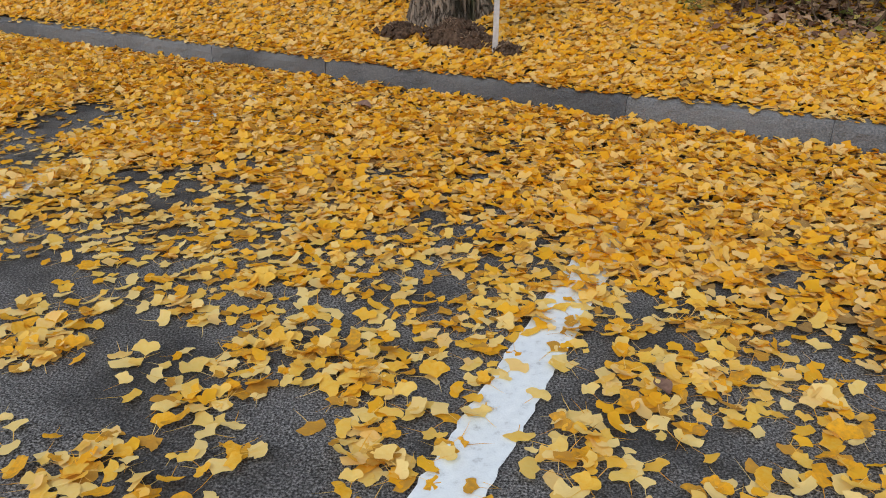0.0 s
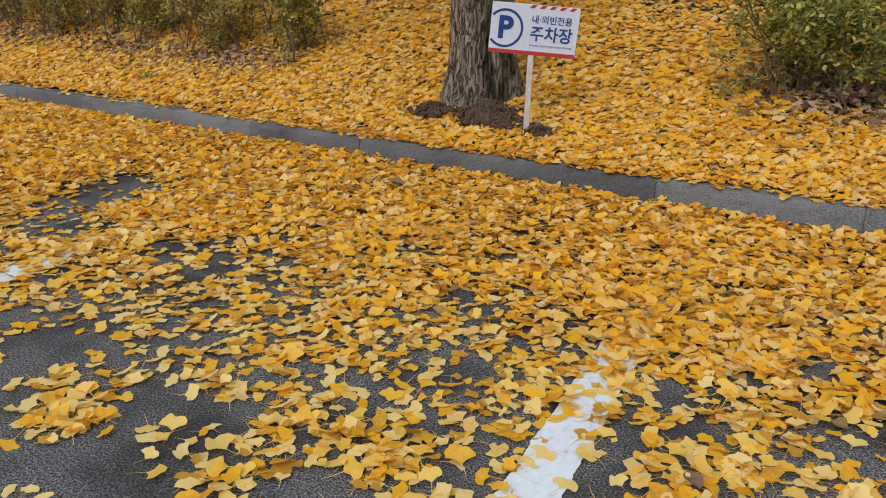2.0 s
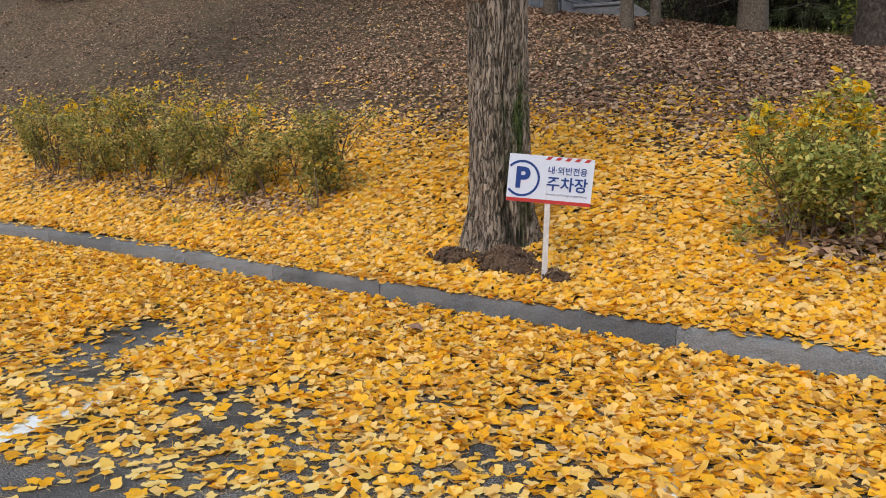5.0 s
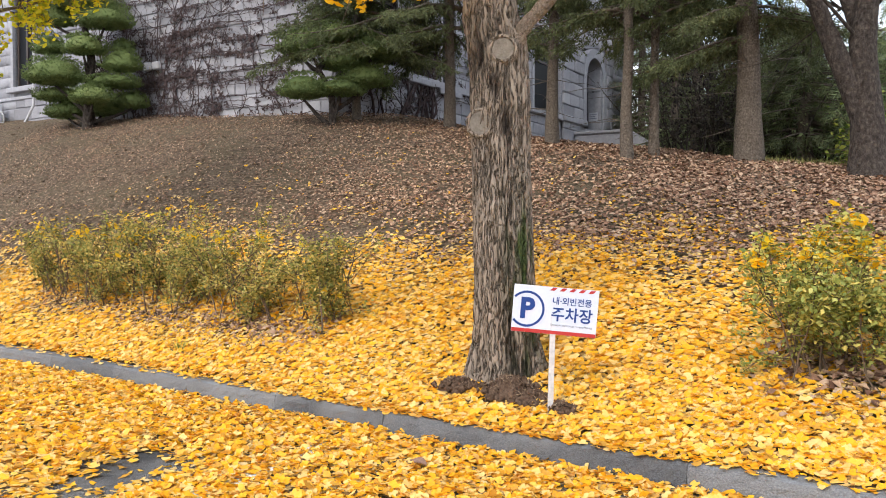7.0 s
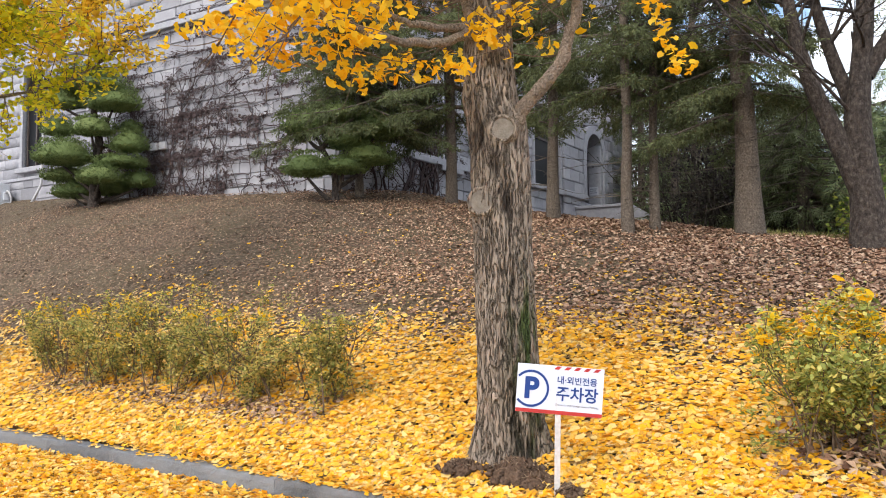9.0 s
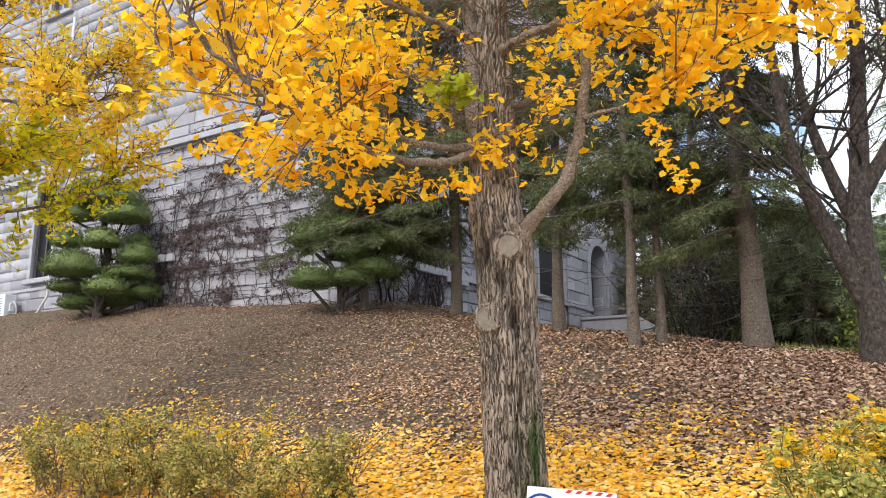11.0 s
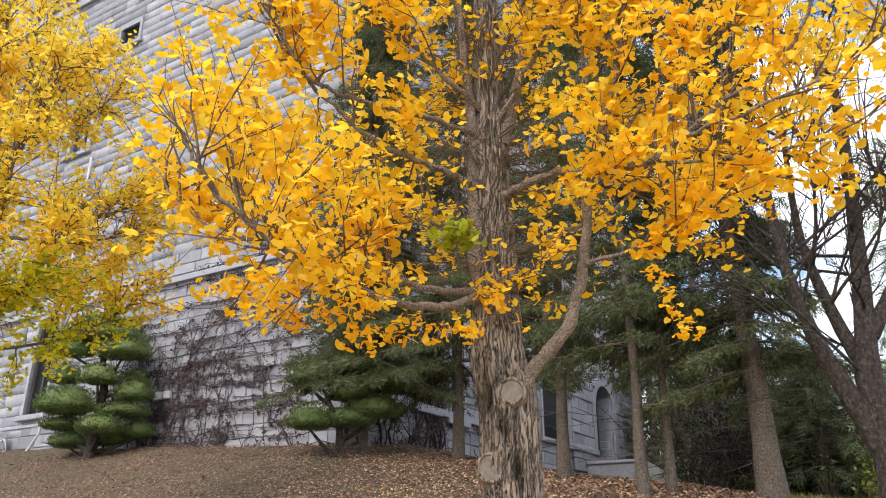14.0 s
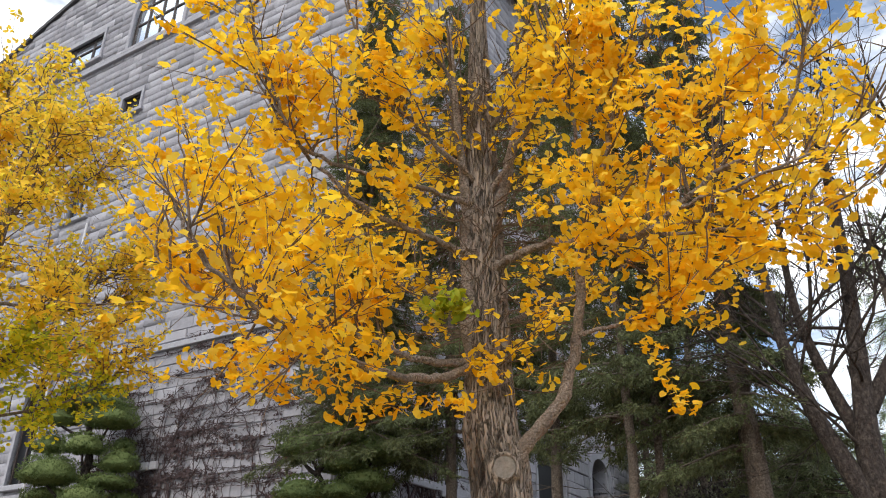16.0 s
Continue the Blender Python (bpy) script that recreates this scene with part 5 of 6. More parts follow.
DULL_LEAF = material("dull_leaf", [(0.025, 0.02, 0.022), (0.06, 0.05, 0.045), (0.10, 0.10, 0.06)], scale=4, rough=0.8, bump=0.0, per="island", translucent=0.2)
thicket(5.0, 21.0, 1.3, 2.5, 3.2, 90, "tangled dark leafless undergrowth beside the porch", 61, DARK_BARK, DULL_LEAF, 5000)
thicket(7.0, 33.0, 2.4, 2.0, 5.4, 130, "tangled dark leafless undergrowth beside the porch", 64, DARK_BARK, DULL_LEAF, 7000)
thicket(7.4, 20.0, 1.6, 2.5, 2.6, 60, "dark evergreen undergrowth beneath the conifers", 62, DARK_BARK, FAR_GREEN, 7000)
thicket(6.1, 13.6, 0.6, 0.5, 0.6, 34, "low shrub with lime green autumn leaves", 63, SHRUB_STEM, LIME, 3500)


# ---- the stone building ----
STONE = material("granite_block", [(0.25, 0.247, 0.268), (0.32, 0.316, 0.342), (0.40, 0.396, 0.425)], scale=7, rough=0.9, bump=0.7, bump_scale=16, bump_dist=0.035, per="island", spread=0.5, coarse=(0.9, (0.30, 0.295, 0.32), 0.5))
STONE_OB = material("granite_block_single", [(0.25, 0.247, 0.268), (0.32, 0.316, 0.342), (0.40, 0.396, 0.425)], scale=7, rough=0.9, bump=0.7, bump_scale=16, bump_dist=0.035, per="object", spread=0.5, coarse=(0.9, (0.30, 0.295, 0.32), 0.5))
MORTAR = material("wall_core", [(0.20, 0.20, 0.22), (0.28, 0.28, 0.30)], scale=10, rough=0.95, bump=0.4)
TRIM_STONE = material("dressed_stone", [(0.30, 0.298, 0.325), (0.40, 0.397, 0.428)], scale=9, rough=0.8, bump=0.3)
FRAME = plain("window_frame_paint", (0.07, 0.055, 0.05), 0.5)
ROOF = material("roof_edge", [(0.05, 0.05, 0.055), (0.10, 0.095, 0.10)], scale=12, rough=0.8, bump=0.3)
GLASS = bpy.data.materials.new("window_glass")
GLASS.use_nodes = True
_b = GLASS.node_tree.nodes["Principled BSDF"]
_b.inputs["Base Color"].default_value, _b.inputs["Roughness"].default_value = (0.42, 0.46, 0.52, 1), 0.06
_b.inputs["Metallic"].default_value = 0.9
# brighter copy of the glass, a strong sky reflection put into its tint
SKY_REFLECT_GLASS = GLASS.copy()
SKY_REFLECT_GLASS.name = "sky_reflect_glass"
SKY_REFLECT_GLASS.node_tree.nodes["Principled BSDF"].inputs["Base Color"].default_value = (0.80, 0.86, 0.92, 1)
# darkened copy of the glass, a dim reflection put into colour and gloss
DIM_REFLECT_GLASS = GLASS.copy()
DIM_REFLECT_GLASS.name = "dim_reflect_glass"
_b = DIM_REFLECT_GLASS.node_tree.nodes["Principled BSDF"]
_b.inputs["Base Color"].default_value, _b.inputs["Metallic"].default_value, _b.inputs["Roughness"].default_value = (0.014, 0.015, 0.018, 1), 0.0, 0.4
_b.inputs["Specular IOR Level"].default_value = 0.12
VINE = material("dry_vine", [(0.030, 0.020, 0.022), (0.105, 0.072, 0.070)], scale=30, rough=0.9, bump=0.3)

CORNER = np.array([-4.45, 17.0, 0.0])
WAY_A, WAY_B = np.array([-0.9157, 0.4019, 0.0]), np.array([0.4019, 0.9157, 0.0])
OUT_A, OUT_B = -WAY_B, -WAY_A
BASE, PEAK_S, PEAK_Z = 2.6, 6.5, 29.2


def frame_of(way, out):
    """Wall coordinates: x along the wall, y out of it, z up."""
    m = Matrix.Identity(4)
    for i in range(3):
        m[i][0], m[i][1], m[i][2], m[i][3] = way[i], out[i], (0, 0, 1)[i], CORNER[i]
    return m


MA, MB = frame_of(WAY_A, OUT_A), frame_of(WAY_B, OUT_B)


def roof_z(s):
    return PEAK_Z - abs(s - PEAK_S) * 0.325


def block_wall(name, m, length, top, openings, courses, seed, label, near, rake=None):
    """Coursed rock-faced blocks on a core wall, with openings through both. near: test for blocks that are parts."""
    rng = np.random.RandomState(seed)
    wall = thing(name, m, label, "wall", kind="structure")
    rest = Heap()
    shapes, count = {}, 0
    core = bmesh.new()

    def block(x0, x1, z0, z1, single):
        g = 0.007
        d0, d1 = 0.0, 0.030 + rng.uniform(-0.012, 0.016)
        c = 0.016
        w, h = x1 - x0 - 2 * g, z1 - z0 - 2 * g
        if w < 0.06 or h < 0.05:
            return
        c = min(c, w * 0.25, h * 0.25)
        j = rng.uniform(-0.009, 0.009, (4, 2))
        v = [(0, d0, 0), (w, d0, 0), (w, d0, h), (0, d0, h),
             (c + j[0, 0], d1, c + j[0, 1]), (w - c + j[1, 0], d1 + j[1, 1], c), (w - c, d1 + j[2, 0], h - c + j[2, 1]), (c, d1 + j[3, 0], h - c)]
        f = [(4, 5, 6, 7), (0, 1, 5, 4), (1, 2, 6, 5), (2, 3, 7, 6), (3, 0, 4, 7)]
        if single:
            key = (round(w, 1), round(h, 2), rng.randint(2))
            if key not in shapes:
                bm = bmesh.new()
                vv = [bm.verts.new(p) for p in v]
                for q in f:
                    bm.faces.new([vv[i] for i in q])
                bmesh.ops.recalc_face_normals(bm, faces=bm.faces)
                if sum(q.normal.y for q in bm.faces) < 0:
                    bmesh.ops.reverse_faces(bm, faces=bm.faces)
                me = bpy.data.meshes.new("stone_block")
                bm.to_mesh(me)
                bm.free()
                me.materials.append(STONE_OB)
                shapes[key] = (me, w, h)
            me, sw, sh = shapes[key]
            ob = part("stone_block", me, parent=wall)
            ob.matrix_local = Matrix.Translation((x0 + g, 0.002, z0 + g)) @ Matrix.Diagonal((w / sw, 1, h / sh, 1))
        else:
            tris = [(q[0], q[k], q[k + 1]) for q in f for k in range(1, len(q) - 1)]
            rest.add(np.array(v) + (x0 + g, 0.002, z0 + g), tris)

    z = BASE
    row = 0
    while z < top:
        h = courses[row % len(courses)]
        x = 0.0
        first = 0.35 + 0.5 * (row % 2)
        while x < length:
            w = first if x == 0 else rng.uniform(0.45, 0.95)
            x1 = min(x + w, length)
            spans = [(x, x1)]
            for ox0, ox1, oz0, oz1 in openings:
                if z + h > oz0 + 0.02 and z < oz1 - 0.02:
                    nxt = []
                    for a, b in spans:
                        if b <= ox0 or a >= ox1:
                            nxt.append((a, b))
                        else:
                            if a < ox0:
                                nxt.append((a, ox0))
                            if b > ox1:
                                nxt.append((ox1, b))
                    spans = nxt
            for a, b in spans:
                if rake is not None and z + h * 0.5 > rake((a + b) / 2):
                    continue
                single = count < 300 and near((a + b) / 2, z)
                count += single
                block(a, b, z, z + h, single)
            x = x1
        z += h
        row += 1
    # the core behind, cut up round the openings
    xs = sorted({0.0, length} | {o[0] for o in openings} | {o[1] for o in openings} | ({PEAK_S} if rake else set()))
    zs = sorted({BASE, top} | {o[2] for o in openings} | {o[3] for o in openings})
    for i in range(len(xs) - 1):
        for k in range(len(zs) - 1):
            a, b, c, d = xs[i], xs[i + 1], zs[k], zs[k + 1]
            if any(a >= o[0] - 1e-6 and b <= o[1] + 1e-6 and c >= o[2] - 1e-6 and d <= o[3] + 1e-6 for o in openings):
                continue
            q = [(a, c), (b, c), (b, d), (a, d)]
            if rake is not None:
                q = [(p, min(r, rake(p))) for p, r in q]
                if max(r for _, r in q) <= c + 1e-4:
                    continue
            front = [core.verts.new((p, 0.0, r)) for p, r in q]
            back = [core.verts.new((p, -0.4, r)) for p, r in q]
            core.faces.new(front)
            core.faces.new(back[::-1])
            for e in range(4):
                core.faces.new((front[e], back[e], back[(e + 1) % 4], front[(e + 1) % 4]))
    bmesh.ops.recalc_face_normals(core, faces=core.faces)
    part("wall_core", core, MORTAR, wall)
    if rest.n:
        ob = part("block_work", rest.mesh("block_work", STONE, False), parent=wall)
        tagged(ob, kind="stuff")
    return wall


def window(m, x0, x1, z0, z1, mullions, transoms, name, label, arch=False, sill=True, glass=None):
    """A window in its opening: dressed surround, sill, frame, bars, panes set back."""
    win = thing(name, m, label, "window", kind="structure")
    w = 0.07
    bm = bmesh.new()
    if arch:
        r = (x1 - x0) / 2
        cx = (x0 + x1) / 2
        zc = z1 - r
        n = 24
        pts_o, pts_i = [(x0 - 0.16, z0), (x0 - 0.16, zc)], [(x0, z0), (x0, zc)]
        for i in range(n + 1):
            a = math.pi - math.pi * i / n
            pts_o.append((cx + (r + 0.16) * math.cos(a), zc + (r + 0.16) * math.sin(a)))
            pts_i.append((cx + r * math.cos(a), zc + r * math.sin(a)))
        pts_o.append((x1 + 0.16, z0))
        pts_i.append((x1, z0))
        for i in range(len(pts_o) - 1):
            q = [pts_o[i], pts_o[i + 1], pts_i[i + 1], pts_i[i]]
            f = [bm.verts.new((p, 0.10, r_)) for p, r_ in q]
            b = [bm.verts.new((p, -0.16, r_)) for p, r_ in q]
            bm.faces.new(f)
            for e in range(4):
                bm.faces.new((f[e], b[e], b[(e + 1) % 4], f[(e + 1) % 4]))
        bmesh.ops.remove_doubles(bm, verts=bm.verts, dist=0.001)
        bmesh.ops.recalc_face_normals(bm, faces=bm.faces)
    else:
        box(bm, x0 - 0.12, x0, -0.15, 0.09, z0, z1)
        box(bm, x1, x1 + 0.12, -0.15, 0.09, z0, z1)
        box(bm, x0 - 0.12, x1 + 0.12, -0.15, 0.092, z1, z1 + 0.22)
    part("surround", bm, TRIM_STONE, win, "dressed pale stone surround")
    if sill:
        bm = bmesh.new()
        box(bm, x0 - 0.25, x1 + 0.25, -0.15, 0.17, z0 - 0.16, z0, 0.02)
        part("window_sill", bm, TRIM_STONE, win)
    zt = z1
    bm = bmesh.new()
    box(bm, x0, x0 + w, -0.14, -0.06, z0, zt)
    box(bm, x1 - w, x1, -0.14, -0.06, z0, zt)
    box(bm, x0 + w, x1 - w, -0.14, -0.06, z0, z0 + w)
    box(bm, x0 + w, x1 - w, -0.14, -0.06, zt - w, zt)
    for f in mullions:
        c = x0 + (x1 - x0) * f
        box(bm, c - w / 2, c + w / 2, -0.145, -0.055, z0 + w, zt - w)
    for f in transoms:
        c = z0 + (zt - z0) * f
        box(bm, x0 + w, x1 - w, -0.141, -0.059, c - w / 2, c + w / 2)
    part("window_frame", bm, FRAME, win)
    fx, fz = [0, *mullions, 1], [0, *transoms, 1]
    for i in range(len(fx) - 1):
        for k in range(len(fz) - 1):
            bm = bmesh.new()
            box(bm, x0 + (x1 - x0) * fx[i], x0 + (x1 - x0) * fx[i + 1], -0.11, -0.10, z0 + (zt - z0) * fz[k], z0 + (zt - z0) * fz[k + 1])
            part("pane", bm, glass or GLASS, win)


# openings on the gable wall, in wall coordinates
OPEN_A = [(13.0, 15.6, 21.95, 23.2), (8.3, 11.2, 21.5, 24.6), (9.75, 10.75, 18.3, 19.05), (11.5, 12.5, 14.5, 16.4), (11.2, 12.2, 5.6, 8.6)]
OPEN_B = [(1.7, 2.4, 5.4, 8.0), (3.1, 3.8, 5.3, 8.0), (4.6, 5.3, 5.2, 8.0), (10.6, 12.85, 5.45, 8.3), (15.33, 17.3, 5.3, 8.4)]
COURSES = [0.36, 0.31, 0.37, 0.30]
block_wall("wall_1", MA, 26.0, 29.4, OPEN_A, COURSES, 5, "gable wall of grey rock-faced granite blocks, vines on its foot", lambda s, z: s < 12 and 3.6 < z < 12, rake=roof_z)
block_wall("wall_2", MB, 21.0, 27.05, OPEN_B, COURSES, 6, "side wall of grey granite blocks, overgrown with dry vines", lambda s, z: s < 19 and 3.4 < z < 9.5)
window(MA, 13.0, 15.6, 21.95, 23.2, (0.28, 0.76), (0.66,), "window_1", "wide low window with dark frame in pale stone", glass=SKY_REFLECT_GLASS)
window(MA, 8.3, 11.2, 21.5, 24.6, (0.26, 0.5, 0.76), (0.40, 0.66), "window_2", "large arched window with dark bars", arch=True, glass=SKY_REFLECT_GLASS)
window(MA, 9.75, 10.75, 18.3, 19.05, (), (), "window_3", "small dark window under a stone lintel", glass=DIM_REFLECT_GLASS)
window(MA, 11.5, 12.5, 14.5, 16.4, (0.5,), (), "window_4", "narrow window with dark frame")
window(MA, 11.2, 12.2, 5.6, 8.6, (0.5,), (0.7,), "window_5", "tall window near the ground with a stone sill", glass=DIM_REFLECT_GLASS)
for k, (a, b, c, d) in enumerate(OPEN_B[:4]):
    window(MB, a, b, c, d, (), (0.6,), "window_%d" % (6 + k), "tall narrow dark window in pale stone", glass=DIM_REFLECT_GLASS)


def band(m, x0, x1, z0, z1, proud, name, label):
    bm = bmesh.new()
    box(bm, x0, x1, -0.05, proud, z0, z1, 0.015)
    ob = part(name, bm, TRIM_STONE)
    ob.matrix_world = m
    tagged(ob, label, "trim", kind="structure")


band(MA, -0.2, 26, 21.20, 21.42, 0.16, "trim_1", "projecting pale stone string course")
band(MA, -0.2, 26, 8.75, 8.92, 0.15, "trim_2", "projecting pale stone string course")
band(MA, -0.15, 26, 5.22, 5.32, 0.075, "trim_3", "thin stone ledge under the vines")
band(MB, -0.1, 9.0, 5.18, 5.36, 0.15, "trim_4", "pale stone sill course")

bm = bmesh.new()
for s0, s1 in ((PEAK_S, 26.5), (PEAK_S, -1.0)):
    z0, z1 = roof_z(s0), roof_z(s1)
    q = [(s0, z0), (s1, z1), (s1, z1 + 0.20), (s0, z0 + 0.20)]
    f = [bm.verts.new((p, 0.14, r)) for p, r in q]
    b = [bm.verts.new((p, -19.0, r)) for p, r in q]
    bm.faces.new(f)
    bm.faces.new(b[::-1])
    for e in range(4):
        bm.faces.new((f[e], b[e], b[(e + 1) % 4], f[(e + 1) % 4]))
bmesh.ops.recalc_face_normals(bm, faces=bm.faces)
roof = part("roof", bm, ROOF)
roof.matrix_world = MA
tagged(roof, "dark pitched roof over the stone gable", "roof", kind="structure")
for m, L, name in ((MA, 26.0, "wall_3"), (MB, 19.0, "wall_4")):
    bm = bmesh.new()
    box(bm, 0.4, L, -19.4 if m is MA else -26.4, -19.0 if m is MA else -26.0, BASE, 24.0)
    ob = part(name, bm, MORTAR)
    ob.matrix_world = m
    tagged(ob, "plain stone back wall of the building", "wall", kind="structure")


PLAQUE = plain("plaque_paint", (0.55, 0.57, 0.62), 0.4)


def build_porch():
    """The arched porch at the far end of the side wall, with its parapet and stair wall."""
    porch = thing("porch", MB, "pale stone porch with a pointed arch and panelled jamb", "porch", kind="structure")
    bm = bmesh.new()
    x0, x1 = 15.33, 17.3
    zs = 5.3
    n = 12
    cx, r = (x0 + x1) / 2, (x1 - x0) / 2
    outer, inner = [], []
    for i in range(n + 1):
        a = math.pi - math.pi * i / n
        inner.append((cx + r * math.cos(a), 7.0 + 1.15 * r * math.sin(a) ** 0.8))
        outer.append((cx + (r + 0.30) * math.cos(a), 7.0 + 1.15 * (r + 0.30) * math.sin(a) ** 0.8))
    inner = [(x0, zs)] + inner + [(x1, zs)]
    outer = [(x0 - 0.30, zs)] + outer + [(x1 + 0.30, zs)]
    for i in range(len(inner) - 1):
        q = [outer[i], outer[i + 1], inner[i + 1], inner[i]]
        f = [bm.verts.new((p, 0.16, r_)) for p, r_ in q]
        b = [bm.verts.new((p, -0.5, r_)) for p, r_ in q]
        bm.faces.new(f)
        for e in range(4):
            bm.faces.new((f[e], b[e], b[(e + 1) % 4], f[(e + 1) % 4]))
    bmesh.ops.recalc_face_normals(bm, faces=bm.faces)
    part("arch", bm, TRIM_STONE, porch)
    for a, b in ((13.0, 15.0), (17.62, 18.35)):
        z = 4.6
        k = 0
        while z < 9.0:
            cuts = [a, a + (b - a) * (0.36 if k % 2 else 0.64), b] if b - a < 2 else [a, a + (0.6 if k % 2 else 1.0), a + (1.5 if k % 2 else 1.9), b]
            for c0, c1 in zip(cuts, cuts[1:]):
                bm = bmesh.new()
                box(bm, c0 + 0.008, c1 - 0.008, 0.06, 0.15 + 0.02 * ((k * 7 + int(c0 * 10)) % 3), z, z + 0.425, 0.03)
                part("pier_block", bm, STONE_OB, porch)
            z += 0.44
            k += 1
    bm = bmesh.new()
    box(bm, 12.9, 15.12, 0.06, 0.30, 5.28, 5.5, 0.03)
    part("base_moulding", bm, TRIM_STONE, porch)
    # dark sheet added behind the opening, its colour standing for the interior's shade
    bm = bmesh.new()
    box(bm, x0 - 1.0, x1 + 1.0, -2.6, -2.5, 4.6, 8.8)
    part("doorway_back", bm, FRAME, porch, "dark sheet standing for the shaded interior behind the arch")
    bm = bmesh.new()
    box(bm, 17.05, 17.3, -0.45, 0.10, 4.6, 8.0, 0.02)
    jamb = part("jamb", bm, TRIM_STONE, porch, "smooth pale stone jamb with a small plaque")
    bm = bmesh.new()
    box(bm, 16.99, 17.07, -0.48, 0.14, 6.95, 7.15, 0.02)
    part("impost", bm, TRIM_STONE, porch)
    bm = bmesh.new()
    box(bm, 17.02, 17.045, -0.40, -0.02, 5.75, 6.1, 0.004)
    plaque = part("plaque", bm, PLAQUE, jamb)
    for i in range(3):
        bm = bmesh.new()
        box(bm, 17.012, 17.018, -0.36, -0.06 - 0.05 * (i % 2), 5.84 + 0.08 * i, 5.87 + 0.08 * i)
        part("lettering_bar", bm, GREY_PRINT, jamb)
    bm = bmesh.new()
    box(bm, 14.0, 14.3, 0.18, 2.12, 2.2, 4.86, 0.02)
    part("parapet", bm, TRIM_STONE, porch)
    bm = bmesh.new()
    box(bm, 13.94, 14.36, 0.16, 2.16, 4.86, 4.97, 0.02)
    part("coping", bm, TRIM_STONE, porch)
    bm = bmesh.new()
    q = [(2.16, 4.95), (2.3, 4.92), (4.9, 3.30), (4.9, 1.6), (2.12, 1.6)]
    f = [bm.verts.new((14.0, p, r_)) for p, r_ in q]
    b = [bm.verts.new((14.3, p, r_)) for p, r_ in q]
    bm.faces.new(f)
    bm.faces.new(b[::-1])
    for e in range(5):
        bm.faces.new((f[e], b[e], b[(e + 1) % 5], f[(e + 1) % 5]))
    bmesh.ops.recalc_face_normals(bm, faces=bm.faces)
    part("stair_wall", bm, TRIM_STONE, porch)


build_porch()


def build_vines(name, m, x0, x1, z_top, count, runs, seed, label, thick=0.026):
    """Leafless creeper: stems that climb and fork, runners along the joints, withered leaves in clumps."""
    rng = np.random.RandomState(seed)
    heap, knots = Heap(), []
    joints = [BASE]
    while joints[-1] < z_top:
        joints.append(joints[-1] + COURSES[(len(joints) - 1) % len(COURSES)])
    joints = [z for z in joints if z > 3.9]

    def creep(x, z, a, L, r, depth):
        n = int(L / 0.16) + 2
        p = [(x, 0.09, z)]
        for _ in range(n):
            a += rng.normal(0, 0.34)
            a += ((math.pi / 2 if depth > 2 else math.pi * round(a / math.pi)) - a) * 0.16
            x += math.cos(a) * 0.16
            z += math.sin(a) * 0.16
            if z > z_top + rng.uniform(-1.2, 0.3) or x < x0 or x > x1:
                break
            p.append((x, 0.09 + rng.uniform(-0.02, 0.03), z))
            if depth and rng.uniform() < 0.15:
                creep(x, z, a + rng.choice([-1, 1]) * rng.uniform(0.6, 1.6), L * rng.uniform(0.15, 0.45), r * 0.6, depth - 1)
        if len(p) > 2:
            heap.tube(np.array(p), np.linspace(r, r * 0.4, len(p)), 3)
            knots.extend(p[1:])
    for _ in range(count):
        creep(rng.uniform(x0, x1), rng.uniform(3.2, 4.2), math.pi / 2 + rng.normal(0, 0.5), rng.uniform(2.0, 6.5), rng.uniform(0.008, thick), 4)
    for _ in range(runs):
        z = joints[int(len(joints) * rng.uniform() ** 1.3)]
        x, L = rng.uniform(x0, x1), rng.uniform(0.5, 2.6)
        n = int(L / 0.14) + 3
        p = np.stack([x + np.linspace(0, L, n), np.full(n, 0.085) + rng.uniform(-0.01, 0.02, n), z + np.cumsum(rng.normal(0, 0.022, n))], -1)
        p = p[p[:, 0] < x1]
        if len(p) > 2:
            heap.tube(p, np.linspace(0.014, 0.005, len(p)), 3)
            knots.extend([tuple(q) for q in p] * 2)
    # withered leaf clumps, thicker in some places than in others
    for q in knots:
        if rng.uniform() > 0.24 + 0.6 * noise.noise((q[0] * 0.9 + seed, q[2] * 1.6, 0.0)):
            continue
        for _ in range(rng.randint(3, 9)):
            c = np.array(q) + rng.normal(0, 1, 3) * (0.10, 0.02, 0.040)
            heap.add(c + rng.normal(0, 1, (3, 3)) * (0.042, 0.015, 0.034), [(0, 1, 2)])
    vine = part("climbing_vine", heap.mesh("climbing_vine", VINE))
    vine.matrix_world = m
    tagged(vine, label, "vine", kind="stuff")


build_vines("climbing_vine", MA, 0.0, 9.0, 8.7, 34, 190, 3, "leafless dark creeper climbing the gable wall")
build_vines("climbing_vine", MB, 0.0, 9.0, 8.0, 30, 0, 4, "thick dead creeper stems on the side wall", 0.05)

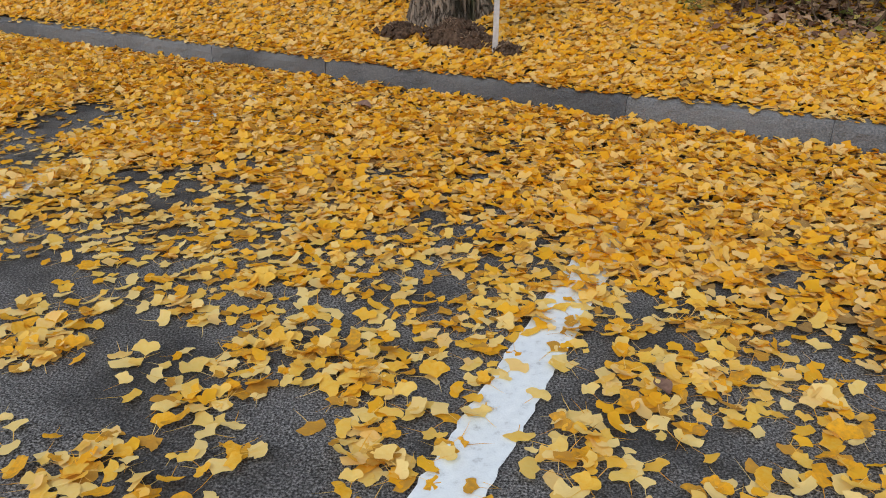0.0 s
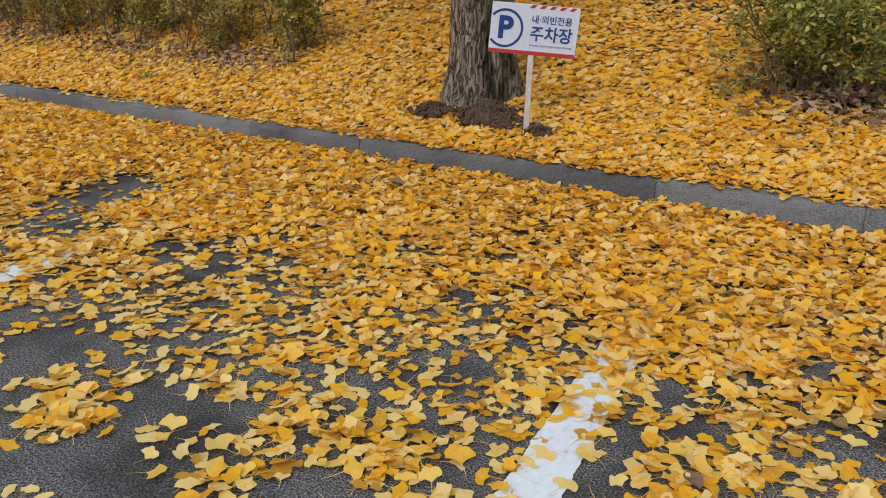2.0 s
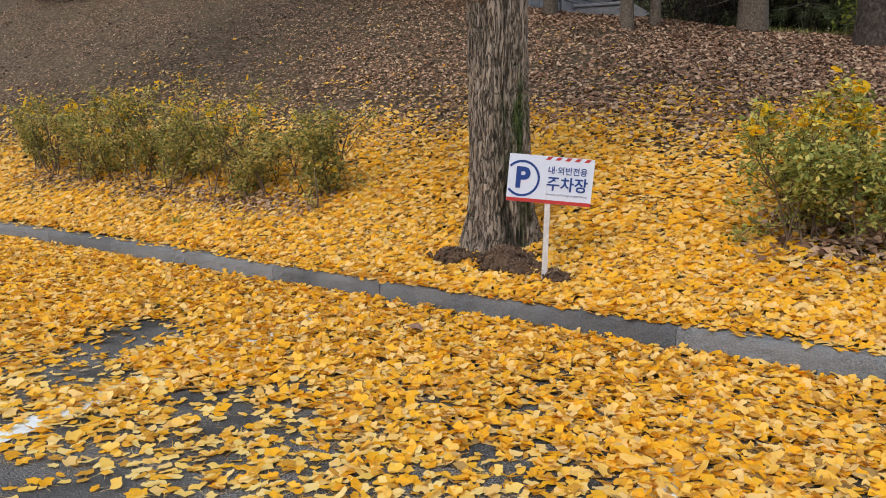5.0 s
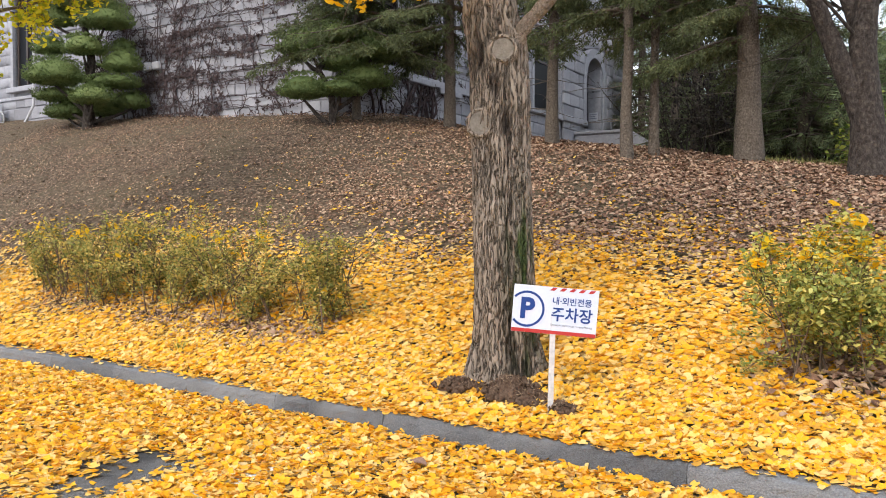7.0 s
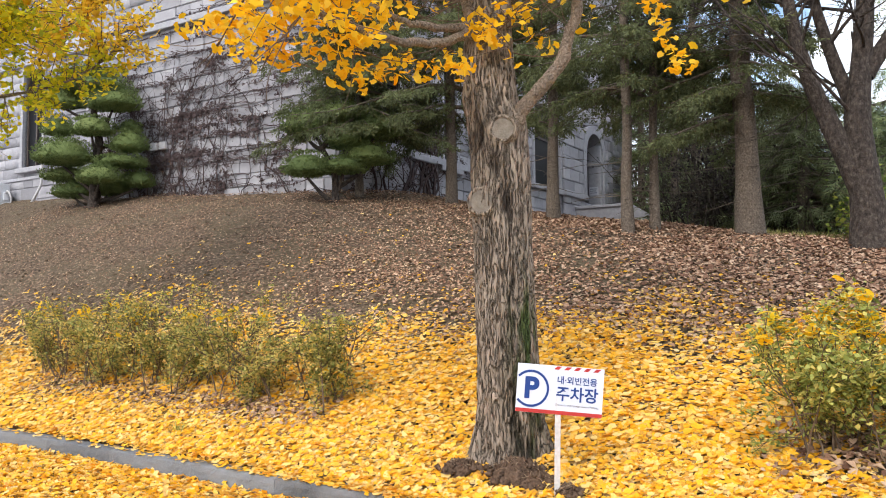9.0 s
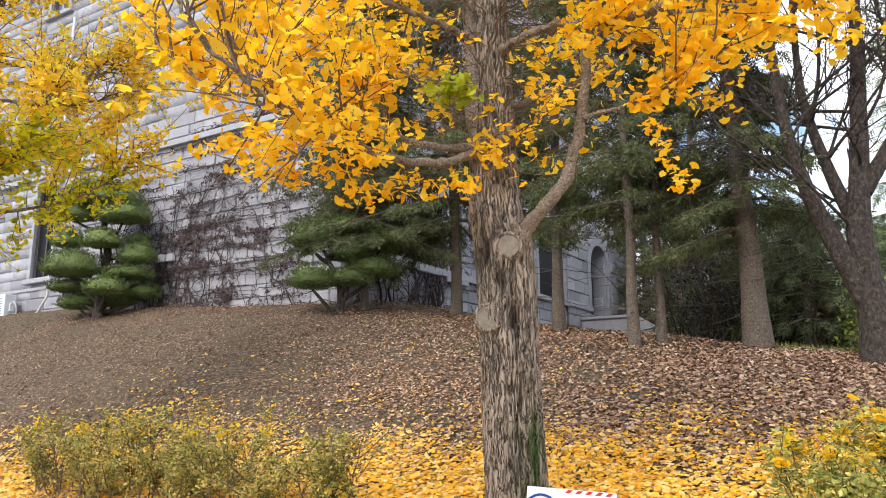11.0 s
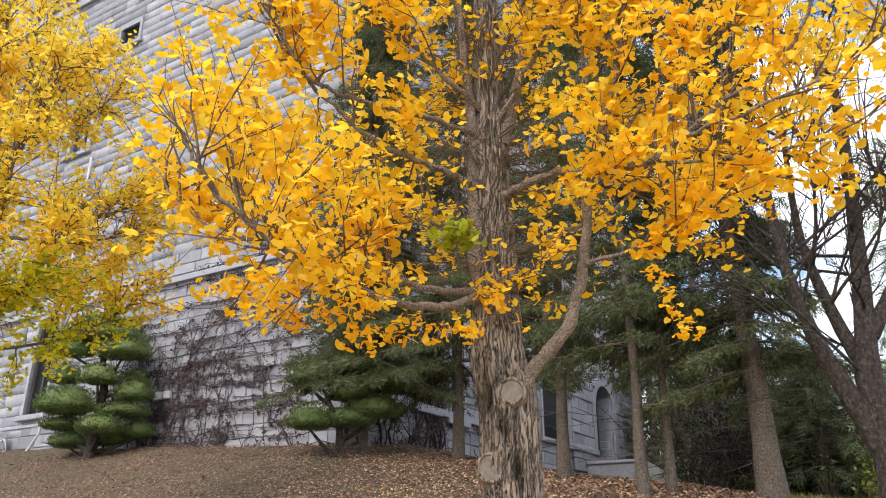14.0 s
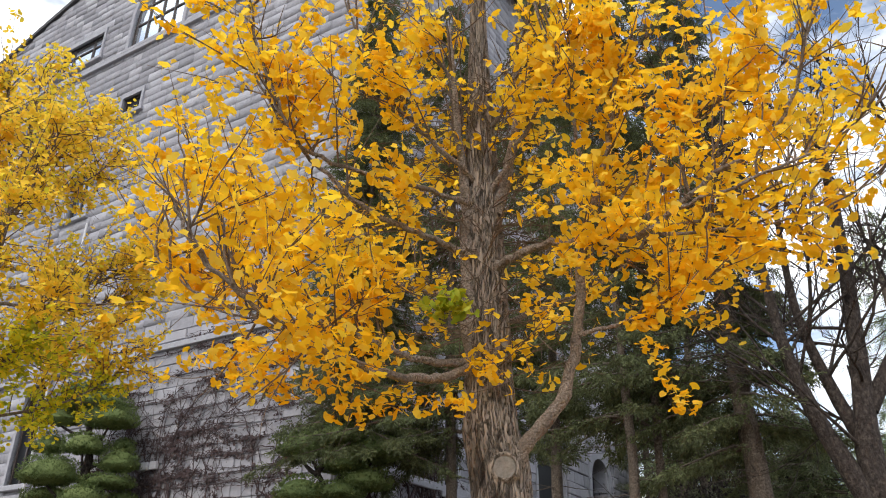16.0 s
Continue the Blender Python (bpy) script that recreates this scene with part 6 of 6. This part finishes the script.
PADS_A = [(-0.68, -0.3, 1.04, 0.8, 0.64, 0.52), (0.91, 0.0, 1.35, 0.51, 0.41, 0.44), (0.09, -0.3, 1.73, 0.56, 0.45, 0.39), (0.42, -0.5, 0.45, 0.56, 0.45, 0.35), (-0.84, 0.0, 2.53, 0.52, 0.41, 0.39), (0.58, -0.2, 2.4, 0.73, 0.59, 0.39), (-0.05, 0.0, 2.89, 0.95, 0.76, 0.34), (-1.25, 0.3, 1.89, 0.44, 0.35, 0.4), (0.72, 0.0, 0.9, 0.66, 0.53, 0.25), (0.79, 0.3, 1.85, 0.32, 0.25, 0.25), (-0.9, 0.2, 0.63, 0.66, 0.53, 0.3), (-0.4, 0.2, 3.27, 0.72, 0.58, 0.3), (-0.75, 0.35, 0.22, 0.62, 0.5, 0.34), (0.15, 0.35, 0.28, 0.6, 0.45, 0.36), (1.0, 0.35, 0.45, 0.42, 0.4, 0.34)]
PADS_B = [(-0.42, -0.3, 0.56, 0.51, 0.41, 0.38), (-0.55, -0.1, 1.48, 0.50, 0.42, 0.36), (0.25, 0.0, 0.62, 0.55, 0.5, 0.26), (0.1, 0.1, 1.75, 0.6, 0.5, 0.3), (0.72, 0.25, 0.85, 0.55, 0.45, 0.36), (0.85, 0.3, 1.45, 0.62, 0.5, 0.42), (0.25, 0.2, 1.2, 0.5, 0.4, 0.34)]
PAD_AT = np.array([-11.3, 18.6])
# cushions of the clipped pine by the gable wall
cloud_pine("clipped_pine", PAD_AT[0], PAD_AT[1], 4.15,
           PADS_A,
           [(0.0, 0.0, -0.3), (0.05, 0, 0.8), (0.1, 0, 1.6), (-0.05, 0, 2.3), (0.05, 0, 3.2)], "pine clipped into flat green cushions beside the stone wall", 14)
cloud_pine("clipped_pine", -4.2, 15.6, 3.62,
           PADS_B,
           [(0.1, 0, -0.3), (0.08, 0, 0.5), (-0.1, 0, 0.9), (-0.3, 0, 1.3)], "pine clipped into round green cushions at the building's corner", 15, girth=0.09)


def wall_box(s, z, label):
    bm = bmesh.new()
    box(bm, s - 0.12, s + 0.12, 0.06, 0.18, z - 0.10, z + 0.10, 0.015)
    ob = part("junction_box", bm, POST_PAINT)
    ob.matrix_world = MA
    tagged(ob, label, "junction box")


wall_box(6.05, 5.60, "small white junction box fixed to the stone wall")
wall_box(5.72, 5.60, "small white junction box fixed to the stone wall")


def build_outdoor_unit(s0, s1, z0, z1):
    """An air conditioner's outdoor unit: casing, valve cover, grille slats, feet and a looped hose."""
    unit = thing("outdoor_unit", MA, "white air conditioner outdoor unit on the ground beside the stone wall", "air conditioner")
    bm = bmesh.new()
    box(bm, s0, s1, 0.25, 0.60, z0 + 0.06, z1, 0.02, 2)
    part("casing", bm, UNIT_WHITE, unit)
    bm = bmesh.new()
    box(bm, s0 - 0.05, s0 - 0.001, 0.32, 0.46, z0 + 0.22, z0 + 0.48, 0.01)
    part("valve_cover", bm, UNIT_WHITE, unit)
    for k in range(7):
        bm = bmesh.new()
        box(bm, s0 + 0.14, s1 - 0.10, 0.601, 0.612, z0 + 0.14 + 0.075 * k, z0 + 0.165 + 0.075 * k, 0.003)
        part("slat", bm, GREY_PRINT, unit)
    for x in (s0 + 0.08, s1 - 0.14):
        bm = bmesh.new()
        box(bm, x, x + 0.07, 0.22, 0.62, z0 - 0.12, z0 + 0.06, 0.005)
        part("foot", bm, GREY_PRINT, unit)
    hose = Heap()
    hose.tube(bend([(s0 - 0.03, 0.40, z0 + 0.42), (s0 - 0.16, 0.42, z0 + 0.50), (s0 - 0.28, 0.40, z0 + 0.36), (s0 - 0.25, 0.36, z0 + 0.16), (s0 - 0.04, 0.34, z0 + 0.14)], 5), [0.022] * 21, 8)
    part("hose", hose.mesh("hose", POST_PAINT), parent=unit)


UNIT_WHITE = material("unit_casing", [(0.58, 0.60, 0.64), (0.70, 0.72, 0.76)], scale=18, rough=0.45, bump=0.1, bump_dist=0.003)
build_outdoor_unit(12.5, 13.4, 4.38, 5.12)
heap = Heap()
heap.tube([(11.55, 0.30, 4.25), (11.25, 0.24, 4.6), (11.02, 0.18, 5.0), (11.0, 0.17, 6.0), (11.0, 0.17, 9.0), (11.0, 0.17, 14.0)], [0.038] * 6, 12)
pipe = part("downpipe", heap.mesh("downpipe", POST_PAINT))
pipe.matrix_world = MA
tagged(pipe, "pale grey metal downpipe on the stone wall", "downpipe")


# ---- fallen leaves ----
def build_litter():
    rng = np.random.RandomState(77)
    near = [ginkgo_leaf(13, 0.16, 64, 0.03, 0.03, 1.38, 0.03, 11), ginkgo_leaf(13, 0.07, 72, -0.06, 0.08, 1.25, 0.035, 12), ginkgo_leaf(12, 0.04, 56, 0.10, -0.05, 1.50, 0.03, 13),
            ginkgo_leaf(13, 0.34, 78, 0.02, -0.08, 1.25, 0.03, 14), ginkgo_leaf(12, 0.06, 50, -0.10, 0.12, 1.12, 0.04, 15), ginkgo_leaf(13, 0.12, 74, 0.30, 0.34, 1.25, 0.04, 16), ginkgo_leaf(13, 0.20, 60, 0.02, 0.02, 1.38, 0.03, 17)]
    far = [ginkgo_leaf(6, 0.15, 68, 0.12, 0.10, 0, 0.05, 21), ginkgo_leaf(6, 0.10, 74, -0.16, 0.22, 0, 0.06, 22), ginkgo_leaf(5, 0.05, 62, 0.26, -0.14, 0, 0.05, 23), ginkgo_leaf(6, 0.2, 80, 0.3, 0.3, 0, 0.05, 24)]
    mid = [ginkgo_leaf(7, 0.30, 66, 0.04, 0.04, 0, 0.06, 31), ginkgo_leaf(7, 0.14, 72, -0.10, 0.14, 0, 0.07, 32), ginkgo_leaf(7, 0.05, 58, 0.16, -0.08, 0, 0.06, 33), ginkgo_leaf(7, 0.50, 80, 0.02, -0.12, 0, 0.05, 34), ginkgo_leaf(7, 0.22, 74, 0.30, 0.30, 0, 0.06, 35), ginkgo_leaf(7, 0.36, 62, -0.25, 0.20, 0, 0.06, 36)]
    # bare patches of asphalt: x, y, radius, how bare
    bare = np.array([(-0.95, 1.84, 0.14, 0.92), (-0.77, 1.77, 0.12, 0.9), (-1.08, 1.49, 0.17, 0.92), (-0.91, 1.44, 0.14, 0.92), (-0.71, 1.41, 0.09, 0.85), (-0.29, 1.31, 0.10, 0.92), (-0.24, 1.16, 0.12, 0.95), (-1.45, 2.11, 0.15, 0.8),
                     (-0.63, 1.18, 0.05, 0.8), (-0.92, 1.13, 0.08, 0.8), (0.74, 1.96, 0.11, 0.9), (0.83, 1.80, 0.10, 0.9), (1.01, 2.07, 0.09, 0.85), (1.28, 2.19, 0.11, 0.85), (0.93, 1.26, 0.12, 0.9), (0.63, 1.22, 0.10, 0.85), (0.31, 1.13, 0.08, 0.85)])
    gaps = np.array([(-2.2, 4.24, 0.32, 0.97), (-2.28, 3.83, 0.28, 0.94), (-2.2, 3.43, 0.26, 0.88), (-1.39, 3.13, 0.26, 0.94), (-1.12, 2.95, 0.15, 0.85), (-0.84, 2.79, 0.11, 0.8), (-0.23, 3.23, 0.10, 0.8), (0.18, 3.15, 0.09, 0.8),
                     (-0.23, 2.47, 0.09, 0.75), (0.04, 2.73, 0.09, 0.75), (0.51, 2.45, 0.09, 0.75), (0.0, 2.15, 0.11, 0.75), (1.19, 1.82, 0.08, 0.8), (1.37, 1.85, 0.08, 0.8), (1.31, 1.56, 0.08, 0.8), (0.60, 1.75, 0.09, 0.85)])
    bare = np.vstack([bare, gaps])

    def cover(u, v):
        x, y = xy(u, v)
        base = np.interp(v, [-8.0, -5.15, -4.2, -3.3, -2.75, -2.2, -1.5, -0.6, 0], [0.0, 0.0, 0.06, 0.12, 0.21, 0.57, 1.0, 1.05, 1.1])
        base = base * np.interp(u, [-9, -3.5, -1.4, -0.3], [0.75, 1.15, 1.6, 1.0])
        n = np.array([noise.noise((p * 1.6, q * 1.6, 1)) + 0.6 * noise.noise((p * 4.5, q * 4.5, 5)) for p, q in zip(x, y)])
        base = base * np.clip(1 + n * 1.1 * np.interp(v, [-3, -1.2, 0], [1, 0.45, 0.1]), 0.08, 1.5)
        along = np.clip(((x - 0.12) * 0.357 + (y - 1.0) * 0.934), 0, 1.05)
        base = base * (1 - 0.55 * np.exp(-((x - 0.12 - along * 0.357) ** 2 + (y - 1.0 - along * 0.934) ** 2) / 0.09 ** 2))
        base = np.clip(base, 0, 1.05)
        for bx, by, br, k in bare:
            base = base * (1 - k * np.exp(-(((x - bx) ** 2 + (y - by) ** 2) / br ** 2) ** 1.5))
        for bx, by, br in ((-1.55, 3.55, 0.35), (-1.75, 3.15, 0.16), (0.95, 3.1, 0.35), (1.2, 3.7, 0.4), (0.66, 2.42, 0.16), (-0.51, 1.44, 0.10), (-1.12, 1.75, 0.11), (-1.10, 1.62, 0.10), (-0.64, 1.12, 0.07), (-0.75, 1.10, 0.09),
                           (-0.42, 1.17, 0.08), (-0.07, 1.50, 0.11), (-0.19, 1.64, 0.12), (-0.06, 1.26, 0.10), (-0.41, 1.72, 0.10), (0.98, 1.81, 0.11), (0.85, 1.55, 0.15), (0.49, 1.26, 0.09), (1.14, 1.46, 0.13), (0.03, 1.17, 0.07), (-0.73, 1.88, 0.07)):
            base = base + 0.55 * np.exp(-((x - bx) ** 2 + (y - by) ** 2) / br ** 2)
        return np.clip(base, 0, 1.15)

    def slope(x, y):
        """Rotations that lay a flat thing on the bank."""
        e = 0.05
        h = lambda a, b: bank(*uv(a, b))
        nrm = np.stack([-(h(x + e, y) - h(x - e, y)) / (2 * e), -(h(x, y + e) - h(x, y - e)) / (2 * e), np.ones(len(x))], -1)
        nrm /= np.linalg.norm(nrm, axis=1)[:, None]
        tx = np.cross(np.tile([0.0, 1.0, 0.0], (len(x), 1)), nrm)
        tx /= np.linalg.norm(tx, axis=1)[:, None]
        return np.stack([tx, np.cross(nrm, tx), nrm], -1)

    # on the road
    n = int(1420 * 24 * 5.2)
    u, v = rng.uniform(-13, 11, n), rng.uniform(-5.2, -0.012, n)
    c = cover(u, v)
    keep = rng.uniform(0, 1.12, n) < c * np.interp(u, [-11, -8, -6, 3, 4.5, 8], [0.0, 0.25, 1, 1, 0.35, 0.0])
    u, v, c = u[keep], v[keep], c[keep]
    x, y = xy(u, v)
    n = len(u)
    z = 0.008 + rng.uniform(0, 1, n) * (0.004 + 0.024 * np.clip(c - 0.25, 0, 1)) + 0.022 * np.exp(v / 0.12) * rng.uniform(0, 1, n)
    at = np.stack([x, y, z], -1)
    size = np.clip(rng.normal(0.041, 0.0075, n), 0.022, 0.058) * np.interp(v, [-3.0, -1.8], [1.06, 1.0])
    rot = rotations(n, rng, 0.15 + 0.24 * np.clip(c - 0.2, 0, 1))
    close = (v < -1.9) & (np.abs(u - 0.8) < 3.2)
    single = np.where(close & (y > 0.9) & (y < 2.1) & (np.abs(x) < 1.3))[0]
    single = rng.choice(single, min(300, len(single)), replace=False)
    joined = np.ones(n, bool)
    joined[single] = False
    a = joined & close
    b = joined & ~close
    # trodden leaves on the open asphalt are drier and paler than those by the kerb
    dry = rng.uniform(size=n) < np.interp(v, [-3.2, -1.2], [0.85, 0.12])
    va, ta = scatter(near, at[a & dry], size[a & dry], rot[a & dry], rng)
    vc, tc = scatter(near, at[a & ~dry], size[a & ~dry], rot[a & ~dry], rng)
    vb, tb = scatter(mid, at[b], size[b] * 1.04, rot[b], rng)
    litter = part("fallen_leaves", tri_mesh("fallen_leaves", np.vstack([vc, vb]), np.vstack([tc, tb + len(vc)]), LITTER, True))
    part("trodden_leaves", tri_mesh("trodden_leaves", va, ta, LITTER_DRY, True), parent=litter, label="flattened pale straw-yellow leaves")["kind"] = "stuff"
    old = np.where((c > 0.75) & (v > -2.0))[0]
    old = rng.choice(old, len(old) // 3, replace=False)
    ox, oy = x[old] + rng.normal(0, 0.05, len(old)), y[old] + rng.normal(0, 0.05, len(old))
    ok = uv(ox, oy)[1] < -0.02
    ox, oy = ox[ok], oy[ok]
    vo, to = scatter(far, np.stack([ox, oy, np.full(len(ox), 0.009)], -1), rng.uniform(0.034, 0.048, len(ox)), rotations(len(ox), rng, 0.05), rng)
    part("matted_leaves", tri_mesh("matted_leaves", vo, to, LITTER_OLD), parent=litter, label="flat brownish older leaves under the fresh ones")["kind"] = "stuff"
    tagged(litter, "carpet of fallen golden ginkgo leaves over the asphalt", "leaves", kind="stuff")
    shapes = []
    for tv, tt in near:
        shapes.append(tri_mesh("leaf", tv, tt, LITTER_OB, True))
    for i in single:
        ob = part("leaf", shapes[rng.randint(len(shapes))], parent=litter)
        ob.matrix_local = Matrix.Translation(at[i]) @ Matrix(rot[i].tolist()).to_4x4() @ Matrix.Scale(float(size[i]), 4)
    # on kerb and bank, thinning uphill
    n = 2150 * 26 * 8
    u, v = rng.uniform(-14, 12, n), rng.uniform(0.02, 9.0, n) 
    x, y = xy(u, v)
    EDGE_U, EDGE_V = [-14, -9, -6.7, -4.5, -3.3, -2.0, -0.5, 1.0, 12], [1.6, 1.8, 2.0, 2.3, 2.8, 3.3, 3.8, 4.0, 4.0]
    edge = np.interp(u, EDGE_U, EDGE_V)
    nn = np.array([noise.noise((p * 0.9, q * 0.9, 2)) + 0.5 * noise.noise((p * 3.1, q * 3.1, 9)) for p, q in zip(x, y)])
    c = 1 / (1 + np.exp((v - edge - nn * 0.9) / 0.42)) * 0.97 + 0.035 * np.exp(-np.clip(v - edge, 0, 9) / 2.0)
    c = c * np.clip(1.0 + 0.35 * nn, 0.4, 1.1)
    # brown litter gathers under the left hedge instead
    c = c * (1 - 0.7 * np.exp(-((v - 1.0 - 0.15 * nn) / 0.22) ** 2) * ((u > -7.2) & (u < -2.5)))
    # golden leaves thinned under the right hedge, partly to paint in its shade
    c = c * (1 - 0.8 * np.exp(-((v - 1.45 - 0.15 * nn) / 0.40) ** 2) * np.clip((u - 1.2) / 0.4, 0, 1) * (u < 4.8))
    # the kerb's top is swept bare at its ends
    c = c * np.where(v < 0.15, np.interp(u, [-4, -2.5, -1.5, 1.0, 1.8], [0.12, 0.4, 1.0, 1.0, 0.3]), 1.0)
    # the dug soil and the trunk's foot stay bare
    c = c * (1 - 0.93 * np.exp(-(((x + 0.02) / 0.27) ** 2 + ((y - 5.33) / 0.17) ** 2) ** 2)) * (1 - 0.7 * np.exp(-(((x + 0.42) / 0.13) ** 2 + ((y - 5.46) / 0.09) ** 2) ** 2)) * (1 - 0.9 * np.exp(-(((x - 0.32) / 0.10) ** 2 + ((y - 5.0) / 0.07) ** 2)))
    c = c * (((x + 0.05) ** 2 + (y - 5.72) ** 2) > 0.27 ** 2)
    keep = rng.uniform(0, 1.0, n) < c * np.interp(v, [0, 0.3, 1.5, 3, 5], [1.0, 0.9, 0.68, 0.52, 0.42]) * np.interp(u, [-12, -10, -8.5, 3, 4.5, 8], [0.0, 0.25, 1, 1, 0.35, 0.0])
    u, v, x, y, c = u[keep], v[keep], x[keep], y[keep], c[keep]
    n = len(u)
    z = bank(u, v) + 0.006 + rng.uniform(0, 0.024, n) * c * np.clip(v / 0.12, 0.25, 1)
    at = np.stack([x, y, z], -1)
    size = np.clip(rng.normal(0.041, 0.007, n), 0.024, 0.056)
    rot = slope(x, y) @ rotations(n, rng, 0.19)
    a = (v < 1.0) & (u > -5.5) & (u < 4)
    va, ta = scatter(mid, at[a], size[a], rot[a], rng)
    vb, tb = scatter(far, at[~a], size[~a], rot[~a], rng)
    vb, tb = np.vstack([va, vb]), np.vstack([ta, tb + len(va)])
    drift = part("fallen_leaves", tri_mesh("fallen_leaves", vb, tb, LITTER, True))
    tagged(drift, "carpet of fallen golden ginkgo leaves on the bank", "leaves", kind="stuff")
    old = rng.choice(n, int(n * 0.55), replace=False)
    old = old[v[old] > 0.2]
    ox, oy = x[old] + rng.normal(0, 0.06, len(old)), y[old] + rng.normal(0, 0.06, len(old))
    ok = (uv(ox, oy)[1] > 0.18) & (((ox + 0.02) / 0.3) ** 2 + ((oy - 5.33) / 0.19) ** 2 > 1)
    ox, oy = ox[ok], oy[ok]
    oz = bank(*uv(ox, oy)) + 0.002
    vo, to = scatter(far, np.stack([ox, oy, oz], -1), rng.uniform(0.036, 0.050, len(ox)), slope(ox, oy) @ rotations(len(ox), rng, 0.08), rng)
    part("matted_leaves", tri_mesh("matted_leaves", vo, to, LITTER_OLD), parent=drift, label="flat brownish older leaves under the fresh ones")["kind"] = "stuff"
    # brown leaves higher up
    n = 250000
    u, v = rng.uniform(-18, 7, n), rng.uniform(0.6, 11, n)
    x, y = xy(u, v)
    nn = np.array([noise.noise((p * 0.6, q * 0.6, 4)) for p, q in zip(x, y)])
    c = np.interp(x, [-14, -6, -2, 0, 4, 12], [0.28, 0.36, 0.62, 0.85, 0.95, 0.9]) * np.clip(0.75 + 0.9 * nn, 0.1, 1.2) / (1 + np.exp(-(v - np.interp(u, EDGE_U, EDGE_V) - nn * 0.8 + 0.2) / 0.3))
    c = np.maximum(c, 0.95 * np.exp(-((v - 1.05) / 0.3) ** 2) * ((u > -7.6) & (u < -2.5)))
    # brown leaves under the right hedge, their dark colour partly standing for its shade
    c = np.maximum(c, 0.95 * np.exp(-((v - 1.5) / 0.4) ** 2) * ((u > 1.2) & (u < 4.8)))
    keep = rng.uniform(size=n) < c
    u, v, x, y = u[keep], v[keep], x[keep], y[keep]
    n = len(u)
    curled = [(np.array([(0, 0, 0), (w, 0.5, h), (0, 1, g), (-w, 0.55, h)], np.float32), np.array([(0, 1, 2), (0, 2, 3)], np.int32)) for w, h, g in ((0.38, 0.3, 0.1), (0.30, -0.25, 0.0), (0.45, 0.2, 0.25), (0.34, 0.1, -0.1))]
    at = np.stack([x, y, bank(u, v) + 0.012 + rng.uniform(0, 0.02, n)], -1)
    vb, tb = scatter(curled, at, rng.uniform(0.036, 0.085, n) * np.interp(x, [-5, -1.5, 1], [0.52, 0.75, 0.95]), slope(x, y) @ rotations(n, rng, 0.3), rng)
    tagged(part("brown_leaves", tri_mesh("brown_leaves", vb, tb, BROWN)), "dry brown leaves scattered over the earth bank", "leaves", kind="stuff")
    # clods and crumbs of bare earth, and fallen twigs
    n = 5000
    u, v = rng.uniform(-20, 3, n), rng.uniform(2.4, 9.6, n)
    x, y = xy(u, v)
    ball = np.array([(1, 0, 0), (-1, 0, 0), (0, 1, 0), (0, -1, 0), (0, 0, 0.8), (0, 0, -0.8)], np.float32)
    lumps = [(ball * rng.uniform(0.6, 1.3, (6, 1)).astype(np.float32), np.array([(0, 2, 4), (2, 1, 4), (1, 3, 4), (3, 0, 4), (2, 0, 5), (1, 2, 5), (3, 1, 5), (0, 3, 5)], np.int32)) for _ in range(5)]
    vb, tb = scatter(lumps, np.stack([x, y, bank(u, v) - 0.004], -1), 0.008 + 0.028 * rng.uniform(size=n) ** 3, rotations(n, rng, 0.5), rng)
    tagged(part("earth_crumbs", tri_mesh("earth_crumbs", vb, tb, SOIL)), "clods of bare brown earth on the bank", "soil", kind="stuff")
    sticks = Heap()
    for _ in range(150):
        su, sv, a, L = rng.uniform(-17, 3), rng.uniform(4.5, 9.2), rng.uniform(0, 6.28), rng.uniform(0.12, 0.6)
        px, py = xy(su, sv)
        line = [(px + math.cos(a) * L * f, py + math.sin(a) * L * f, on_bank(px + math.cos(a) * L * f, py + math.sin(a) * L * f) + 0.012 + rng.uniform(0, 0.02)) for f in (0, 0.5, 1)]
        sticks.tube(np.array(line), [0.010, 0.008, 0.004], 4)
    tagged(part("fallen_twigs", sticks.mesh("fallen_twigs", TWIG)), "dry fallen twigs lying on the bare earth", "twigs", kind="stuff")
    # a strip of grass behind the crest
    n = 5000
    x, y = rng.uniform(3.6, 8.5, n), rng.uniform(12.2, 15.5, n)
    blade = [(np.array([(-0.07, 0, 0), (0.07, 0, 0), (k, 0.3, 1.0)], np.float32), np.array([(0, 1, 2)], np.int32)) for k in (-0.2, 0.0, 0.25)]
    vb, tb = scatter(blade, np.stack([x, y, bank(*uv(x, y)) - 0.02], -1), rng.uniform(0.06, 0.16, n), rotations(n, rng, 0.4), rng)
    tagged(part("grass", tri_mesh("grass", vb, tb, GRASS)), "strip of yellowish green grass behind the leaf litter", "grass", kind="stuff")


build_litter()
